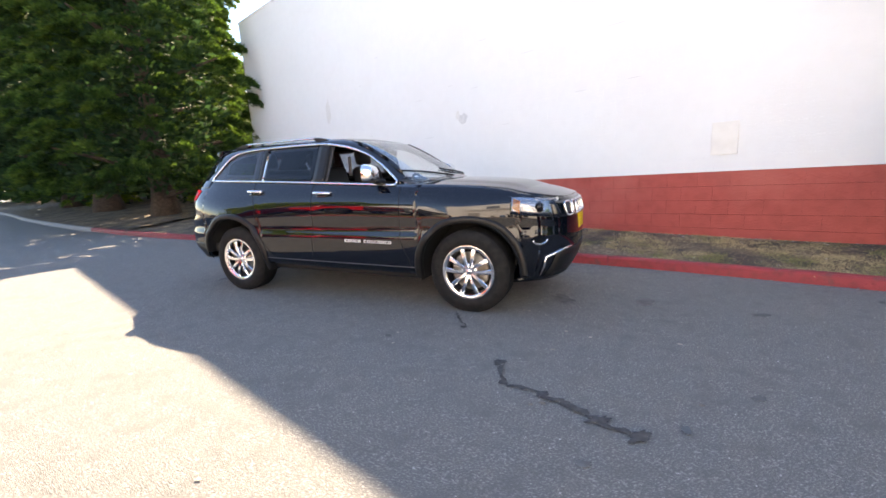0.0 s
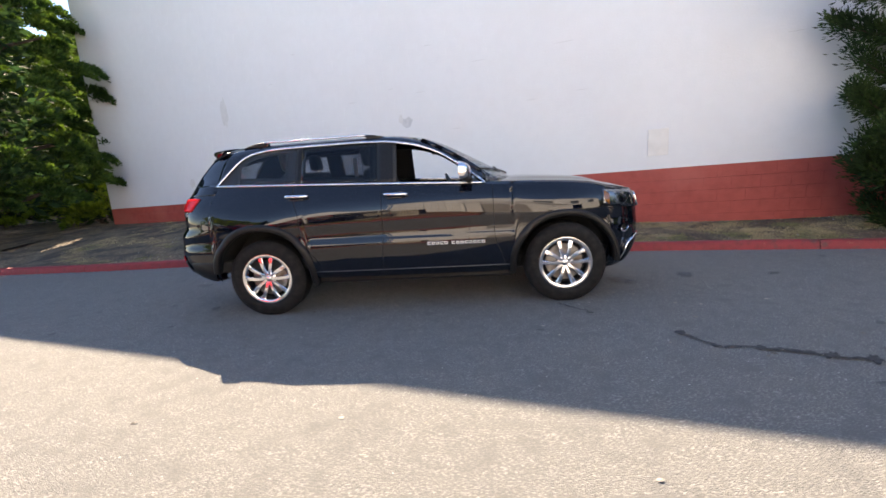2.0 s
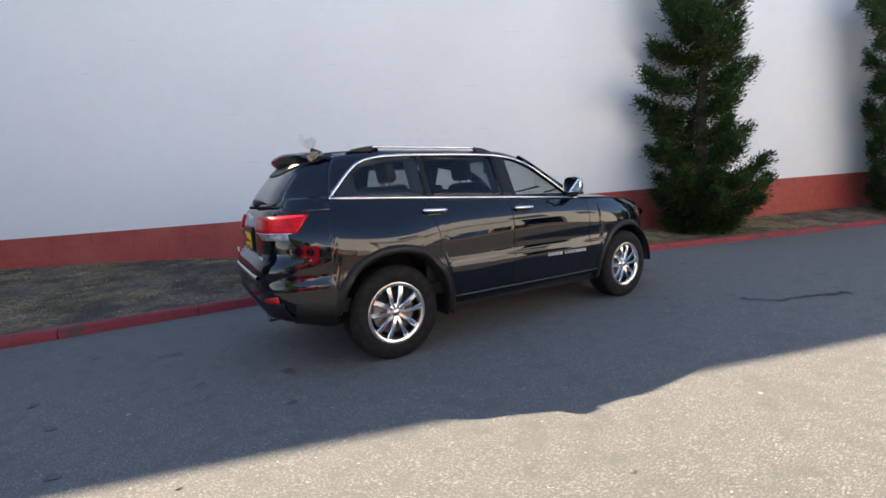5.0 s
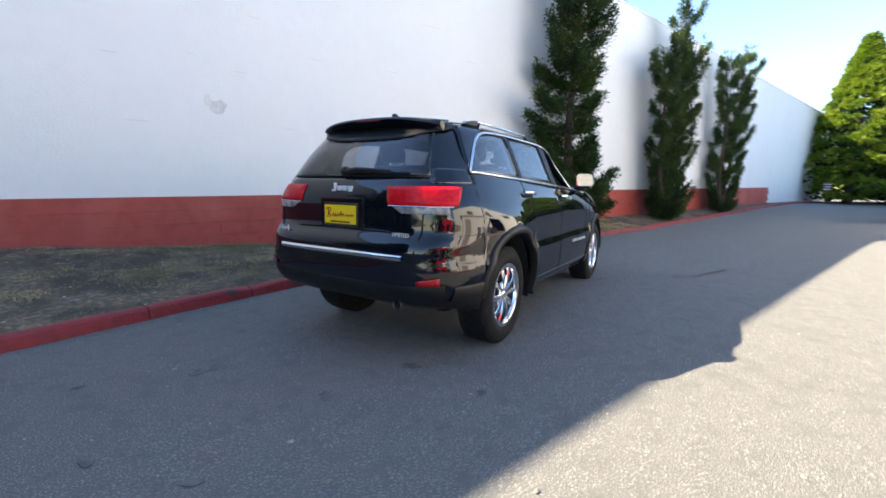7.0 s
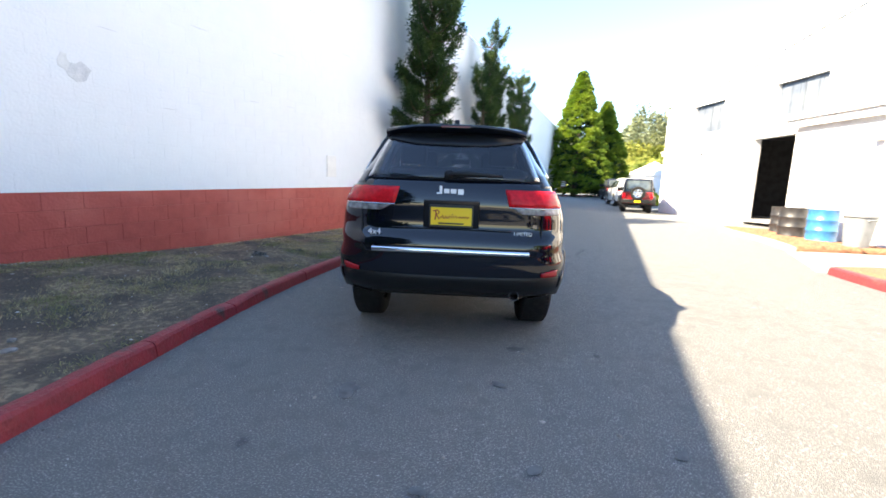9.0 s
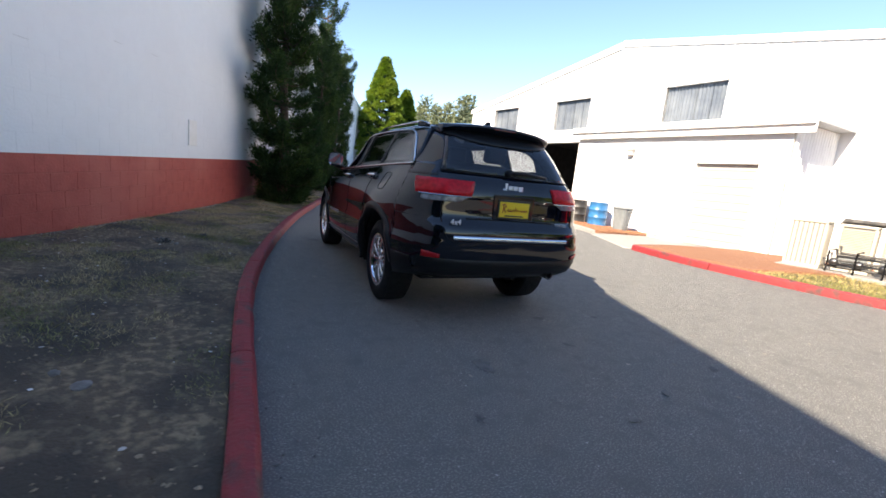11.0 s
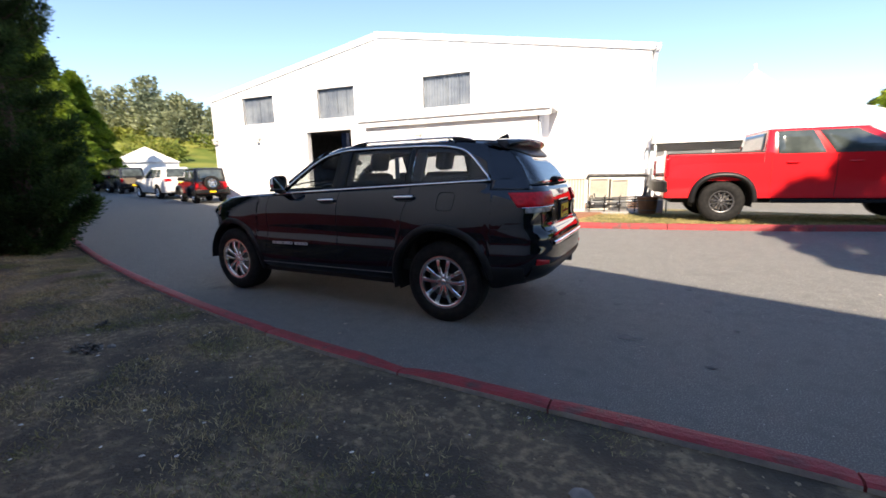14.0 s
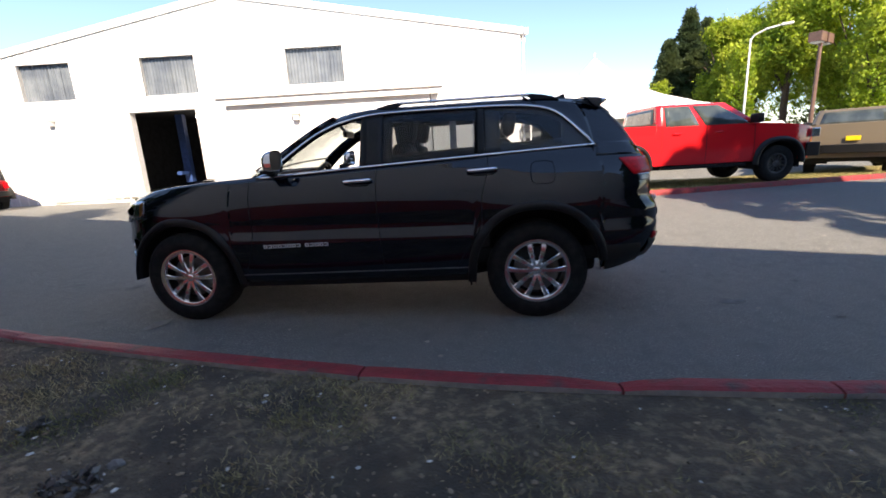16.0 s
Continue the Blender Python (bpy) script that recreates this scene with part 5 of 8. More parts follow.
for sgn in (1, -1):
    lamp = new("headlamp")
    lamp.parent = main_car
    lamp["label"] = "clear headlamp with an amber corner"

    def head(xa, xb, z0, z1, out, ynose=None):
        """Rows from the wing side forward round the corner."""
        rows = []
        for k in range(6):
            f = k / 5
            row = []
            for j in range(15):
                g = j / 14
                x = xa + (xb - xa) * g
                lo, hi = z0 + 0.0 * g, z1 - 0.030 * g + 0.0 * g
                lo = z0 + 0.035 * (1 - g) - 0.012 * g
                z = lo + (hi - lo) * f
                xe = interp(z, NOSE_Z)
                x2 = min(x, xe - 0.02)
                row.append(on_side(x2, z, sgn, out))
            rows.append(row)
        return rows
    patch("lamp_bowl", head(1.84, 2.18, 0.872, 1.040, -0.004), REFLECTOR, lamp, 0.004)
    patch("turn_lens", head(1.85, 1.905, 0.915, 1.035, 0.002), LAMP_AMBER, lamp, 0.004, "amber corner lens")
    bm = bmesh.new()
    c = on_side(2.07, 0.945, sgn, 0.0)
    lathe(bm, [(0.0, 0.02), (0.03, 0.018), (0.042, 0.0), (0.05, -0.02)], 18, "x", c)
    part("projector", bm, GLOSS_BLACK, lamp, smooth=True)
    patch("cover", head(1.835, 2.19, 0.868, 1.045, 0.010), LENS, lamp, 0.003, "clear lamp cover")
    bm = bmesh.new()
    rr = head(1.835, 2.19, 0.868, 1.045, 0.008)
    tube(bm, rr[0], 0.007, 6)
    part("lamp_rim", bm, GLOSS_BLACK, lamp)
    fog = new("fog_lamp")
    fog.parent = main_car
    c = on_side(2.07, 0.665, sgn, 0.004)
    bm = bmesh.new()
    d = Vector((0.75, sgn * 0.66, 0)).normalized()
    ring = [c + Vector((-d.y, d.x, 0)) * 0.075 * math.cos(a) + Vector((0, 0, 0.04 * math.sin(a))) for a in np.linspace(0, 2 * math.pi, 21)[:-1]]
    tube(bm, ring[10:] + ring[:1], 0.011, 6)
    part("bezel", bm, CHROME, fog, smooth=True)
    bm = bmesh.new()
    bm.faces.new([bm.verts.new(p - d * 0.002) for p in ring])
    part("lens", bm, GLOSS_BLACK, fog)
    # chrome corner of the lower bumper
    bm = bmesh.new()
    tube(bm, [on_side(2.05, 0.33, sgn, 0.010), on_side(2.09, 0.42, sgn, 0.014), on_nose(sgn * 0.62, 0.50, 0.014), on_nose(sgn * 0.5, 0.555, 0.012), on_nose(sgn * 0.38, 0.57, 0.010)], [0.008, 0.013, 0.014, 0.012, 0.008], 8)
    part("bumper_accent", bm, CHROME, main_car, "chrome accent on the lower bumper", smooth=True)
part("front_tag", boxed(2.300, 2.329, -0.13, 0.13, 0.70, 0.86), TAG_YELLOW, main_car, "yellow paper tag on the nose", bevel=0.003)
rows = [[on_nose(y, z, 0.004) for z in [float(v) for v in np.linspace(0.30, 0.55, 5)]] for y in [float(v) for v in np.linspace(-0.55, 0.55, 20)]]
patch("lower_grille", rows, BLACK_TRIM, main_car, 0.006)
# cowl and front wipers
bm = bmesh.new()
rows = [[Vector((0.84 + 0.20 * (1 - f * f), f * 0.74, 1.19)), Vector((0.72 + 0.20 * (1 - f * f), f * 0.74, 1.235))] for f in [float(v) for v in np.linspace(-1, 1, 16)]]
grid(bm, rows)
part("cowl", bm, BLACK_TRIM, main_car)
for y0, y1 in ((0.55, -0.10), (-0.05, -0.62)):
    bm = bmesh.new()
    tube(bm, [(hull_end(y, 1.245 + 0.02 * k, True, True) + 0.03, y, 1.245 + 0.02 * k) for k, y in enumerate(np.linspace(y0, y1, 5))], 0.009, 6)
    part("wiper", bm, BLACK_TRIM, main_car)

# floor, cabin lining and seats
part("underbody", boxed(-1.95, 1.95, -0.62, 0.62, 0.31, 0.48, bevel=0.04), UNDER, main_car)
part("cabin_floor", boxed(-2.1, 0.95, -0.80, 0.80, 0.46, 0.56), UNDER, main_car)
part("cargo_cover", boxed(-2.12, -1.15, -0.72, 0.72, 1.12, 1.15), UNDER, main_car)
for sgn in (1, -1):
    bm = bmesh.new()
    prism(bm, [(-1.1, 0.56), (0.85, 0.56), (0.85, 1.15), (-1.1, 1.22)], sgn * 0.70, sgn * 0.745)
    part("door_card", tidy(bm), LEATHER, main_car)
bm = bmesh.new()
prism(bm, [(0.52, 0.60), (0.98, 0.60), (0.98, 1.17), (0.85, 1.205), (0.62, 1.20), (0.50, 1.12)], -0.70, 0.70)
part("dashboard", tidy(bm), BLACK_TRIM, main_car, bevel=0.03)


def seat(x, y, w):
    s = new("seat")
    s.parent = main_car
    s["label"] = "dark leather seat"
    part("cushion", boxed(x - 0.05, x + 0.47, y - w / 2, y + w / 2, 0.68, 0.86, bevel=0.05), LEATHER, s, smooth=True)
    bm = bmesh.new()
    box(bm, -0.07, 0.07, -w / 2, w / 2, 0.0, 0.62, bevel=0.05)
    for v in bm.verts:
        v.co = pose(x - 0.02, y, 0.80, 0, -16, 0) @ v.co
    part("backrest", bm, LEATHER, s, smooth=True)
    for dy in ((0,) if w < 0.7 else (-0.42, 0.42)):
        bm = bmesh.new()
        box(bm, -0.05, 0.05, -0.13, 0.13, 0.0, 0.19, bevel=0.04)
        for v in bm.verts:
            v.co = pose(x - 0.21, y + dy, 1.42, 0, -10, 0) @ v.co
        part("headrest", bm, LEATHER, s, smooth=True)
        for e in (-0.05, 0.05):
            bm = bmesh.new()
            tube(bm, [(x - 0.19, y + dy + e, 1.34), (x - 0.21, y + dy + e, 1.45)], 0.007, 6)
            part("headrest_stem", bm, CHROME, s)


seat(-0.22, 0.37, 0.50)
seat(-0.22, -0.37, 0.50)
seat(-1.05, 0.0, 1.30)
wheel_s = new("steering_wheel")
wheel_s.parent = main_car
bm = bmesh.new()
M = pose(0.40, 0.37, 1.10, 0, 65, 0)
tube(bm, [M @ Vector((0.185 * math.cos(a), 0.185 * math.sin(a), 0)) for a in np.linspace(0, 2 * math.pi, 29)[:-1]], 0.016, 8, closed=True)
part("rim", bm, LEATHER, wheel_s, smooth=True)
bm = bmesh.new()
box(bm, -0.06, 0.05, -0.07, 0.07, -0.03, 0.02, m=M, bevel=0.015)
for a in (0.0, math.pi / 2, -math.pi / 2):
    tube(bm, [M @ Vector((0.04 * math.cos(a), 0.04 * math.sin(a), 0)), M @ Vector((0.18 * math.cos(a), 0.18 * math.sin(a), 0))], 0.014, 6)
part("hub", bm, BLACK_TRIM, wheel_s, smooth=True)
inner = new("inner_mirror")
inner.parent = main_car
part("housing", boxed(0.20, 0.235, -0.12, 0.12, 1.50, 1.56, bevel=0.012), BLACK_TRIM, inner)
bm = bmesh.new()
tube(bm, [(0.23, 0, 1.55), (0.285, 0, 1.60)], 0.015, 6)
part("stem", bm, BLACK_TRIM, inner)
part("paper_sheet", boxed(-0.86, -0.81, 0.612, 0.617, 1.29, 1.55), TRIM_WHITE, main_car, "white paper sheet behind a side window")

# ---- wheels ----
def make_wheel(parent, x, y, z, sgn, r_tyre, r_rim, width, style, rim_mat, hub_mat, name="wheel", label=""):
    """A road wheel: tyre, rim with spokes, hub cap, nuts and brake disc. sgn: which way its face looks along y."""
    w = new(name)
    w.parent = parent
    w.matrix_basis = pose(x, y, z, 0, 0, 0 if sgn < 0 else 180)
    if label:
        w["label"] = label
    h = width / 2
    # face looks towards -y in its own frame
    bm = bmesh.new()
    prof = [(r_rim + 0.004, -h + 0.012), (r_rim + 0.02, -h - 0.004), (r_rim + 0.45 * (r_tyre - r_rim), -h - 0.012), (r_tyre - 0.03, -h + 0.004), (r_tyre - 0.008, -h + 0.022), (r_tyre, -h + 0.05), (r_tyre, h - 0.05), (r_tyre - 0.008, h - 0.022), (r_tyre - 0.03, h - 0.004), (r_rim + 0.02, h + 0.004), (r_rim, h - 0.012)]
    lathe(bm, prof, 64)
    # tread blocks round the shoulder
    for k in range(64):
        a = 2 * math.pi * k / 64
        m = Matrix.Rotation(a, 4, "Y")
        box(bm, r_tyre - 0.012, r_tyre - 0.0025, -h + 0.024, -h + 0.075, -0.013, 0.013, m=m)
        box(bm, r_tyre - 0.012, r_tyre + 0.0012, -0.04, 0.04, -0.010, 0.012, m=m)
        box(bm, r_tyre - 0.012, r_tyre - 0.0025, h - 0.075, h - 0.024, -0.013, 0.013, m=m)
    bmesh.ops.recalc_face_normals(bm, faces=bm.faces)
    part("tyre", bm, RUBBER, w, "black rubber tyre", smooth=True).modifiers.new("edges", "EDGE_SPLIT").split_angle = radians(40)
    rim = part("rim", _rim_bm(r_rim, h, style), rim_mat, w, "bright alloy rim" if rim_mat is ALLOY else "", smooth=True)
    rim.modifiers.new("edges", "EDGE_SPLIT").split_angle = radians(38)
    bm = bmesh.new()
    lathe(bm, [(r_rim - 0.012, -h + 0.02), (r_rim - 0.03, 0.0), (r_rim - 0.03, h - 0.02)], 48)
    part("barrel", bm, ALLOY_DARK, w, smooth=True)
    bm = bmesh.new()
    lathe(bm, [(0.05, -h + 0.075), (0.165 * r_rim / 0.229, -h + 0.075), (0.165 * r_rim / 0.229, -h + 0.10), (0.05, -h + 0.10)], 40)
    part("brake_disc", bm, DISC, w)
    bm = bmesh.new()
    lathe(bm, [(r_rim - 0.032, -h + 0.12), (0.0, -h + 0.12)], 32)
    part("back_plate", bm, UNDER, w)
    bm = bmesh.new()
    lathe(bm, [(0.0, -h + 0.020), (0.022, -h + 0.020), (0.032, -h + 0.026), (0.034, -h + 0.05)], 24)
    part("hub_cap", bm, hub_mat, w, smooth=True)
    for k in range(5):
        a = 2 * math.pi * (k + 0.5) / 5 + math.pi / 2
        bm = bmesh.new()
        lathe(bm, [(0.0, -h + 0.03), (0.009, -h + 0.03), (0.0105, -h + 0.035), (0.0105, -h + 0.06)], 8, "y", (0.058 * math.cos(a), 0, 0.058 * math.sin(a)))
        part("wheel_nut", bm, CHROME, w)
        bm = bmesh.new()
        lathe(bm, [(0.0, -h + 0.0315), (0.0165, -h + 0.0315), (0.0165, -h + 0.06)], 12, "y", (0.058 * math.cos(a), 0, 0.058 * math.sin(a)))
        part("nut_pocket", bm, UNDER, w)
    return w


def _rim_bm(r, h, style):
    bm = bmesh.new()
    lathe(bm, [(r + 0.004, -h + 0.014), (r + 0.006, -h + 0.002), (r - 0.008, -h + 0.0), (r - 0.024, -h + 0.008), (r - 0.032, -h + 0.03), (r - 0.012, -h + 0.05)], 64)
    n = style["spokes"]
    for k in range(n):
        base = 2 * math.pi * k / n + math.pi / 2
        for side in style["sides"]:
            rows = []
            for j in range(7):
                f = j / 6
                rad = 0.03 + (r - 0.012 - 0.03) * f
                ang = base + side * (style["near"] * (1 - f) + style["far"] * f)
                wd = style["w0"] * (1 - f) + style["w1"] * f
                d = -h + 0.022 - style["dish"] * math.sin(math.pi * f) * 0.5 + 0.004 * (1 - f)
                c, s = math.cos(ang), math.sin(ang)
                o = Vector((c * rad, 0, s * rad))
                t = Vector((-s, 0, c))
                rows.append([o + t * a * wd + Vector((0, d + b, 0)) for a, b in ((-0.5, 0.038), (-0.46, 0.006), (-0.32, 0.0), (0.32, 0.0), (0.46, 0.006), (0.5, 0.038))])
            grid(bm, rows)
    lathe(bm, [(0.035, -h + 0.024), (0.060, -h + 0.026), (0.075, -h + 0.034), (0.078, -h + 0.07)], 30)
    bmesh.ops.recalc_face_normals(bm, faces=bm.faces)
    return bm


TWIN = {"spokes": 5, "sides": (-1, 1), "near": 0.36, "far": 0.25, "w0": 0.030, "w1": 0.047, "dish": 0.03}
for h in HIPS:
    for sgn in (-1, 1):
        make_wheel(main_car, h, sgn * (0.865 - 0.125), 0.384, sgn, 0.384, 0.243, 0.25, TWIN, ALLOY, ALLOY, label="bright twin-spoke alloy wheel with a road tyre")
# spare shapes seen under the car
bm = bmesh.new()
tube(bm, [(-1.4575, -0.7, 0.36), (-1.4575, 0.7, 0.36)], 0.05, 8)
tube(bm, [(1.4575, -0.7, 0.36), (1.4575, 0.7, 0.36)], 0.05, 8)
part("axles", bm, UNDER, main_car)
for h in HIPS:
    for sgn in (-1, 1):
        if h < 0:
            bm = bmesh.new()
            box(bm, h + 0.50, h + 0.515, min(sgn * 0.66, sgn * 0.90), max(sgn * 0.66, sgn * 0.90), 0.29, 0.42, bevel=0.004)
            part("mud_flap", bm, BLACK_TRIM, main_car)

# ---- plants ----
def leaf_colour(name, dark, light, scale=1.4, island=0.35):
    """A leaf that also lets light through from behind."""
    m = material(name, dark, 0.7, second=light, scale=scale, mix=(0.4, 0.65), per_island=island, spec=0.25)
    t = m.node_tree
    b = t.nodes["Principled BSDF"]
    tr, mx, hs = (t.nodes.new("ShaderNode" + k) for k in ("BsdfTranslucent", "MixShader", "HueSaturation"))
    hs.inputs["Value"].default_value, hs.inputs["Saturation"].default_value = 1.25, 1.1
    t.links.new(b.inputs["Base Color"].links[0].from_socket, hs.inputs["Color"])
    t.links.new(hs.outputs[0], tr.inputs[0])
    mx.inputs[0].default_value = 0.38
    t.links.new(b.outputs[0], mx.inputs[1])
    t.links.new(tr.outputs[0], mx.inputs[2])
    t.links.new(mx.outputs[0], t.nodes["Material Output"].inputs[0])
    return m


GREEN_CEDAR = leaf_colour("cedar_green", (0.028, 0.060, 0.013), (0.105, 0.17, 0.032), 2.4)
GREEN_JUNIPER = leaf_colour("juniper_green", (0.026, 0.052, 0.018), (0.062, 0.098, 0.026), 1.6, 0.5)
GREEN_CYPRESS = leaf_colour("cypress_green", (0.10, 0.165, 0.022), (0.22, 0.29, 0.04), 0.8)
GREEN_LIME = leaf_colour("lime_leaf", (0.19, 0.28, 0.03), (0.40, 0.45, 0.06), 0.5)
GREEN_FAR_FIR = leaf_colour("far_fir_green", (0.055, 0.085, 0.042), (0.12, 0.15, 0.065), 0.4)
# deep green with shade put into it, for inner blades and one shadowed tree
GREEN_SHADED = leaf_colour("shaded_green", (0.022, 0.05, 0.02), (0.05, 0.09, 0.03), 0.4)
# distance haze is mixed into this leaf colour: paler and greyer
GREEN_HAZE_FIR = leaf_colour("hazed_fir_green", (0.16, 0.19, 0.125), (0.26, 0.28, 0.16), 0.2)
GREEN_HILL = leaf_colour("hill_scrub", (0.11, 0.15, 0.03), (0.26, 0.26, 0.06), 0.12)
BARK = material("bark", (0.075, 0.05, 0.035), 0.95, second=(0.12, 0.085, 0.06), scale=12, bump=0.9, bump_scale=25)


def blades(name, centres, dirs, length, width, mat, parent, rng, spread=0.5, droop=0.0):
    """Many small pointed leaf blades, each a bent kite of two faces, around given places and directions."""
    C, D = np.asarray(centres, float), np.asarray(dirs, float)
    n = len(C)
    D = D + rng.normal(0, spread, (n, 3))
    D[:, 2] -= droop
    D /= np.linalg.norm(D, axis=1, keepdims=True) + 1e-9
    side = np.cross(D, rng.normal(0, 1, (n, 3)))
    side /= np.linalg.norm(side, axis=1, keepdims=True) + 1e-9
    L = length * rng.uniform(0.6, 1.35, (n, 1))
    Wd = width * rng.uniform(0.7, 1.3, (n, 1))
    up = np.cross(side, D)
    a = C
    b = C + D * L * 0.5 + side * Wd * 0.5 + up * L * 0.06
    c = C + D * L
    d = C + D * L * 0.5 - side * Wd * 0.5 + up * L * 0.06
    V = np.stack([a, b, c, d], 1).reshape(-1, 3)
    F = np.arange(n * 4).reshape(n, 4)
    me = bpy.data.meshes.new(name)
    me.vertices.add(n * 4)
    me.vertices.foreach_set("co", V.ravel())
    me.loops.add(n * 4)
    me.loops.foreach_set("vertex_index", F.ravel())
    me.polygons.add(n)
    me.polygons.foreach_set("loop_start", np.arange(n) * 4)
    me.update()
    me.materials.append(mat)
    ob = new(name, me)
    if parent is not None:
        ob.parent = parent
    return ob


def dense_conifer(name, x, y, z, height, radius, low, mat, seed, clumps, per, blade, label, trunk_r, top_power=0.75, category="tree", ragged=0.3, tuft=0.55):
    """A broad conifer closed to near the ground, with tufted, uneven sprays."""
    rng = np.random.default_rng(seed)
    tree = thing(name, (x, y, z), label=label, category=category)
    bm = bmesh.new()
    pts = [(0.06 * math.sin(k), 0.06 * math.cos(k * 1.3), height * 0.93 * k / 10 - 0.25) for k in range(11)]
    tube(bm, pts, [trunk_r * (1.35 if k == 0 else 1 - 0.09 * k) for k in range(11)], 12)
    part("trunk", bm, BARK, tree, smooth=True)
    for k in range(14):
        a = k * 2.4
        zz = low + (height * 0.6) * k / 14
        r = radius * (1 - (zz - low) / (height - low)) ** top_power
        bm = bmesh.new()
        tube(bm, [(0, 0, zz - 0.2), (0.4 * r * math.cos(a), 0.4 * r * math.sin(a), zz + 0.1), (0.85 * r * math.cos(a), 0.85 * r * math.sin(a), zz + 0.5)], [trunk_r * 0.3, trunk_r * 0.2, 0.02], 6)
        part("limb", bm, BARK, tree)
    # sprays: lumps of foliage set unevenly over the crown's outline, each a tilted cushion of blades
    size = min(max(tuft, blade * 1.6), radius * 0.5)
    count = int(4.6 * radius * (height - low) / (size * size * 0.72)) + 12
    u = rng.uniform(0, 1, count) ** 0.85
    zc = low + (height - low) * u
    ang = rng.uniform(0, 2 * np.pi, count)
    lump = 1 + ragged * np.array([noise.noise((math.cos(a) * 2.2 + seed, math.sin(a) * 2.2, b * 0.9)) for a, b in zip(ang, zc)])
    prof = np.clip(1 - u, 0.004, 1) ** top_power * np.clip(u * 14 + 0.72, 0, 1)
    rr = radius * prof * lump * np.where(rng.uniform(0, 1, count) < 0.78, rng.uniform(0.84, 1.06, count), rng.uniform(0.45, 0.82, count))
    T = np.stack([rr * np.cos(ang), rr * np.sin(ang), zc], 1)
    O = np.stack([np.cos(ang), np.sin(ang), np.zeros(count)], 1)
    each = max(clumps * per // count, 6)
    big = np.repeat(size * rng.uniform(0.6, 1.3, count), each)[:, None]
    N = rng.normal(0, 1, (count * each, 3))
    N /= np.linalg.norm(N, axis=1, keepdims=True) + 1e-9
    N[:, 2] = np.abs(N[:, 2]) - 0.25
    O2 = np.repeat(O, each, 0)
    push = N * np.array([0.46, 0.46, 0.34]) * rng.uniform(0.45, 1.0, (count * each, 1)) * big
    push[:, 2] -= 0.45 * (push * O2).sum(1)
    C2 = np.repeat(T, each, 0) + push
    blades("crown", C2, O2 * 0.7 + N * 0.8 + np.array([0, 0, 0.25]), blade, blade * 0.36, mat, tree, rng, 0.35)
    # inner blades: the crown's depth shade is painted with a darker green, except far firs
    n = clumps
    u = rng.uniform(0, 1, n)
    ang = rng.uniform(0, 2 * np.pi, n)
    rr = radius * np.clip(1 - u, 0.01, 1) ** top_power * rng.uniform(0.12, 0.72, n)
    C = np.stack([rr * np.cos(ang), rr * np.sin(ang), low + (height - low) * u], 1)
    blades("inner_foliage", C, np.stack([np.cos(ang), np.sin(ang), np.full(n, 0.2)], 1), max(blade * 2.0, 0.34), max(blade * 0.9, 0.13), mat if mat is GREEN_FAR_FIR else GREEN_SHADED, tree, rng, 0.6)
    return tree


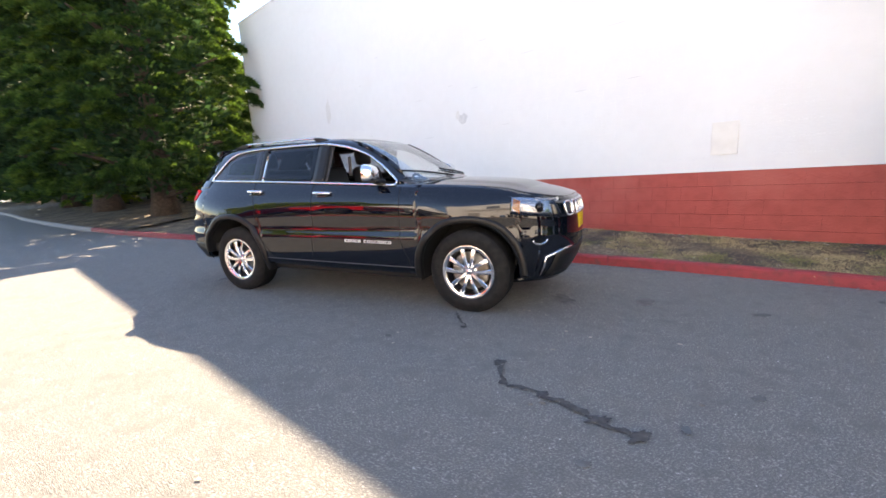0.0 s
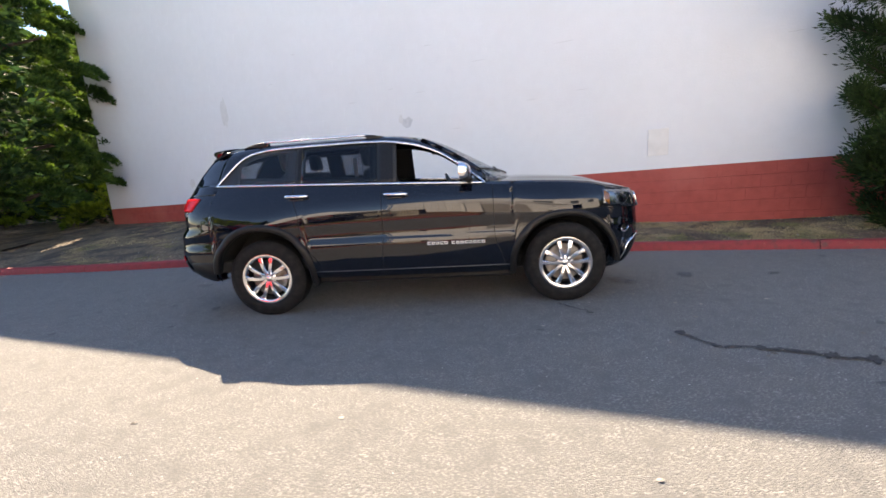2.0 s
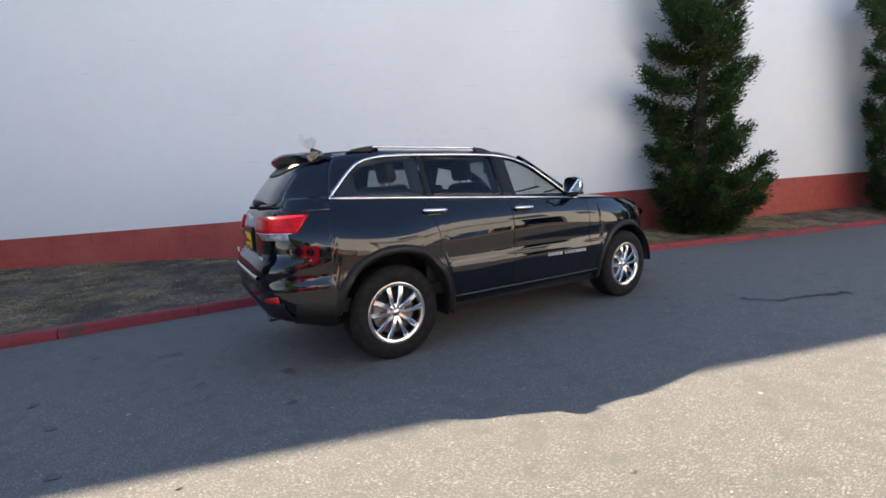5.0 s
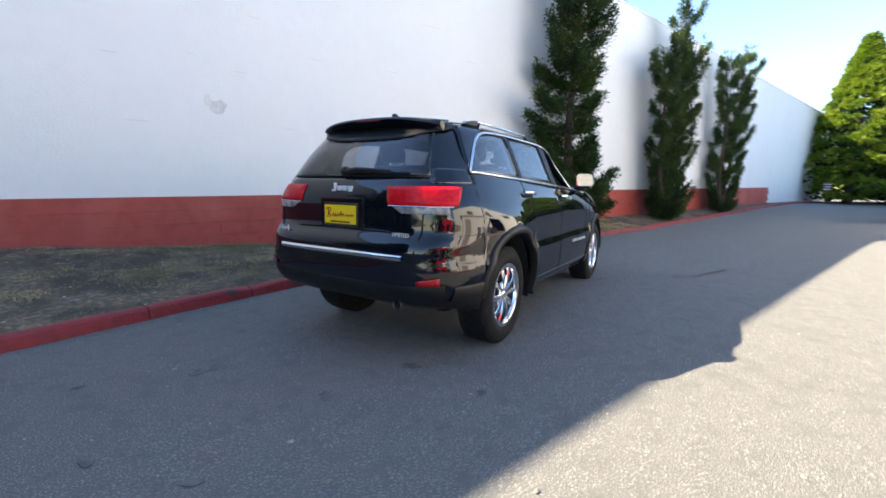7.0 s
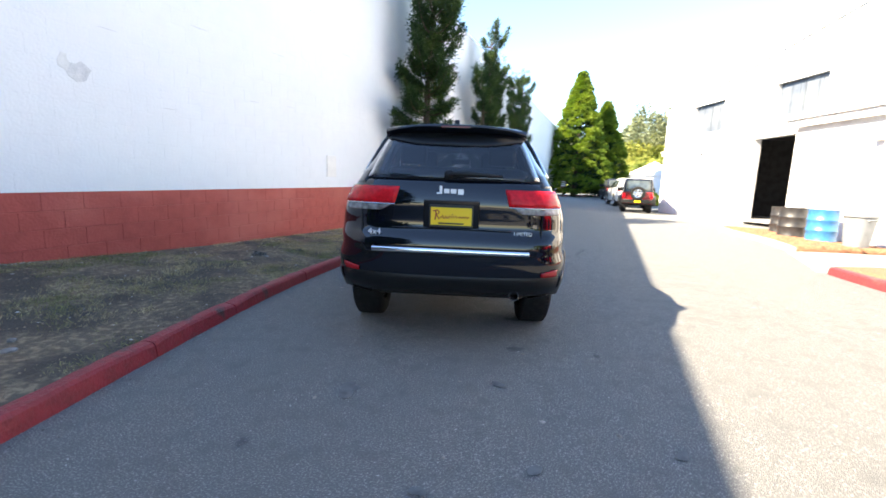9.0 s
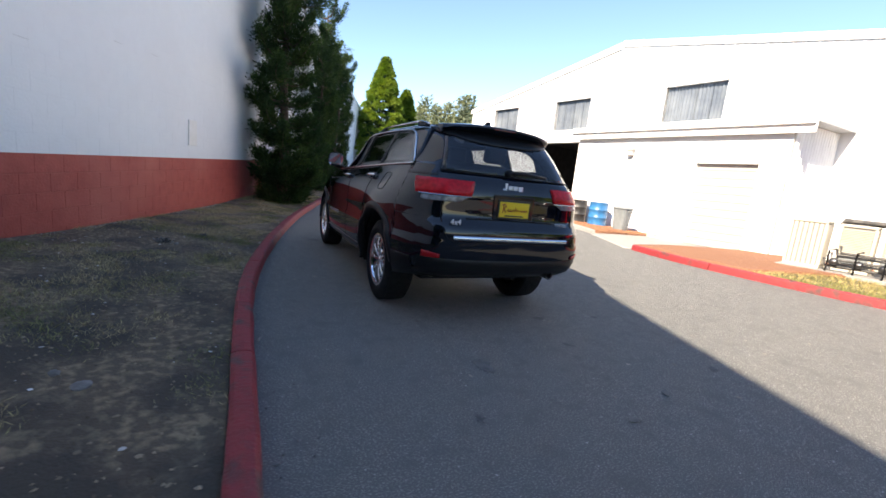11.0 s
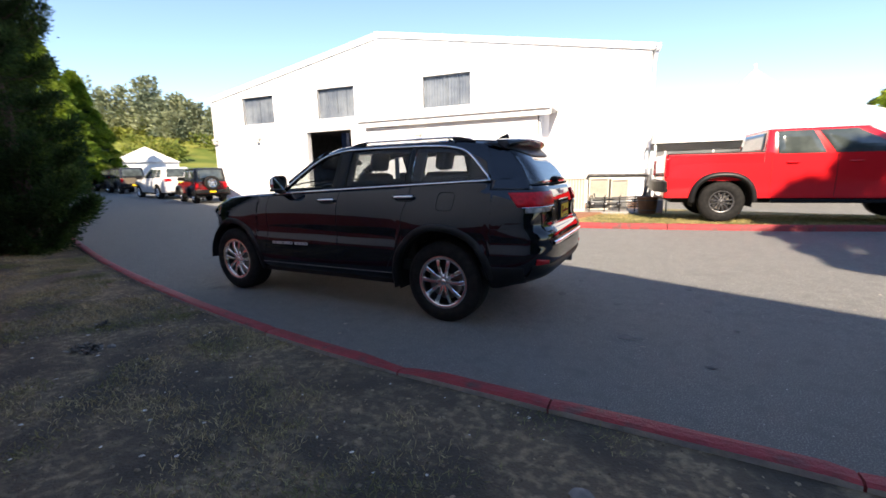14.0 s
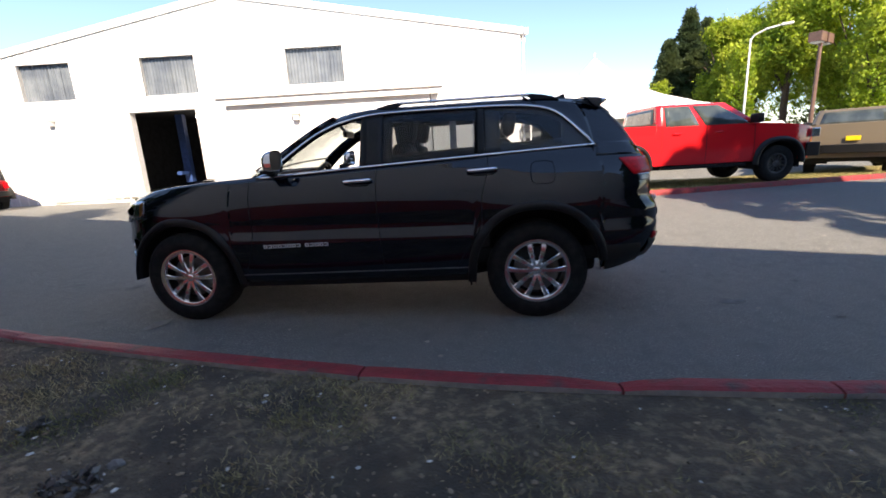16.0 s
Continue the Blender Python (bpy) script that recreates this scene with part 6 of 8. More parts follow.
def juniper(name, x, y, z, height, radius, seed, stems, label):
    """A wall-side juniper: layered arms with upturned tips, each carrying soft plumes, with gaps between the layers."""
    rng = np.random.default_rng(seed)
    r = random.Random(seed)
    tree = thing(name, (x, y, z), label=label, category="tree")
    C, D = [], []

    def plume(q, ax, ln, w, n):
        """One soft flame of needles along ax."""
        for _ in range(n):
            t = r.random()
            k = w * (0.35 + 1.1 * math.sin(math.pi * min(1.0, 0.2 + 0.8 * t)))
            o = Vector((r.gauss(0, 1), r.gauss(0, 1), r.gauss(0, 1)))
            C.append(q + ax * ln * t + o * k * 0.5)
            D.append(ax + o * 0.45)

    def arm(o, out, reach, rise, dense):
        side = Vector((-out.y, out.x, 0))
        sway = r.uniform(-0.14, 0.14)
        pts = [o + out * reach * t + side * sway * reach * math.sin(2.2 * t) + Vector((0, 0, reach * (-0.10 * math.sin(math.pi * t) + rise * t ** 2.4))) for t in (0, 0.17, 0.34, 0.5, 0.67, 0.84, 1.0)]
        bm = bmesh.new()
        tube(bm, pts, [0.036, 0.032, 0.027, 0.022, 0.016, 0.011, 0.005], 6)
        part("limb", bm, BARK, tree, smooth=True)
        steps = max(5, int(reach / 0.085))
        for i in range(steps):
            g = 0.22 + 0.78 * (i + r.random()) / steps
            k = min(int(g * 6), 5)
            q, d = pts[k].lerp(pts[k + 1], g * 6 - k), (pts[k + 1] - pts[k]).normalized()
            for _ in range(dense):
                turn = side * r.gauss(0, 0.75) * (1.15 - g) + Vector((0, 0, r.uniform(0.05, 0.75)))
                ax = (d * 0.75 + turn).normalized()
                plume(q + side * r.gauss(0, 0.07) * (1.2 - g), ax, r.uniform(0.18, 0.36) * (1.25 - 0.45 * g), (0.13 if stems == 1 else 0.095) * (1.2 - 0.45 * g), 52)

    for st in range(stems):
        lean = 0 if stems == 1 else (st - (stems - 1) / 2) * 2 / max(stems - 1, 1)
        h = height * (1 - 0.16 * abs(lean) * r.uniform(0.2, 1.3))
        off = WALL_U * lean * radius * 0.62 + Vector((r.uniform(-0.15, 0.15), -0.1, 0))
        pts = [Vector((0, 0, -0.2)) + off * (k / 10) ** 0.7 + Vector((0.07 * math.sin(k * 1.1 + st * 2 + seed), 0.06 * math.cos(k * 0.9 + seed + st), (h + 0.2) * k / 10)) for k in range(11)]
        bm = bmesh.new()
        tube(bm, pts, [(0.15 if stems == 1 else 0.10) * (1 - 0.088 * k) for k in range(11)], 10)
        part("trunk", bm, BARK, tree, smooth=True)
        for _ in range(int(h * (24 if stems == 1 else 13))):
            f = r.random() ** 0.8
            k = min(int(f * 10), 9)
            a = r.uniform(0, 6.28)
            out = Vector((math.cos(a), math.sin(a), r.uniform(0.1, 1.1))).normalized()
            plume(pts[k].lerp(pts[k + 1], f * 10 - k) + out * r.uniform(0.0, 0.16), out, r.uniform(0.18, 0.36) * (1.1 - 0.5 * f), 0.10, 40)
        zz, layer = 0.12, 0
        while zz < h - 0.25:
            g = zz / h
            full = interp(zz, [(0.1, 0.66), (0.9, 0.90), (1.5, 0.80), (2.3, 0.74), (3.1, 0.92), (3.7, 0.70), (4.5, 0.55), (5.0, 0.80), (5.6, 0.75), (6.6, 0.45), (8.0, 0.2)]) if stems == 1 else (0.42 + 0.22 * (layer % 3 == 0)) * (1.1 - 0.4 * g)
            arms = (8 if zz < 1.5 else 6) if stems == 1 else 3
            for j in range(arms):
                a = j * 6.283 / arms + layer * 1.05 + r.uniform(-0.45, 0.45) + st
                out = WALL_U * math.cos(a) - WALL_B * math.sin(a)
                room = interp(-math.sin(a), [(-1, 0.62), (0, 1.0), (1, 0.40)])
                reach = radius * full * room * r.uniform(0.55, 1.08)
                f = min(zz / (h + 0.2) + 0.02, 0.97)
                k = min(int(f * 10), 9)
                arm(pts[k].lerp(pts[k + 1], f * 10 - k) + Vector((0, 0, r.uniform(-0.12, 0.12))), out, reach, r.uniform(0.05, 0.35) if zz < 3.4 and stems == 1 else r.uniform(0.25, 0.65) if stems == 1 else r.uniform(0.5, 1.2), 4 if stems == 1 and zz < 1.7 else 3)
            zz += r.uniform(0.42, 0.6) if stems == 1 else r.uniform(0.40, 0.62)
            layer += 1
    blades("foliage", [tuple(v) for v in C], [tuple(v) for v in D], 0.075, 0.021, GREEN_JUNIPER, tree, rng, 0.2)
    return tree


def broadleaf(name, x, y, z, height, radius, mat, seed, label, clumps=260, per=26, leaf=0.34, trunk_r=0.25, low=0.28, columnar=False):
    """A broad-leaved tree: forked trunk and a lumpy crown of leaf clumps with gaps."""
    rng = np.random.default_rng(seed)
    r = random.Random(seed)
    tree = thing(name, (x, y, z), label=label, category="tree")
    bm = bmesh.new()
    tube(bm, [(0, 0, -0.2), (0.05, 0.03, height * 0.25), (0.0, 0.1, height * 0.5), (0.05, 0, height * 0.8)], [trunk_r * 1.2, trunk_r, trunk_r * 0.65, 0.05], 9)
    part("trunk", bm, BARK, tree, smooth=True)
    C = []
    for k in range(7):
        a = k * 2.4 + r.random()
        s = height * r.uniform(0.22, 0.5)
        e = Vector((math.cos(a) * radius * 0.7, math.sin(a) * radius * 0.7, height * r.uniform(0.5, 0.85)))
        bm = bmesh.new()
        tube(bm, [(0, 0, s), Vector((0, 0, s)).lerp(e, 0.5) + Vector((0, 0, 0.4)), e], [trunk_r * 0.5, trunk_r * 0.3, 0.03], 6)
        part("limb", bm, BARK, tree)
    lobes = [(Vector((r.gauss(0, radius * 0.42), r.gauss(0, radius * 0.42), height * r.uniform(low + 0.14, 0.9))), radius * r.uniform(0.38, 0.6)) for _ in range(12)] if not columnar else [(Vector((r.gauss(0, 0.1), r.gauss(0, 0.1), height * (0.2 + 0.75 * k / 8))), radius * (1.0 if 1 < k < 6 else 0.6)) for k in range(9)]
    for c, lr in lobes:
        for _ in range(clumps // len(lobes)):
            d = Vector((r.gauss(0, 1), r.gauss(0, 1), r.gauss(0, 0.8))).normalized()
            C.append(c + d * lr * r.uniform(0.7, 1.02))
    C = np.array([tuple(c) for c in C])
    C2 = np.repeat(C, per, 0) + rng.normal(0, leaf * 0.9, (len(C) * per, 3))
    blades("crown", C2, np.tile((-0.1, 0.3, 0.3), (len(C2), 1)), leaf, leaf * 0.62, mat, tree, rng, 0.9)
    return tree


# big evergreens past the end of the wall
dense_conifer("evergreen_tree", -12.6, 5.3, 0.30, 11.0, 3.65, 0.75, GREEN_CEDAR, 11, 8200, 34, 0.125, "tall dense evergreen with tufted green sprays on dry dirt", 0.40, 0.25, ragged=0.22, tuft=0.62)
# same sort as its neighbour; standing in shadow is painted by the darker green
dense_conifer("evergreen_tree", -19.2, 6.9, 0.35, 12.0, 4.2, 0.95, GREEN_SHADED, 12, 4600, 26, 0.18, "tall evergreen beside a concrete kerb, its shade painted as darker green", 0.5, 0.45, ragged=0.3, tuft=0.7)
dense_conifer("evergreen_tree", -21.5, 13.0, 0.4, 13.0, 4.6, 0.3, GREEN_CEDAR, 13, 2800, 16, 0.34, "tall dark evergreen behind others", 0.5, 0.5)
dense_conifer("evergreen_tree", -28, 9.6, 0.4, 13.0, 4.8, 0.5, GREEN_CEDAR, 14, 2800, 16, 0.36, "tall dark evergreen at the edge of the road", 0.5, 0.5)
for i, (x, y) in enumerate(((-38, 17), (-31, 20), (-47, 15), (-25, 25), (-17.5, 21), (-54, 20))):
    dense_conifer("evergreen_tree", x, y, 0.4, 12.0 + i % 3, 5.2, 0.1, GREEN_CEDAR, 15 + i, 1600, 14, 0.5, "tall dark evergreen in the row behind the road", 0.4, 0.5)
# low shrubs behind
for i, (x, y, h, r) in enumerate(((-13.5, 10.0, 1.6, 1.6), (-16.2, 9.6, 1.5, 1.5), (-11.6, 8.6, 1.2, 1.2), (-23.5, 9.0, 1.4, 1.5))):
    dense_conifer("shrub", x, y, 0.35, h, r, 0.1, GREEN_CYPRESS, 30 + i, 420, 12, 0.16, "low green shrub behind the evergreens", 0.06, 0.4, "shrub")
# twisted junipers along the wall
juniper("juniper_tree", 6.85, 1.12, 0.18, 7.6, 1.7, 21, 1, "dark green juniper with layered upturned arms close to the white wall")
juniper("juniper_tree", 12.9, -0.78, 0.33, 6.8, 2.1, 22, 3, "dark open juniper with three crooked stems by the white wall")
juniper("juniper_tree", 18.7, -2.6, 0.43, 8.0, 2.0, 23, 2, "dark open juniper with two leaning stems by the white wall")
# clipped cypresses at the end of the drive
for i, (x, y, h, r) in enumerate(((39.9, -11.2, 12.0, 4.0), (42.6, -14.7, 9.7, 3.2))):
    dense_conifer("cypress_tree", x, y, 0.6, h, r, 0.15, GREEN_CYPRESS, 50 + i, 2600, 22, 0.26, "pointed bright green cypress at the end of the drive", 0.25, 0.85, ragged=0.2, tuft=0.7)
dense_conifer("bush", 18.9, -10.0, 0.45, 0.75, 0.75, 0.05, GREEN_CYPRESS, 61, 260, 12, 0.13, "small clipped green bush by the workshop corner", 0.05, 0.35, "shrub")
# trees beyond the car park
for i, (x, y, h, r) in enumerate(((-25.2, -35.4, 14.2, 3.7), (-24.2, -43.2, 11.8, 2.7), (-28.6, -46.0, 13.4, 3.8), (-27.0, -30.4, 11.2, 3.0), (-32.5, -30.0, 14.0, 4.2), (-34, -42, 15.5, 4.8), (-40, -29.5, 15.0, 5.0))):
    broadleaf("broadleaf_tree", x, y, 0.6, h, r, GREEN_LIME, 71 + i, "large lime-green broad-leaved tree beyond the car park", 760, 34, 0.25, low=0.12)
for i, (x, y, h, r) in enumerate(((-18.2, -28.9, 6.6, 0.85), (-22.8, -24.0, 7.2, 0.9), (-18.6, -44.5, 6.4, 1.3))):
    broadleaf("broadleaf_tree", x, y, 0.5, h, r, GREEN_LIME, 81 + i, "slim columnar street tree with green leaves", 150, 30, 0.24, 0.1, columnar=True)
for i, (x, y, h, r) in enumerate(((-23.4, -49.8, 14.4, 3.4), (-20.9, -48.6, 11.2, 2.8), (-26.6, -53.0, 14.0, 3.6))):
    dense_conifer("fir_tree", x, y, 0.6, h, r, 1.2, GREEN_FAR_FIR, 90 + i, 2000, 20, 0.34, "dark fir tree beyond the car park", 0.3, 0.9, ragged=0.6, tuft=0.9)

# dark hedge under the trees beyond the car park
rng = np.random.default_rng(77)
T = rng.uniform(0, 1, 16000)
low_z = 0.5 + rng.uniform(0, 1, 16000) ** 0.8 * (2.3 + 0.9 * np.sin(T * 41) + 0.6 * np.sin(T * 97))
HC = np.stack([-13 - 40 * T + rng.normal(0, 0.9, 16000), -57 + 30 * T + rng.normal(0, 0.9, 16000), low_z], 1)
tagged(blades("hedge", HC, rng.normal(0, 1, (16000, 3)), 0.34, 0.22, GREEN_FAR_FIR, None, rng, 0.4), "dark uneven hedge under the trees beyond the car park", "hedge", kind="stuff")

# wooded hill far behind the drive
HN = 40


def hill_z(x, y):
    d = math.hypot(x - 140, y + 74)
    return max(0.0, 17 * math.exp(-((d / 62) ** 2)) + 2 * noise.noise((x * 0.04, y * 0.04, 5)) * math.exp(-((d / 70) ** 2))) + 0.3


hv = [(60 + 240 * i / HN, -200 + 240 * j / HN, 0.0) for i in range(HN + 1) for j in range(HN + 1)]
hv = [(x, y, hill_z(x, y)) for x, y, _ in hv]
hf = [(i * (HN + 1) + j, (i + 1) * (HN + 1) + j, (i + 1) * (HN + 1) + j + 1, i * (HN + 1) + j + 1) for i in range(HN) for j in range(HN)]
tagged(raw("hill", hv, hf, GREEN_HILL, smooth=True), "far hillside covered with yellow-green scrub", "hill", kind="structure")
rng = np.random.default_rng(5)
r = random.Random(8)
SC, SD, FC, FD = [], [], [], []


def far_tree(x, y, h, w, tall, n):
    z = hill_z(x, y)
    lobes = [(r.gauss(0, 0.3) * w, r.gauss(0, 0.3) * w, r.uniform(0.2, 0.85)) for _ in range(9)]
    for _ in range(n):
        a, u = r.uniform(0, 6.28), r.random()
        ox, oy, ou = lobes[r.randrange(9)]
        rad = w * ((1 - u) ** 0.55 if tall else math.sqrt(max(0, 1 - (2 * u - 0.8) ** 2 / 1.5))) * r.uniform(0.55, 1.0)
        px, py, pu = rad * math.cos(a), rad * math.sin(a), u
        px, py, pu = px * 0.72 + ox * 0.5, py * 0.72 + oy * 0.5, pu * 0.75 + ou * 0.25
        (FC if tall else SC).append((x + px, y + py, z + h * pu))
        (FD if tall else SD).append((math.cos(a), math.sin(a), 0.4))


for k in range(420):
    x, y = r.uniform(72, 175), r.uniform(-125, -12)
    far_tree(x, y, r.uniform(1.6, 4.2), r.uniform(1.6, 3.4), False, 110)
for k in range(34):
    x, y = r.uniform(95, 170), r.uniform(-75, -18)
    far_tree(x, y, r.uniform(6, 11), r.uniform(2.0, 3.2), True, 420)
# the taller firs on the brow of the hill
for ang, d, h, w in ((-26.4, 118, 12, 3.0), (-28.0, 116, 14.5, 3.8), (-29.0, 118, 14, 3.4), (-29.8, 112, 9.5, 3.0), (-30.8, 110, 7, 2.4), (-31.5, 116, 10.5, 3.0), (-32.3, 112, 10, 2.8), (-33.3, 112, 9, 2.6), (-34.6, 108, 9, 2.8), (-35.6, 112, 8, 3.0), (-37.5, 114, 10, 3.2), (-24.8, 118, 11, 3.2), (-23.2, 122, 13, 3.4)):
    far_tree(-2.7 + d * math.cos(radians(ang)), 4.3 + d * math.sin(radians(ang)), h, w, True, 700)
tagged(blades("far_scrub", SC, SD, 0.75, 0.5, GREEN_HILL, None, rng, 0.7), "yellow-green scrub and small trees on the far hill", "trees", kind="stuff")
# far firs carry the haze in their colour
tagged(blades("far_firs", FC, FD, 0.9, 0.5, GREEN_HAZE_FIR, None, rng, 0.6), "firs on the far hill, painted pale grey-green for haze", "trees", kind="stuff")

# ---- other vehicles ----
PICKUP_RED = material("red_car_paint", (0.70, 0.016, 0.022), 0.12, coat=0.6, spec=0.5)
OFFROAD_RED = material("dark_red_paint", (0.24, 0.012, 0.014), 0.2, coat=0.5)
CAR_WHITE = material("white_car_paint", (0.72, 0.72, 0.71), 0.2, coat=0.5)
CAR_BLUE = material("slate_blue_paint", (0.10, 0.16, 0.20), 0.15, coat=0.6)
CAR_TAN = material("tan_car_paint", (0.17, 0.14, 0.10), 0.25, coat=0.4)
CAR_DARK = material("dark_car_paint", (0.02, 0.02, 0.022), 0.1, coat=0.5)
CAR_SILVER = material("silver_car_paint", (0.42, 0.43, 0.44), 0.2, 0.4, coat=0.5)
CAR_PANE = material("car_window", (0.045, 0.056, 0.054), 0.04, second=(0.085, 0.10, 0.095), scale=3.0, spec=0.9)


def se(c, n):
    return max(0.0, 1 - min(abs(c), 1.0) ** n) ** (1 / n)


def make_vehicle(name, at, rz, label, spec, group=""):
    """A vehicle whose nose points along +x: hull with wheel arches, cabin with panes, lamps, bumpers, wheels."""
    car = thing(name, at, rz, label, "car", group)
    S = spec
    xr, xf, n_r, n_f = S["xr"], S["xf"], S.get("nr", 9), S.get("nf", 5)
    xm = (xr + xf) / 2
    width = lambda z: interp(z, S["w"])
    def Y(x, z):
        return width(z) * (se((x - xm) / (xf - xm), n_f) if x > xm else se((x - xm) / (xr - xm), n_r))
    top = lambda x: interp(x, S["top"])
    hubs, R, hz = S["hubs"], S["arch"], S["r"]
    def low(x):
        for h in hubs:
            q = abs(x - h) / R
            if q < 1:
                return hz + R * (1 - q**2.4) ** (1 / 2.4)
        return S["sill"]
    xs = [xr + (xf - xr) * (0.5 - 0.5 * math.cos(math.pi * k / 90)) for k in range(91)]
    for h in hubs:
        xs += [h - R - 0.001, h - R + 0.001, h + R - 0.001, h + R + 0.001]
    xs = sorted(xs)
    bm = bmesh.new()
    NZ = 12
    for sg in (1, -1):
        rows = []
        for x in xs:
            a, b = low(x), top(x)
            rows.append([Vector((x, sg * Y(x, a + (b - a) * k / NZ), a + (b - a) * k / NZ)) for k in range(NZ + 1)])
        grid(bm, rows, flip=sg > 0)
    rows = []
    for x in xs:
        ye, z = Y(x, top(x)), top(x)
        crown = S.get("crown", 0.03)
        rows.append([Vector((x, f * ye, z + crown * (1 - f**4) * ramp(ye, 0, 0.5))) for f in [float(v) for v in np.linspace(-1, 1, 13)]])
    bed = S.get("bed")
    if bed:
        rows = [r for r in rows if r[0].x > bed[1]]
    grid(bm, rows)
    tidy(bm, 0.002)
    body_ob = part("body", bm, S["paint"], car, smooth=True)
    body_ob.modifiers.new("edges", "EDGE_SPLIT").split_angle = radians(50)
    if bed:
        # open load bed with rails, floor, bulkhead and tailgate
        x0, x1, floor_z = bed
        zt = top((x0 + x1) / 2)
        for sg in (1, -1):
            part("bed_side", boxed(x0, x1, min(sg * 0.80, sg * 0.985), max(sg * 0.80, sg * 0.985), floor_z, zt, bevel=0.012), S["paint"], car)
            part("bed_rail", boxed(x0, x1, min(sg * 0.79, sg * 0.99), max(sg * 0.79, sg * 0.99), zt + 0.002, zt + 0.03, bevel=0.01), BLACK_TRIM, car, "black bed rail cap")
        part("bed_floor", boxed(x0, x1, -0.8, 0.8, floor_z, floor_z + 0.04), BLACK_TRIM, car)
        part("bulkhead", boxed(x1 - 0.05, x1, -0.8, 0.8, floor_z, zt, bevel=0.01), S["paint"], car)
        part("tailgate", boxed(x0 - 0.03, x0 + 0.04, -0.80, 0.80, floor_z - 0.05, zt + 0.015, bevel=0.015), S["paint"], car)
    # cabin
    C = S["cabin"]
    def cab(kind, a, v, sg):
        x0, x1 = C["r0"] + (C["r1"] - C["r0"]) * v, C["f0"] + (C["f1"] - C["f0"]) * v
        w = C["w0"] + (C["w1"] - C["w0"]) * v**1.15
        z = C["z0"] + (C["z1"] - C["z0"]) * v + C.get("rise", 0.0) * 0
        m = (x0 + x1) / 2
        n = C.get("n", 9)
        if kind == "s":
            x = x0 + (x1 - x0) * a
            return Vector((x, sg * w * se((x - m) / ((x1 - x0) / 2), n), z))
        y = a * w
        return Vector(((x1 if kind == "f" else x0) + ((-1 if kind == "f" else 1) * ((x1 - x0) / 2) * (1 - se(a, n))), sg * y, z))
    bm = bmesh.new()
    def ring(v):
        out = [cab("r", a, v, 1) for a in (0.0, 0.3, 0.6, 0.8, 0.9)] + [cab("s", a, v, 1) for a in (0.01, 0.03, 0.06, 0.12, 0.25, 0.4, 0.5, 0.6, 0.75, 0.88, 0.94, 0.97, 0.99)] + [cab("f", a, v, 1) for a in (0.9, 0.8, 0.6, 0.3, 0.0)]
        return out + [Vector((p.x, -p.y, p.z)) for p in out[::-1]]
    rings = [ring(v) for v in (0.0, 0.15, 0.3, 0.45, 0.6, 0.75, 0.86, 0.93)]
    base = ring(0.93)
    cz = C["z1"]
    mid = (C["r1"] + C["f1"]) / 2
    half = (C["f1"] - C["r1"]) / 2
    for f, dz in ((0.975, 0.55), (0.93, 0.85), (0.8, 1.0), (0.5, 1.12), (0.2, 1.2), (0.01, 1.22)):
        rings.append([Vector((mid + (p.x - mid) * (0.6 + 0.4 * f), p.y * f, base[0].z + (cz - base[0].z) * dz)) for p in base])
    grid(bm, rings, closed_v=True)
    tidy(bm, 0.002)
    cab_ob = part("cabin", bm, C.get("paint", S["paint"]), car, smooth=True)
    cab_ob.modifiers.new("edges", "EDGE_SPLIT").split_angle = radians(50)
    def pane(nm, pts, mat=None, lab=""):
        b2 = bmesh.new()
        grid(b2, pts)
        bmesh.ops.recalc_face_normals(b2, faces=b2.faces)
        ob = part(nm, b2, mat or CAR_PANE, car, lab, True)
        so = ob.modifiers.new("thick", "SOLIDIFY")
        so.thickness, so.offset = 0.008, 0.0
    def out(p, d=0.006):
        return Vector((p.x, p.y * (1 + d / max(abs(p.y), 0.2)), p.z))
    for sg in (1, -1):
        for a0, a1, v0, v1, s0, s1 in S["panes"]:
            pane("side_window", [[out(cab("s", (a0 + (a1 - a0) * i / 6) + (s0 + (s1 - s0) * i / 6) * j / 4, v0 + (v1 - v0) * j / 4, sg)) for j in range(5)] for i in range(7)])
    for kind, a, v0, v1, nm, d in (("f", 0.86, 0.12, 0.9, "windscreen", 0.006), ("r", 0.8, S.get("rv0", 0.2), 0.86, "rear_window", -0.006)):
        pts = []
        for k in range(-6, 7):
            row = []
            for j in range(5):
                p = cab(kind, abs(k) / 6 * a, v0 + (v1 - v0) * j / 4, 1 if k >= 0 else -1)
                row.append(Vector((p.x + d, p.y, p.z)))
            pts.append(row)
        pane(nm, pts)
    # bumpers, lamps, plates
    for x0, x1, z0, z1, w, mat, nm in S["bars"]:
        b2 = bmesh.new()
        rows = []
        front = x1 > 0
        for k in range(-10, 11):
            f = k / 10
            back = (0.16 * abs(f) ** 4) * (-1 if front else 1)
            xa, xb = x0 + back, x1 + back
            rows.append([Vector((xa, f * w, z0)), Vector((xb, f * w, z0)), Vector((xb, f * w, z1)), Vector((xa, f * w, z1))])
        _, vs = grid(b2, rows, closed_v=True)
        b2.faces.new(vs[0])
        b2.faces.new(vs[-1][::-1])
        bmesh.ops.recalc_face_normals(b2, faces=b2.faces)
        part(nm, b2, mat, car, bevel=0.02)
    for nm, x0, x1, y0, y1, z0, z1, mat, lab in S["blocks"]:
        sides = (1, -1) if y0 > 0 else (1,)
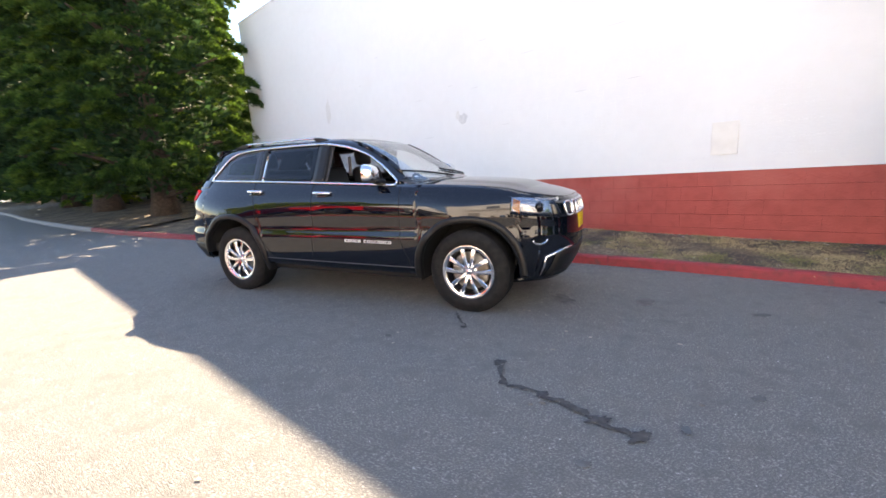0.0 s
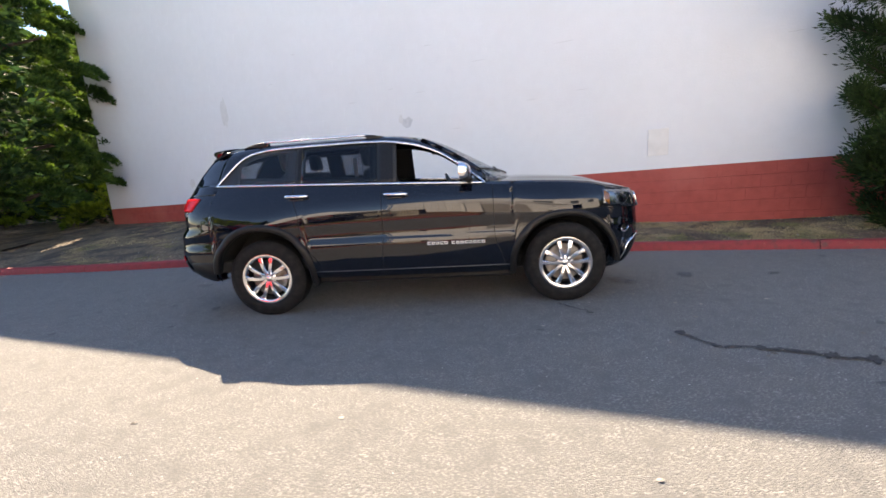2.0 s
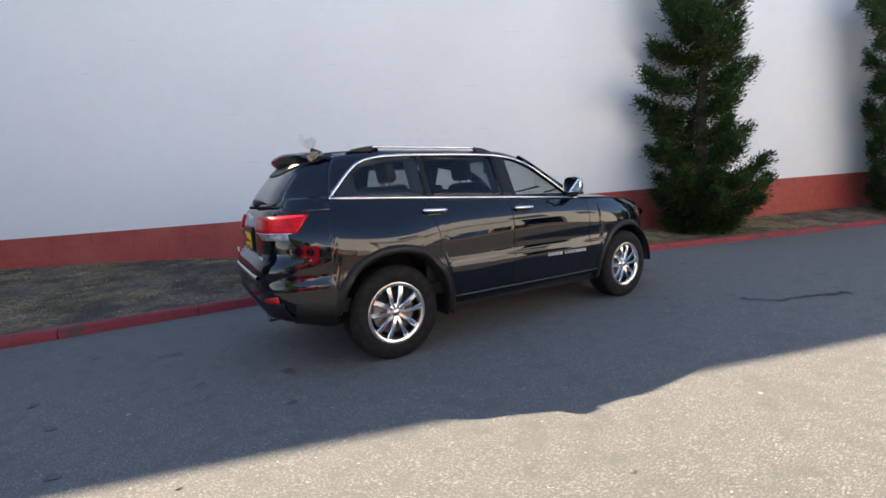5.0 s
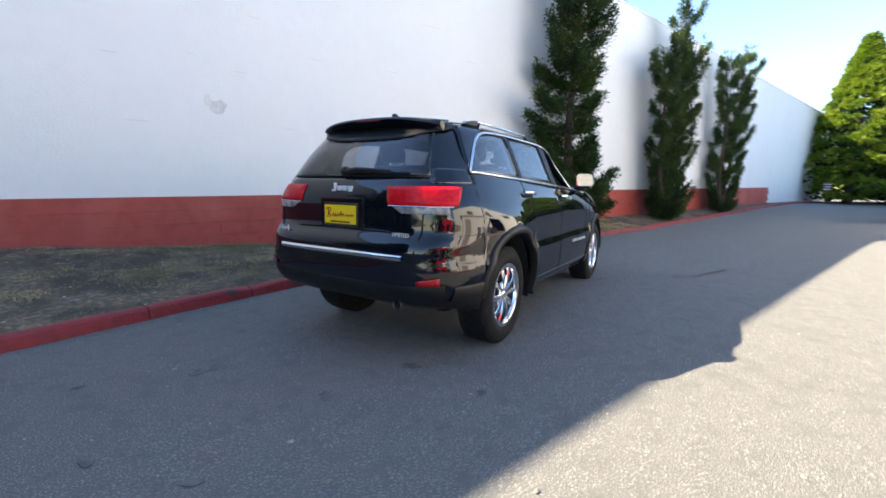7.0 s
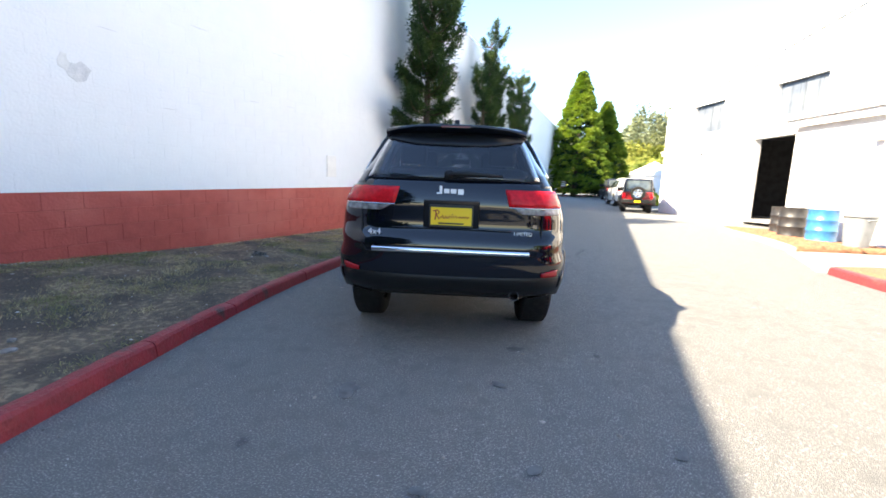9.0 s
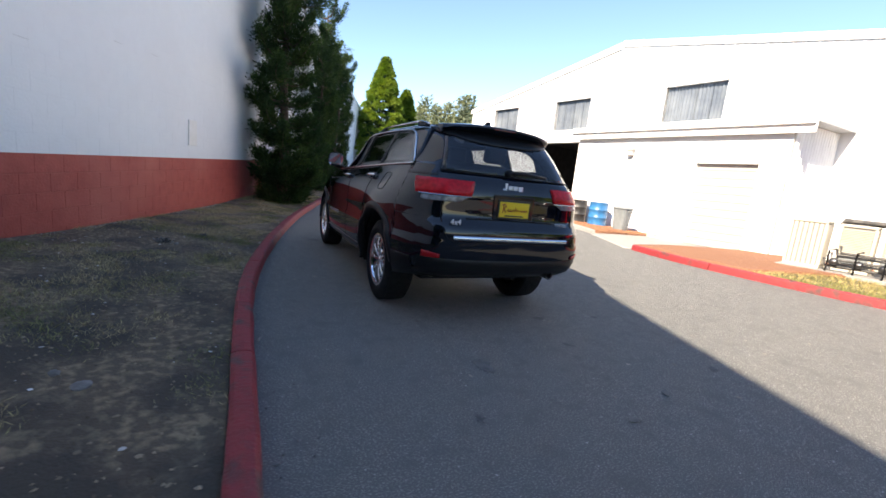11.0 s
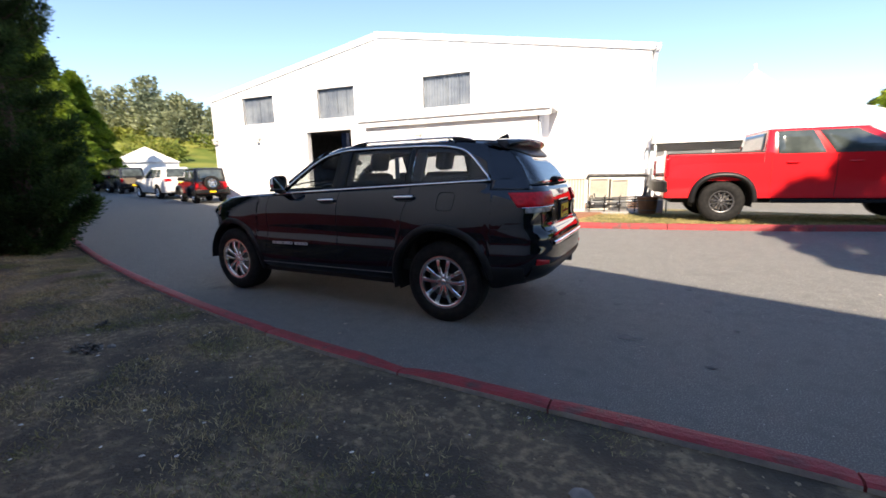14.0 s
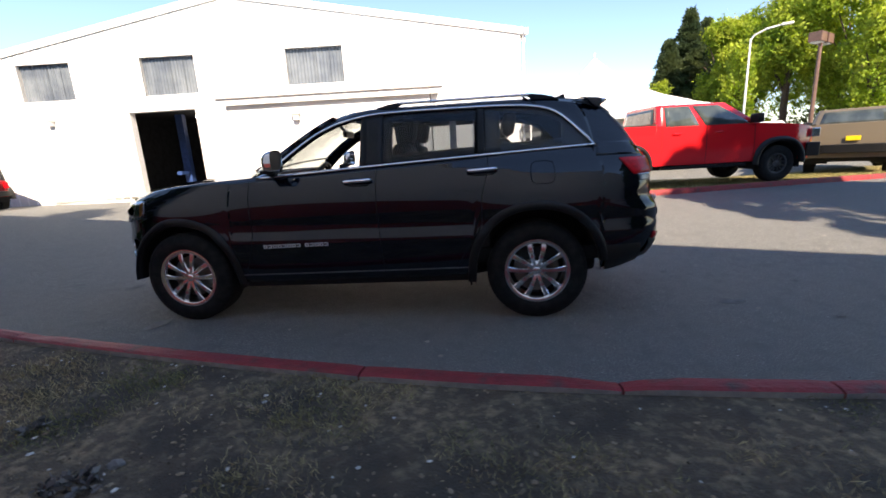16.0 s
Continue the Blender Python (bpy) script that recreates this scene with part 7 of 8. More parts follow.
        for sg in sides:
            part(nm, boxed(x0, x1, min(sg * y0, sg * y1), max(sg * y0, sg * y1), z0, z1, bevel=min(0.015, 0.3 * abs(x1 - x0), 0.3 * abs(z1 - z0))), mat, car, lab)
    # wheel arch flares, liners and wheels
    for h in hubs:
        for sg in (1, -1):
            if S.get("flare"):
                b2 = bmesh.new()
                rows = []
                for a in np.linspace(0, math.pi, 25):
                    c, s = math.cos(a), math.sin(a)
                    base_p = (h + R * math.copysign(abs(c) ** 0.83, c), hz + R * abs(s) ** 0.83)
                    rr = []
                    for t, o in ((-0.02, -0.06), (-0.02, S["flare"]), (0.05, S["flare"]), (0.085, 0.0)):
                        px, pz = base_p[0] + c * t, base_p[1] + s * t
                        rr.append(Vector((px, sg * (width(0.8) + o), pz)))
                    rows.append(rr)
                grid(b2, rows)
                bmesh.ops.recalc_face_normals(b2, faces=b2.faces)
                part("arch_flare", b2, BLACK_TRIM, car, "black wheel arch flare", smooth=True)
            b2 = bmesh.new()
            arc = [(h + (R + 0.01) * math.cos(a), hz + (R + 0.01) * math.sin(a)) for a in np.linspace(-0.2, math.pi + 0.2, 19)]
            grid(b2, [[Vector((px, sg * 0.45, pz)), Vector((px, sg * (width(0.8) - 0.03), pz))] for px, pz in arc])
            b2.faces.new([b2.verts.new((px, sg * 0.45, pz)) for px, pz in arc])
            part("arch_liner", b2, UNDER, car)
            make_wheel(car, h, sg * (width(0.5) - 0.11), hz, sg, hz, S["rim"], 0.25, S["style"], S["rim_mat"], S["rim_mat"], label=S.get("wheel_label", "alloy wheel with a black tyre"))
    part("underbody", boxed(xr + 0.2, xf - 0.25, -0.6, 0.6, S["sill"] - 0.12, S["sill"] + 0.1), UNDER, car)
    for x, z in S.get("mirrors", ()):
        for sg in (1, -1):
            b2 = bmesh.new()
            box(b2, x - 0.05, x + 0.08, min(sg * (width(1.0) - 0.05), sg * (width(1.0) + 0.24)), max(sg * (width(1.0) - 0.05), sg * (width(1.0) + 0.24)), z, z + 0.2, bevel=0.03)
            part("door_mirror", b2, S.get("mirror_mat", BLACK_TRIM), car, smooth=True)
    for x, z in S.get("handles", ()):
        for sg in (1, -1):
            b2 = bmesh.new()
            tube(b2, [(x, sg * (Y(x, z) + 0.01), z), (x + 0.03, sg * (Y(x, z) + 0.04), z), (x + 0.17, sg * (Y(x, z) + 0.04), z), (x + 0.2, sg * (Y(x, z) + 0.01), z)], 0.013, 6)
            part("door_handle", b2, S.get("handle_mat", S["paint"]), car)
    for x, z0, z1 in S.get("seams", ()):
        for sg in (1, -1):
            b2 = bmesh.new()
            tube(b2, [(x, sg * Y(x, z0 + (z1 - z0) * k / 6), z0 + (z1 - z0) * k / 6) for k in range(7)], 0.005, 5)
            part("seam", b2, SEAM, car)
    return car


SIX = {"spokes": 6, "sides": (-1, 1), "near": 0.22, "far": 0.30, "w0": 0.022, "w1": 0.04, "dish": 0.01}
FIVE = {"spokes": 5, "sides": (0,), "near": 0, "far": 0, "w0": 0.05, "w1": 0.085, "dish": 0.01}

PICKUP = dict(paint=PICKUP_RED, xr=-2.74, xf=2.95, nr=30, nf=6, sill=0.50, crown=0.04,
           w=[(0.4, 0.93), (0.6, 0.985), (0.9, 1.0), (1.2, 0.985), (1.45, 0.955)],
           top=[(-2.74, 1.40), (-0.9, 1.40), (-0.75, 1.36), (1.25, 1.36), (1.6, 1.34), (2.3, 1.29), (2.75, 1.22), (2.95, 1.12)],
           hubs=(-1.66, 1.91), arch=0.53, r=0.42, rim=0.225, style=SIX, rim_mat=ALLOY_DARK, flare=0.07, bed=(-2.69, -0.98, 0.85),
           cabin=dict(r0=-0.98, r1=-0.90, f0=1.55, f1=0.66, w0=0.965, w1=0.80, z0=1.31, z1=1.86, n=22),
           panes=[(0.085, 0.40, 0.06, 0.90, 0.0, 0.03), (0.46, 0.90, 0.06, 0.90, 0.02, -0.06)], rv0=0.15,
           bars=[(-2.90, -2.75, 0.62, 0.86, 0.97, BLACK_TRIM, "rear_bumper"), (2.72, 3.05, 0.55, 0.86, 0.98, BLACK_TRIM, "front_bumper")],
           blocks=[("tail_lamp", -2.75, -2.67, 0.86, 1.0, 0.95, 1.32, LAMP_RED, "tall red tail lamp"), ("headlamp", 2.70, 2.90, 0.62, 0.93, 0.98, 1.18, REFLECTOR, "clear headlamp"), ("grille", 2.90, 2.97, -0.55, 0.55, 0.90, 1.22, BLACK_TRIM, "black grille"), ("step_bar", -0.8, 1.2, 0.86, 0.95, 0.40, 0.47, BLACK_TRIM, "black step bar")],
           mirrors=[(1.22, 1.36)], handles=[(-0.62, 1.20), (0.35, 1.20)], seams=[(-0.86, 0.6, 1.38), (0.18, 0.55, 1.34), (1.30, 0.55, 1.34)], wheel_label="dark six-spoke wheel with a chunky tyre")
truck_z = 0.255
make_vehicle("pickup_truck", (-5.70, -7.46, truck_z), 188.5, "bright red crew-cab pickup with black flares on the lawn strip", PICKUP)
OFFROAD = dict(paint=OFFROAD_RED, xr=-1.75, xf=2.0, nr=24, nf=14, sill=0.50, crown=0.01,
                w=[(0.4, 0.74), (0.6, 0.77), (0.9, 0.78), (1.2, 0.77)],
                top=[(-1.75, 1.12), (0.55, 1.12), (0.65, 1.10), (1.9, 1.02), (2.0, 0.98)],
                hubs=(-1.15, 1.27), arch=0.47, r=0.39, rim=0.21, style=FIVE, rim_mat=ALLOY, flare=0.15,
                cabin=dict(r0=-1.74, r1=-1.66, f0=0.62, f1=0.40, w0=0.765, w1=0.68, z0=1.10, z1=1.83, n=26, paint=CAR_DARK),
                panes=[(0.05, 0.40, 0.12, 0.80, 0.0, 0.0), (0.47, 0.93, 0.10, 0.80, 0.0, -0.02)], rv0=0.12,
                bars=[(-1.95, -1.76, 0.52, 0.72, 0.78, BLACK_TRIM, "rear_bumper"), (1.98, 2.18, 0.52, 0.72, 0.80, BLACK_TRIM, "front_bumper")],
                blocks=[("tail_lamp", -1.83, -1.74, 0.62, 0.75, 0.82, 1.06, LAMP_RED, "red tail lamp"), ("licence_tag", -1.97, -1.952, -0.15, 0.15, 0.56, 0.70, TAG_YELLOW, "yellow paper tag"), ("headlamp", 1.96, 2.02, 0.42, 0.62, 0.80, 1.0, REFLECTOR, "round headlamp")],
                mirrors=[(0.5, 1.18)], handles=[(-0.5, 0.98)], seams=[(-0.72, 0.55, 1.12), (0.42, 0.55, 1.12)])
w1 = make_vehicle("offroad_car", (16.9, -8.68, ground_z(16.5, -8.3)), -18, "dark red open-top style off-roader with a spare wheel behind", OFFROAD, "parked cars by the workshop")
make_wheel(w1, -1.95, 0.02, 1.05, -1, 0.37, 0.21, 0.22, FIVE, ALLOY, ALLOY, "spare_wheel", "spare wheel on the tailgate")
spare = [o for o in w1.children if o.name.startswith("spare_wheel")][0]
spare.matrix_basis = pose(-1.93, 0.02, 1.05, 0, 0, -90)
w1.scale = (0.88, 0.88, 0.88)
SUV = dict(paint=CAR_WHITE, xr=-2.4, xf=2.4, nr=10, nf=5, sill=0.36, crown=0.05,
           w=[(0.3, 0.86), (0.6, 0.92), (0.9, 0.93), (1.15, 0.88)],
           top=[(-2.4, 1.10), (0.9, 1.10), (1.2, 1.08), (2.1, 0.98), (2.4, 0.85)],
           hubs=(-1.46, 1.46), arch=0.45, r=0.38, rim=0.235, style=TWIN, rim_mat=ALLOY,
           cabin=dict(r0=-2.32, r1=-1.95, f0=1.10, f1=0.15, w0=0.87, w1=0.62, z0=1.06, z1=1.74, n=10),
           panes=[(0.10, 0.33, 0.18, 0.80, 0.04, 0.0), (0.36, 0.58, 0.14, 0.82, 0.0, 0.0), (0.61, 0.88, 0.14, 0.80, 0.0, -0.05)],
           bars=[(-2.48, -2.3, 0.42, 0.75, 0.86, CAR_WHITE, "rear_bumper"), (2.25, 2.46, 0.36, 0.66, 0.86, CAR_WHITE, "front_bumper")],
           blocks=[("tail_lamp", -2.42, -2.34, 0.50, 0.84, 0.98, 1.12, LAMP_RED, "red tail lamp"), ("headlamp", 2.2, 2.36, 0.50, 0.80, 0.80, 0.95, REFLECTOR, "clear headlamp"), ("licence_tag", -2.46, -2.405, -0.16, 0.16, 0.80, 0.94, TAG_YELLOW, "yellow paper tag")],
           mirrors=[(0.75, 1.12)], handles=[(-0.9, 1.0), (0.05, 0.98)], seams=[(-0.95, 0.45, 1.1), (0.0, 0.42, 1.1), (0.95, 0.42, 1.08)])
make_vehicle("suv", (23.0, -10.35, ground_z(22, -10)), -10, "white sport utility car parked in a row by the workshop", SUV, "parked cars by the workshop")
SUV2 = dict(SUV, paint=CAR_TAN)
SUV2["bars"] = [tuple(CAR_DARK if v is CAR_WHITE else v for v in b) for b in SUV["bars"]]
make_vehicle("offroad_car", (31.6, -12.4, ground_z(27, -12.2)), -10, "tan off-road car parked in a row by the workshop", dict(OFFROAD, paint=CAR_TAN), "parked cars by the workshop")
make_vehicle("suv", (36.8, -14.0, ground_z(31.8, -12.6)), -10, "dark sport utility car parked in a row by the workshop", dict(SUV2, paint=CAR_DARK), "parked cars by the workshop")
# cars in the lot behind the pickup
SEDAN = dict(SUV, paint=CAR_BLUE, top=[(-2.4, 0.98), (-1.2, 1.0), (0.9, 0.95), (2.1, 0.80), (2.4, 0.70)], sill=0.28, r=0.33, rim=0.22, arch=0.38,
             cabin=dict(r0=-1.75, r1=-0.95, f0=1.15, f1=0.25, w0=0.84, w1=0.60, z0=0.95, z1=1.43, n=8),
             blocks=[("tail_lamp", -2.42, -2.34, 0.50, 0.84, 0.78, 0.92, LAMP_RED, "red tail lamp"), ("headlamp", 2.2, 2.36, 0.50, 0.80, 0.62, 0.76, REFLECTOR, "clear headlamp")],
             panes=[(0.14, 0.48, 0.14, 0.80, 0.05, 0.0), (0.52, 0.86, 0.14, 0.80, 0.0, -0.05)], mirrors=[(0.7, 0.98)], handles=[(-0.7, 0.85), (0.1, 0.84)], seams=[(-0.1, 0.4, 0.95)])
def tinted(spec, paint):
    d = dict(spec, paint=paint)
    d["bars"] = [tuple(paint if v is CAR_WHITE else v for v in b) for b in spec["bars"]]
    return d
make_vehicle("sedan", (-14.2, -17.4, ground_z(-14, -15)), 150, "slate-blue saloon car in the car park", tinted(SEDAN, CAR_BLUE), "cars in the car park")
make_vehicle("pickup_truck", (-12.4, -11.1, ground_z(-12, -10) + 0.05), 235, "tan pickup with a yellow tag in the car park", dict(PICKUP, paint=CAR_TAN, blocks=PICKUP["blocks"] + [("licence_tag", -2.79, -2.768, -0.15, 0.15, 0.95, 1.07, TAG_YELLOW, "yellow paper tag")], flare=0), "cars in the car park")
make_vehicle("suv", (-16.9, -22.3, ground_z(-16, -22)), 160, "white sport utility car in the car park", tinted(SUV, CAR_WHITE), "cars in the car park")
make_vehicle("sedan", (-20.6, -16.6, ground_z(-18, -17)), 160, "silver saloon car in the car park", tinted(SEDAN, CAR_SILVER), "cars in the car park")
make_vehicle("suv", (-25.0, -21.0, ground_z(-22, -20)), 165, "silver sport utility car in the car park", tinted(SUV, CAR_SILVER), "cars in the car park")
make_vehicle("pickup_truck", (-27, -17.5, ground_z(-27, -17.5)), 175, "white pickup in the car park", tinted(dict(PICKUP, paint=CAR_WHITE, flare=0), CAR_WHITE), "cars in the car park")
make_vehicle("sedan", (-31, -13.5, ground_z(-31, -13.5)), 170, "dark blue saloon car in the car park", tinted(SEDAN, CAR_DARK), "cars in the car park")
make_vehicle("sedan", (-5.2, -17.2, ground_z(-3, -17.5)), 190, "silver saloon car under the white tent", tinted(SEDAN, CAR_SILVER), "cars in the car park")

# ---- stains, tar and grit on the asphalt ----
def flat_blob(name, x, y, rx, ry, rot, mat, seed, label, category, jag=0.3, n=18, lift=0.007):
    r = random.Random(seed)
    c, s = math.cos(rot), math.sin(rot)
    bm = bmesh.new()
    ring = []
    for k in range(n):
        a = 2 * math.pi * k / n
        f = 1 + jag * r.uniform(-1, 1)
        u, v = rx * math.cos(a) * f, ry * math.sin(a) * f
        px, py = x + u * c - v * s, y + u * s + v * c
        ring.append(bm.verts.new((px, py, ground_z(px, py) + lift)))
    o = bm.verts.new((x, y, ground_z(x, y) + lift + 0.001))
    for k in range(n):
        bm.faces.new((ring[k], ring[(k + 1) % n], o))
    return mesh_thing(name, bm, mat, label, category, kind="structure")


def tar_line(pts, width, seed):
    r = random.Random(seed)
    P = [Vector((*p, 0)) for p in pts]
    rows = []
    for i in range(len(P) - 1):
        for k in range(6):
            p = P[i].lerp(P[i + 1], k / 6) + Vector((r.uniform(-1, 1), r.uniform(-1, 1), 0)) * 0.018
            d = (P[i + 1] - P[i]).normalized()
            o = Vector((-d.y, d.x, 0)) * width * r.uniform(0.4, 1.3)
            e = min(1, (i * 6 + k + 1) / 4, ((len(P) - 1) * 6 - i * 6 - k + 1) / 4)
            rows.append([Vector((q.x, q.y, ground_z(q.x, q.y) + 0.0075)) for q in (p - o * e, p, p + o * e)])
    bm = bmesh.new()
    grid(bm, rows)
    bmesh.ops.recalc_face_normals(bm, faces=bm.faces)
    mesh_thing("tar_mark", bm, TAR, "thin black tar mark on grey asphalt", "stain", kind="structure")


OIL = material("oil_stain", (0.09, 0.09, 0.087), 0.85, second=(0.14, 0.14, 0.135), scale=14, mix=(0.35, 0.6))

for pts, w in ((((1.35, -0.94), (1.46, -1.09), (1.57, -1.27)), 0.016), (((2.04, -1.85), (2.10, -1.96), (2.14, -2.13), (2.29, -2.14), (2.49, -2.21), (2.64, -2.28), (2.76, -2.39), (2.92, -2.40)), 0.022)):
    tar_line(pts, w, 5)
for i, (x, y, a, b) in enumerate(((1.57, -1.28, 0.03, 0.025), (2.05, -1.84, 0.045, 0.035), (2.70, -2.33, 0.06, 0.03), (2.88, -2.41, 0.07, 0.03), (2.40, -2.17, 0.04, 0.025))):
    flat_blob("tar_mark", x, y, a, b, 0.3 * i, TAR, 60 + i, "black tar blot on grey asphalt", "stain", 0.4, lift=0.0085)
for i, (x, y, a) in enumerate(((-3.04, 0.55, 0.12), (-2.86, -0.36, 0.07), (-2.25, -0.52, 0.10), (1.08, -1.66, 0.05), (3.78, -0.26, 0.09), (2.92, -0.14, 0.16), (2.21, -0.23, 0.2), (2.67, -2.69, 0.05), (3.45, -1.82, 0.06), (3.08, -2.27, 0.05), (-3.52, -1.16, 0.06), (-2.36, -1.11, 0.05), (-3.85, 0.04, 0.05), (-3.67, -0.45, 0.06), (-3.6, 0.9, 0.05), (4.75, 0.35, 0.07), (-1.5, -0.6, 0.12), (6.0, -4.6, 0.10), (6.05, -5.2, 0.12), (1.75, 0.95, 0.16))):
    flat_blob("oil_spot", x, y, a * 0.75, a * 0.45, i * 0.9, OIL, 80 + i, "dark oil spot on grey asphalt", "stain", 0.35, lift=0.006)

# ---- litter, straw, stones ----
rng = np.random.default_rng(31)
r = random.Random(31)


def chips(name, places, size, mat, label, category, flat=0.25):
    """Small uneven bits, each a squashed five-sided pebble."""
    V, F = [], []
    for x, y, z in places:
        s = size * r.uniform(0.5, 1.7)
        a0, el = r.uniform(0, 6.28), r.uniform(0.5, 1.0)
        n = len(V)
        for k in range(5):
            a = a0 + k * 1.2566
            u, v = s * math.cos(a) * r.uniform(0.7, 1.2), s * el * math.sin(a) * r.uniform(0.7, 1.2)
            V.append((x + u * math.cos(a0) - v * math.sin(a0), y + u * math.sin(a0) + v * math.cos(a0), z))
        V.append((x, y, z + s * flat * 2))
        F += [(n + k, n + (k + 1) % 5, n + 5) for k in range(5)]
    return tagged(raw(name, V, F, mat), label, category, kind="stuff")


def on_ground(n, x0, x1, y0, y1):
    out = []
    while len(out) < n:
        x, y = r.uniform(x0, x1), r.uniform(y0, y1)
        k = min(kerb_line, key=lambda p: abs(p.x - x)).y
        if y < k - 0.02:
            out.append((x, y, ground_z(x, y) + 0.005))
    return out


GRIT = material("pale_grit", (0.40, 0.39, 0.375), 0.85, per_island=0.5)
chips("grit", on_ground(6500, -7, 9, -5.2, 2.0), 0.0036, GRIT, "fine pale grit scattered on the asphalt", "grit", 0.35)
chips("grit", on_ground(160, -7, 9, -5, 2.0), 0.014, LITTER, "small pale scraps and leaf bits on the asphalt", "litter", 0.15)
near_kerb = []
for p in kerb_line:
    if -9 < p.x < 12:
        for _ in range(3):
            q = abs(r.gauss(0, 0.09)) + 0.015
            near_kerb.append((p.x + r.uniform(-0.1, 0.1), p.y - q, ground_z(p.x, p.y) + 0.005))
chips("grit", near_kerb, 0.007, PEBBLE, "small stones and dirt gathered along the red kerb", "grit", 0.4)

dirt_spots, leaf_spots, paper_spots, grass_c, grass_d = [], [], [], [], []
def on_bank(x, f):
    k = min(kerb_line, key=lambda p: abs(p.x - x)).y
    y = k + 0.14 + (wall_y(x) - k - 0.16) * f
    return x, y, bank_height(x, y)[0]
for _ in range(6500):
    x, y, z = on_bank(r.uniform(-6.5, 9), r.random())
    dirt_spots.append((x, y, z + 0.001))
for _ in range(3200):
    x, y, z = on_bank(r.uniform(-7, 9), r.random())
    leaf_spots.append((x, y, z + 0.004))
for _ in range(330):
    x, y, z = on_bank(r.uniform(-6, 8), r.random())
    paper_spots.append((x, y, z + 0.005))
for s in np.arange(-6, 9.5, 0.035):
    if noise.noise((s * 1.7, 3, 0)) > -0.05:
        p = wall_at(s + r.uniform(-0.02, 0.02), -abs(r.gauss(0, 0.05)) - 0.01, 0)
        paper_spots.append((p.x, p.y, bank_height(p.x, p.y)[0] + 0.004))
chips("pebbles", dirt_spots, 0.006, material("dirt_crumb", (0.22, 0.17, 0.115), 0.95, per_island=0.6), "crumbs of dry earth and small stones on the dirt bank", "stones", 0.5)
chips("leaf_litter", leaf_spots, 0.0105, material("dead_leaf", (0.26, 0.20, 0.135), 0.85, per_island=0.4), "dead leaves and bark bits on the dirt bank", "litter", 0.18)
chips("paint_chips", paper_spots, 0.0105, material("pale_scrap", (0.66, 0.65, 0.62), 0.8, per_island=0.3), "white paint chips and pale scraps on the dirt bank", "litter", 0.12)
for _ in range(5200):
    x, f = r.uniform(-8, 10), r.random()
    x, y, z = on_bank(x, f)
    if noise.noise((x * 1.1, y * 1.1, 11)) + 0.6 * noise.noise((x * 3.4, y * 3.4, 2)) < (0.10 if x < 1.5 else -0.12):
        continue
    for _ in range(r.randrange(16, 44)):
        grass_c.append((x + r.gauss(0, 0.06), y + r.gauss(0, 0.06), z - 0.004))
        a = r.uniform(0, 6.28)
        q = r.uniform(0.4, 1.6)
        grass_d.append((q * math.cos(a), q * math.sin(a), 1))
tagged(blades("dry_grass", grass_c, grass_d, 0.040, 0.0036, STRAW, None, rng, 0.25), "short straw-coloured dry grass on the dirt bank", "grass", kind="stuff")
lawn_c, lawn_d = [], []
for _ in range(30000):
    f, x = r.random(), r.uniform(-15, -1.4)
    y = interp(x, [(-15, -8.95), (-8.6, -7.0), (-5.64, -6.1), (-2.2, -5.4), (-1.4, -5.33)]) - 2.8 * f ** 1.5
    lawn_c.append((x, y, ground_z(x, y) + 0.07))
    lawn_d.append((r.gauss(0, 0.6), r.gauss(0, 0.6), 1))
tagged(blades("lawn_grass", lawn_c, lawn_d, 0.055, 0.008, material("parched_grass", (0.36, 0.29, 0.12), 0.8, per_island=0.4, second=(0.17, 0.17, 0.05), scale=1.5, mix=(0.42, 0.58)), None, rng, 0.3), "parched yellow grass under the red pickup", "grass", kind="stuff")
# mulch pieces
mulch = []
for _ in range(2600):
    x, y = r.uniform(2.95, 9.0), r.uniform(-9.2, -6.4)
    if y < interp(x, [(2.9, -6.55), (4.8, -7.17), (6.95, -7.7), (8.6, -8.5), (9.4, -10)]):
        mulch.append((x, y, ground_z(x, y) + 0.118))
chips("bark_chips", mulch, 0.022, material("bark_chip", (0.27, 0.12, 0.06), 0.9, per_island=0.5), "red-brown bark chips in the bed by the lean-to", "mulch", 0.3)


def stone(x, y, s, seed, mat, label, squash=0.5):
    q = random.Random(seed)
    bm = bmesh.new()
    bmesh.ops.create_icosphere(bm, subdivisions=2, radius=s)
    z = bank_height(x, y)[0]
    for v in bm.verts:
        k = 1 + 0.35 * noise.noise(v.co * (2.2 / s) + Vector((seed, 0, 0)))
        v.co = Vector((v.co.x * k + x, v.co.y * k * 0.8 + y, v.co.z * k * squash + z + s * squash * 0.3))
    mesh_thing("stone", bm, mat, label, "stone", "stones on the bank")


ROCK = material("grey_rock", (0.16, 0.15, 0.14), 0.85, second=(0.25, 0.24, 0.225), scale=14, bump=0.5, bump_scale=40)
stone(-3.05, 2.68, 0.05, 3, ROCK, "pale grey stone half sunk in the dirt bank", 0.25)
stone(-2.9, 2.82, 0.03, 4, ROCK, "small pale grey stone lying on the dirt bank")
stone(0.45, 2.72, 0.035, 5, ROCK, "small grey stone half sunk in the dirt bank")


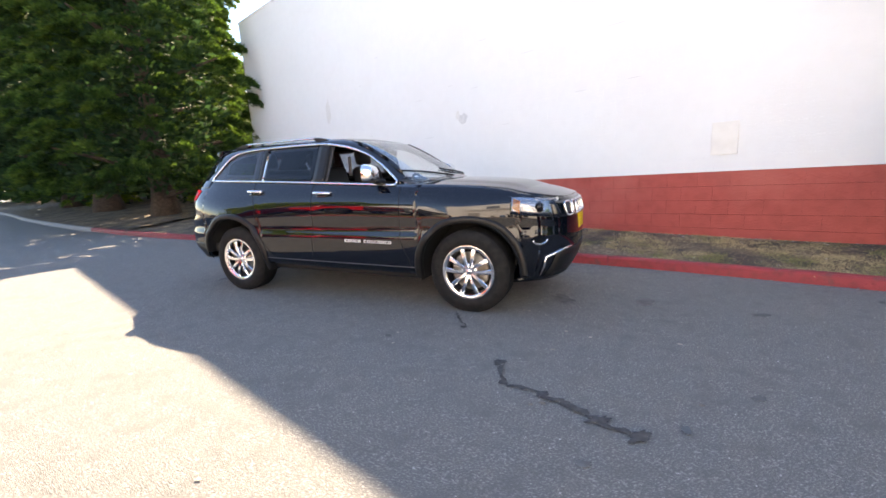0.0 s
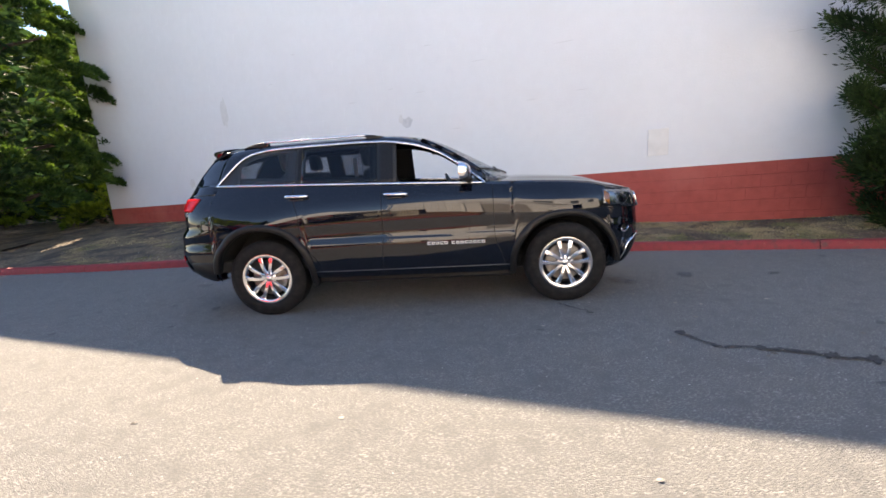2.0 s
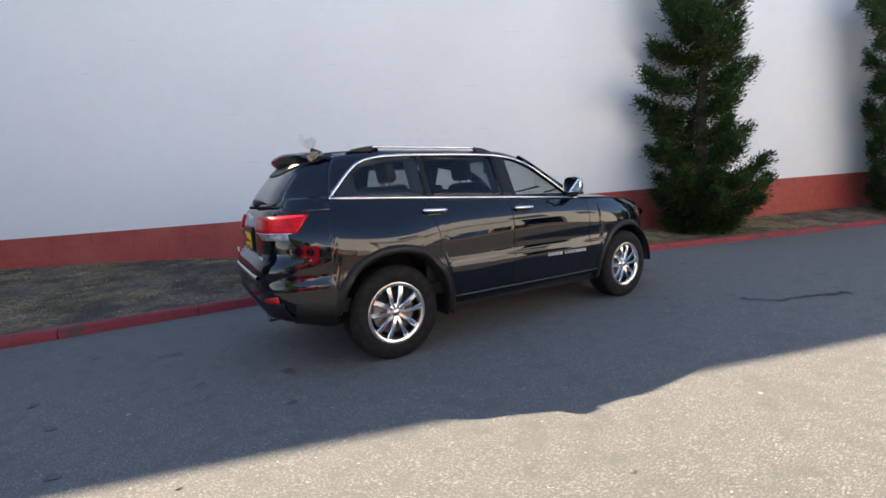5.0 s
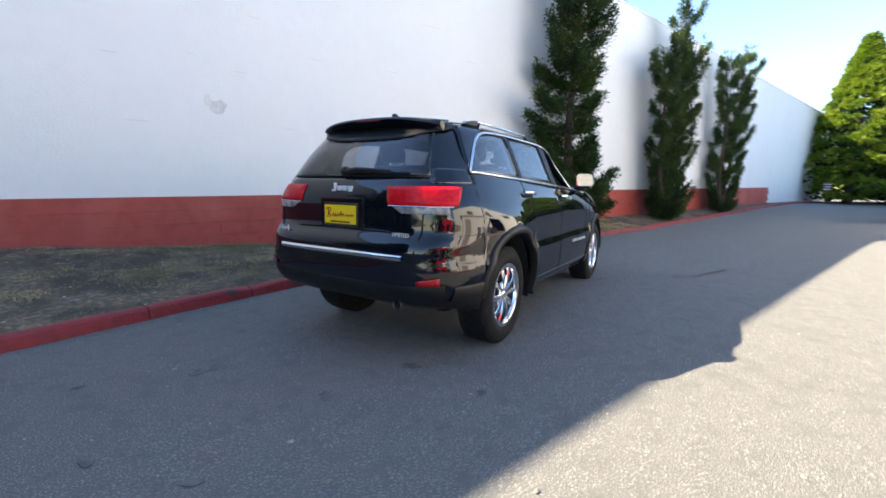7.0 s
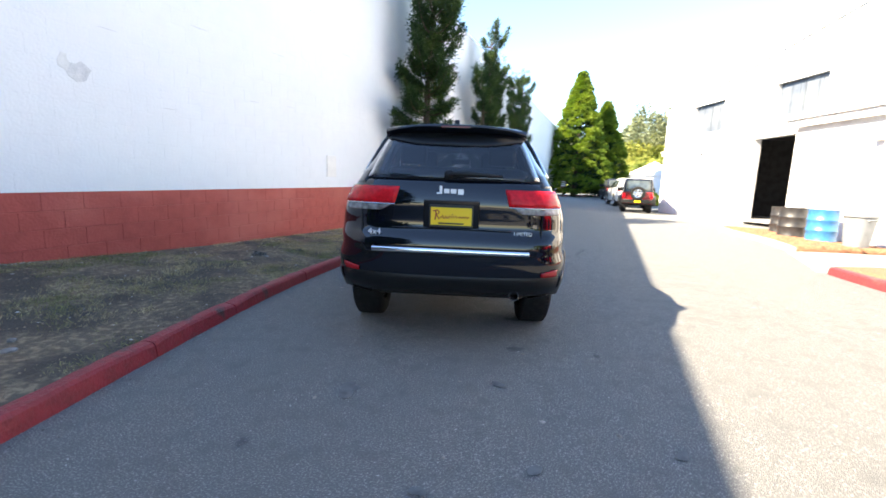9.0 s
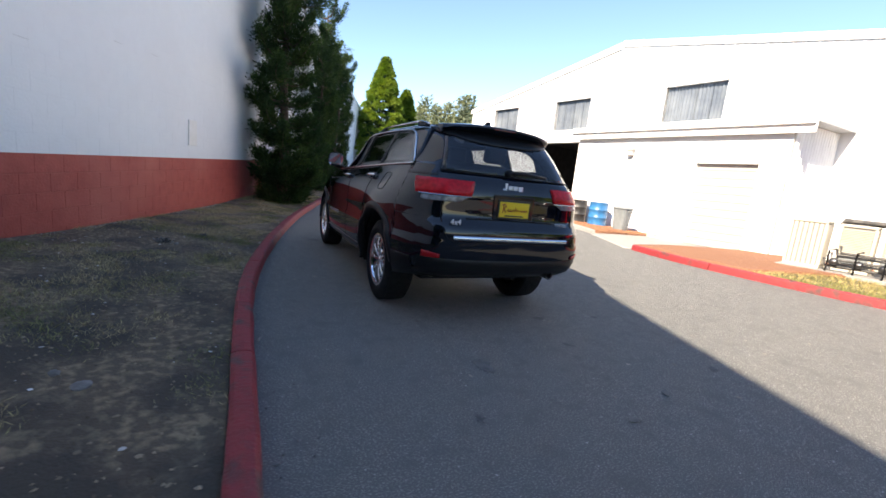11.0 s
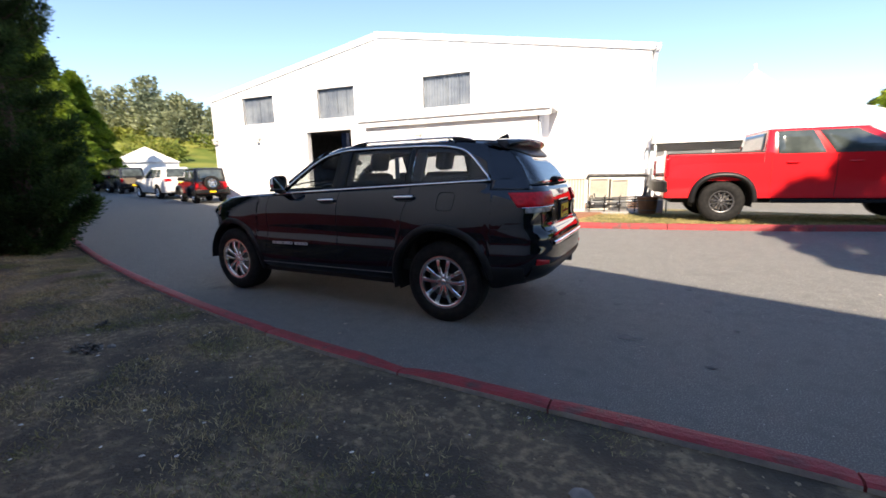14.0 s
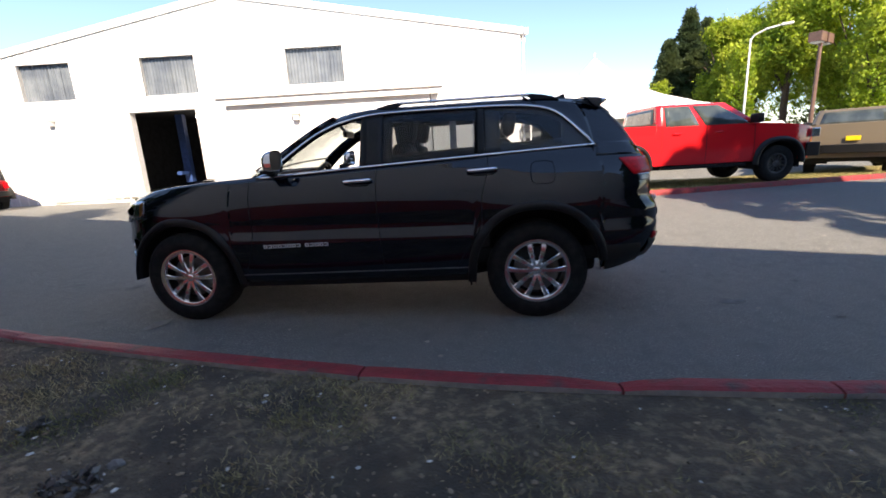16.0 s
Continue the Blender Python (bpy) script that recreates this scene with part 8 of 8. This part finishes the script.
def leaf_heap(x, y, w, seed):
    q = random.Random(seed)
    c, d = [], []
    for _ in range(150):
        a, g = q.uniform(0, 6.28), q.random() ** 0.6
        px, py = x + w * g * math.cos(a), y + 0.7 * w * g * math.sin(a)
        c.append((px, py, bank_height(px, py)[0] + 0.05 * (1 - g) * q.random()))
        d.append((q.gauss(0, 1), q.gauss(0, 1), 0.3))
    tagged(blades("leaf_heap", c, d, 0.04, 0.022, material("heap_leaf", (0.16, 0.15, 0.14), 0.9, per_island=0.8), None, np.random.default_rng(seed), 0.4), "small heap of dark dead leaves on the dirt bank", "leaves", kind="stuff")


for i, (x, y, w) in enumerate(((0.52, 2.86, 0.12), (1.1, 2.5, 0.05))):
    leaf_heap(x, y, w, 40 + i)

# ---- drums, bin and cooling units by the lean-to ----
DRUM_BLACK = material("black_drum", (0.02, 0.02, 0.022), 0.5, second=(0.035, 0.035, 0.035), scale=9)
DRUM_BLUE = material("blue_drum", (0.03, 0.16, 0.36), 0.4, second=(0.025, 0.12, 0.28), scale=9)
BIN_GREY = material("grey_plastic_bin", (0.20, 0.22, 0.23), 0.55, second=(0.16, 0.18, 0.19), scale=7)
CREAM = material("cream_metal", (0.58, 0.54, 0.45), 0.5, second=(0.50, 0.46, 0.38), scale=6)
BROWN_WOOD = material("brown_wood", (0.17, 0.085, 0.045), 0.7, second=(0.11, 0.055, 0.03), scale=10, bump=0.3)
BROWN_METAL = material("brown_lamp_metal", (0.15, 0.085, 0.065), 0.5, second=(0.12, 0.07, 0.05), scale=5)
TENT_WHITE = material("white_canvas", (0.8, 0.8, 0.79), 0.7, second=(0.74, 0.74, 0.73), scale=1.5)
BAND_GREY = material("grey_glazed_band", (0.16, 0.17, 0.18), 0.35, second=(0.10, 0.11, 0.12), scale=0.8)


def drum(x, y, mat, label):
    t = thing("drum", (x, y, ground_z(x, y) + 0.118), label=label, category="drum", group="drums by the lean-to")
    bm = bmesh.new()
    lathe(bm, [(p * 1.04, q * 0.84) for p, q in [(0.0, 0.0), (0.285, 0.0), (0.29, 0.02), (0.282, 0.04), (0.282, 0.27), (0.296, 0.29), (0.296, 0.31), (0.282, 0.33), (0.282, 0.56), (0.296, 0.58), (0.296, 0.60), (0.282, 0.62), (0.282, 0.85), (0.292, 0.87), (0.292, 0.885), (0.275, 0.885), (0.27, 0.865)]], 36, "z")
    part("barrel", bm, mat, t, smooth=True).modifiers.new("edges", "EDGE_SPLIT").split_angle = radians(50)
    bm = bmesh.new()
    lathe(bm, [(p * 1.04, q * 0.84) for p, q in [(0.272, 0.866), (0.0, 0.870)]], 36, "z")
    part("lid", bm, mat, t)
    bm = bmesh.new()
    lathe(bm, [(0.03, 0.73), (0.03, 0.745), (0.0, 0.746)], 12, "z", (0.18, 0, 0))
    part("bung", bm, BLACK_TRIM, t)


drum(7.6, -9.38, DRUM_BLACK, "black steel drum on the mulch bed")
drum(6.18, -8.61, DRUM_BLACK, "dark steel drum with a pale mark on the mulch bed")
drum(5.2, -8.59, DRUM_BLUE, "bright blue steel drum on the mulch bed")
wheelie = thing("bin", (4.03, -8.40, ground_z(4.0, -8.4) + 0.118), -80, "grey plastic bin with a lid by the lean-to", "bin")
bm = bmesh.new()
rows = []
for f, z in ((0.82, 0.0), (0.91, 0.25), (0.99, 0.49), (1.07, 0.64)):
    rows.append([Vector((math.copysign(abs(math.cos(a)) ** 0.5, math.cos(a)) * 0.22 * f, math.copysign(abs(math.sin(a)) ** 0.5, math.sin(a)) * 0.22 * f, z)) for a in np.linspace(0, 2 * math.pi, 29)[:-1]])
grid(bm, rows, closed_v=True)
part("body", bm, BIN_GREY, wheelie, smooth=True)
bm = bmesh.new()
rows = [[Vector((p.x / 0.2354 * q, p.y / 0.2354 * q, z)) for p in rows[-1]] for q, z in ((0.239, 0.635), (0.256, 0.635), (0.256, 0.657), (0.222, 0.685), (0.01, 0.70))]
grid(bm, rows, closed_v=True)
part("lid", bm, BIN_GREY, wheelie, smooth=True)
bm = bmesh.new()
tube(bm, [(-0.1, -0.23, 0.57), (-0.1, -0.275, 0.585), (0.1, -0.275, 0.585), (0.1, -0.23, 0.57)], 0.016, 6)
part("handle", bm, BIN_GREY, wheelie)


pad = thing("equipment_pad", (-1.42, -8.42, ground_z(-1.4, -8.4) + 0.10), 14, "pale concrete pad under the cooling units", "pad")
part("slab", boxed(-1.25, 0.98, -0.62, 0.66, -0.08, 0.045, bevel=0.012), CONCRETE, pad)
PAD_Z = ground_z(-1.4, -8.4) + 0.145


def cooler(x, y, rz, w, d, h, label, upright):
    """A cooling unit: corner posts, top, base and a louvred front; upright: the louvres stand."""
    t = thing("cooling_unit", (x, y, PAD_Z), rz, label, "air conditioner", "cooling units")
    part("case", boxed(-w / 2 + 0.03, w / 2 - 0.03, -d / 2 + 0.03, d / 2 - 0.03, 0.05, h - 0.04), CORE_GREY, t, "grey finned core")
    part("top_cover", boxed(-w / 2, w / 2, -d / 2, d / 2, h - 0.05, h, bevel=0.012), CREAM, t)
    part("base", boxed(-w / 2, w / 2, -d / 2, d / 2, 0.0, 0.06, bevel=0.01), CREAM, t)
    for sx in (-1, 1):
        for sy in (-1, 1):
            x0, y0 = sx * (w / 2 - 0.02), sy * (d / 2 - 0.02)
            part("corner_post", boxed(x0 - 0.02, x0 + 0.02, y0 - 0.02, y0 + 0.02, 0.06, h - 0.05), CREAM, t)
    if upright:
        n = max(5, int(w / 0.085))
        for k in range(n):
            x0 = -w / 2 + 0.05 + (w - 0.1) * (k + 0.2) / n
            part("louvre", boxed(x0, x0 + 0.6 * (w - 0.1) / n, d / 2 - 0.03, d / 2 - 0.002, 0.07, h - 0.06), CREAM, t)
    else:
        for k in range(16):
            z = 0.34 + (h - 0.42) * k / 16
            part("louvre", boxed(-w / 2 + 0.05, w / 2 - 0.05, d / 2 - 0.03, d / 2 - 0.002, z, z + 0.6 * (h - 0.42) / 16), CREAM, t)
        part("service_panel", boxed(-w / 2 + 0.05, w / 2 - 0.05, d / 2 - 0.03, d / 2 + 0.004, 0.07, 0.30, bevel=0.006), BIN_GREY, t, "grey service panel")
    for k in range(3):
        part("side_panel", boxed(-w / 2 - 0.004, -w / 2 + 0.004, -d / 2 + 0.05 + (d - 0.1) * k / 3, -d / 2 + 0.04 + (d - 0.1) * (k + 1) / 3, 0.08, h - 0.07), CREAM, t)
    bm = bmesh.new()
    for q in (0.28, 0.22, 0.16, 0.10, 0.04):
        tube(bm, [(q * w * math.cos(a), q * d * math.sin(a), h + 0.012) for a in np.linspace(0, 2 * math.pi, 25)[:-1]], 0.005, 5, closed=True)
    part("fan_guard", bm, ALLOY_DARK, t, smooth=True)


CORE_GREY = material("fin_core", (0.24, 0.24, 0.23), 0.6, second=(0.16, 0.16, 0.155), scale=40)
cooler(-0.86, -8.12, 14, 0.56, 0.60, 0.92, "cream cooling unit with upright louvres on a concrete pad", True)
cooler(-1.42, -8.62, 14, 0.52, 0.52, 0.90, "cream cooling unit with fine level louvres on a concrete pad", False)
cooler(-1.94, -8.86, 14, 0.46, 0.50, 0.86, "pale cooling unit at the end of a concrete pad", False)
# pipework on black frames in front of and behind the units
rack = thing("pipe_rack", (-1.42, -8.42, PAD_Z), 14, "black pipework on a frame round the cooling units", "pipes")
LAG = material("pipe_lagging", (0.06, 0.06, 0.06), 0.7, second=(0.13, 0.125, 0.12), scale=14, bump=0.3)
for y0, z0, rr in ((-0.30, 0.97, 0.040), (-0.42, 0.93, 0.035)):
    bm = bmesh.new()
    tube(bm, [(0.25, y0, z0 - 0.10), (0.22, y0, z0), (-0.5, y0, z0 - 0.005), (-1.34, y0, z0 - 0.01), (-1.40, y0, z0 - 0.06), (-1.32, y0 + 0.04, 0.5), (-1.20, y0 + 0.06, -0.02)], rr, 8)
    part("pipe", bm, LAG, rack, smooth=True)
for k in range(5):
    z0, y0 = 0.10 + 0.065 * k, 0.36 + 0.05 * (k % 3)
    bm = bmesh.new()
    tube(bm, [(0.30 - 0.05 * k, y0 - 0.06, z0 + 0.12), (0.27 - 0.05 * k, y0, z0), (-0.35, y0 - 0.02, z0 + 0.012 * (k % 2)), (-0.85, y0 - 0.06, z0 + 0.02), (-1.28, y0 - 0.14, z0 + 0.03)], 0.024, 7)
    part("pipe", bm, LAG if k % 2 == 0 else ALLOY_DARK, rack, smooth=True)
for k in range(4):
    x0 = 0.22 - 0.38 * k
    bm = bmesh.new()
    tube(bm, [(x0, 0.52, 0.0), (x0, 0.52, 0.40), (x0 - 0.05, 0.30, 0.42)], 0.016, 6)
    part("bracket", bm, BLACK_TRIM, rack)
for k in range(3):
    bm = bmesh.new()
    lathe(bm, [(0.0, -0.06), (0.05, -0.06), (0.062, -0.03), (0.062, 0.03), (0.05, 0.06), (0.0, 0.06)], 14, "x", (0.14 - 0.34 * k, 0.46, 0.19))
    part("valve", tidy(bm), ALLOY_DARK, rack, smooth=True)
box_ = thing("junction_box", (-2.85, -9.1, ground_z(-2.8, -9.1) + 0.07), 14, "small grey metal box with white pipes beside the lawn", "box")
part("case", boxed(-0.22, 0.22, -0.15, 0.15, 0.0, 0.36, bevel=0.012), BIN_GREY, box_)
for x0, h0 in ((-0.32, 0.58), (0.30, 0.44), (0.42, 0.34)):
    bm = bmesh.new()
    tube(bm, [(x0, 0.05, 0), (x0, 0.05, h0 - 0.05), (x0 + 0.04, 0.05, h0), (x0 + 0.16, 0.05, h0)], 0.022, 7)
    part("pipe", bm, TRIM_WHITE, box_, "white plastic pipe", smooth=True)
tub = thing("planter_tub", (-2.75, -7.9, ground_z(-2.75, -7.9) + 0.115), label="brown wooden tub on the dry lawn", category="planter")
bm = bmesh.new()
lathe(bm, [(0.0, 0.0), (0.20, 0.0), (0.25, 0.42), (0.22, 0.42), (0.20, 0.36), (0.0, 0.36)], 20, "z")
part("bucket", bm, BROWN_WOOD, tub)
for z, rr in ((0.08, 0.212), (0.33, 0.242)):
    bm = bmesh.new()
    lathe(bm, [(rr, z), (rr + 0.006, z), (rr + 0.01, z + 0.03), (rr + 0.003, z + 0.03)], 20, "z")
    part("hoop", bm, ALLOY_DARK, tub)

# ---- white tent and the annex behind it ----
tent = thing("tent", (-5.83, -16.8, ground_z(-5.8, -16.8)), 6, "white peaked canvas tent beside the annex", "tent")
TH, EZ, PZ = 3.6, 2.35, 4.85
bm = bmesh.new()
rows = []
for k in range(13):
    f = k / 12
    hw = TH * (1 - f) + 0.04
    z = EZ + (PZ - EZ) * (0.45 * f + 0.55 * f**2.6)
    row = []
    for side in range(4):
        for j in range(8):
            u = -1 + 2 * j / 8
            p = ((u, -1), (1, u), (-u, 1), (-1, -u))[side]
            row.append(Vector((p[0] * hw, p[1] * hw, z - 0.12 * (1 - u * u) * f * (1 - f) * 2)))
    rows.append(row)
grid(bm, rows, closed_v=True)
part("canopy", bm, TENT_WHITE, tent, smooth=True).modifiers.new("thick", "SOLIDIFY").thickness = 0.02
for side in range(4):
    a = math.pi / 2 * side
    m = Matrix.Rotation(a, 4, "Z")
    bm = bmesh.new()
    box(bm, -TH, TH, -TH - 0.03, -TH - 0.01, EZ - 0.28, EZ + 0.02, m=m)
    part("valance", bm, TENT_WHITE, tent)
    bm = bmesh.new()
    tube(bm, [m @ Vector((TH - 0.05, TH - 0.05, 0)), m @ Vector((TH - 0.05, TH - 0.05, EZ))], 0.04, 8)
    part("leg", bm, TRIM_WHITE, tent)
bm = bmesh.new()
tube(bm, [(0, 0, PZ - 0.1), (0, 0, PZ + 0.25)], 0.03, 6)
part("finial", bm, TRIM_WHITE, tent)

annex = thing("annex_building", (-2.3, -21.0, 0.4), 0, "low white building behind the tent with a dark glazed band", "building", kind="structure")
part("wall", boxed(-9.2, 0, -8, 0, -0.5, 2.0), SIDING_WHITE, annex)
part("glazed_band", boxed(-9.1, -0.1, -7.9, 0.03, 0.35, 1.95), BAND_GREY, annex)
for k in range(5):
    part("mullion", boxed(-9.0 + 2.1 * k, -8.92 + 2.1 * k, 0.03, 0.07, 0.3, 2.0), TRIM_WHITE, annex)
part("fascia", boxed(-9.4, 0.2, -8.2, 0.25, 2.0, 3.0, bevel=0.02), SIDING_WHITE, annex)
bm = bmesh.new()
prism(bm, [(0.25, 3.0), (-8.2, 3.0), (-8.2, 4.6)], -9.4, 0.2, "yz")
part("roof", tidy(bm), TENT_WHITE, annex)
house = thing("house", (50, -23.4, 0.6), 66, "small white gabled house far behind the parked cars", "house")
part("wall", boxed(-3, 3, -3.2, 3.2, 0, 2.6), SIDING_WHITE, house)
bm = bmesh.new()
prism(bm, [(-3.2, 2.55), (3.2, 2.55), (0, 4.2)], -3.4, 3.4)
part("roof", tidy(bm), TRIM_WHITE, house)
for x in (-2, 1.6):
    part("window", boxed(x, x + 0.9, 3.19, 3.23, 1.0, 2.0), BAND_GREY, house)
    part("window", boxed(x, x + 0.9, -3.23, -3.19, 1.0, 2.0), BAND_GREY, house)

# ---- lamp posts and sign ----
def box_lamp(x, y, h, rz, label):
    t = thing("street_lamp", (x, y, ground_z(x, y)), rz, label, "street lamp", "car park lamps")
    bm = bmesh.new()
    tube(bm, [(0, 0, 0), (0, 0, h - 0.2)], [0.12, 0.09], 8)
    part("pole", bm, BROWN_METAL, t)
    for sx in (-1, 1):
        part("lamp_head", boxed(min(sx * 0.12, sx * 0.95), max(sx * 0.12, sx * 0.95), -0.3, 0.3, h - 0.5, h, bevel=0.02), BROWN_METAL, t)
        part("lens", boxed(min(sx * 0.2, sx * 0.88), max(sx * 0.2, sx * 0.88), -0.24, 0.24, h - 0.53, h - 0.49), TRIM_WHITE, t, "pale lamp lens")


box_lamp(-19.5, -23.6, 6.3, 40, "brown twin box lamp on a tall post in the car park")
box_lamp(-23.2, -49.0, 7.6, 25, "brown twin box lamp on a tall post in the car park")
cobra = thing("street_lamp", (-16.7, -25.2, ground_z(-17, -25)), 150, "white street lamp with a long curved arm", "street lamp", "car park lamps")
bm = bmesh.new()
tube(bm, [(0, 0, 0), (0, 0, 6.6)], [0.07, 0.045], 8)
part("pole", bm, TRIM_WHITE, cobra)
bm = bmesh.new()
tube(bm, [(0, 0, 6.5), (0.15, 0, 6.75), (0.7, 0, 7.0), (1.5, 0, 7.1)], 0.045, 7)
part("arm", bm, TRIM_WHITE, cobra)
part("lamp_head", boxed(1.4, 1.95, -0.12, 0.12, 7.04, 7.16, bevel=0.03), TRIM_WHITE, cobra)
sign = thing("sign_post", (37, -9.4, ground_z(37, -9.4)), 0, "small brown sign on a post at the end of the drive", "sign")
part("post", boxed(-0.05, 0.05, -0.05, 0.05, 0, 1.3), BROWN_WOOD, sign)
part("board", boxed(-0.09, -0.05, -0.28, 0.28, 0.85, 1.55, bevel=0.01), BROWN_WOOD, sign)
for z in (1.38, 1.2, 1.02):
    part("bar", boxed(-0.1, -0.089, -0.2, 0.2, z, z + 0.07), TRIM_WHITE, sign)

# ---- single blocks of the red base along the drive ----
red_near.sort(key=lambda b: abs(b[1] - 2.5))
for vs, s0, z0 in red_near[:300]:
    raw("block", vs, BLOCK_F, WALL_RED, wall_main)
rest_v, rest_f = [], []
for vs, s0, z0 in red_near[300:]:
    n = len(rest_v)
    rest_v += vs
    rest_f += [tuple(n + q for q in f) for f in BLOCK_F]
if rest_v:
    raw("red_block_run", rest_v, rest_f, WALL_RED, wall_main)["kind"] = "stuff"
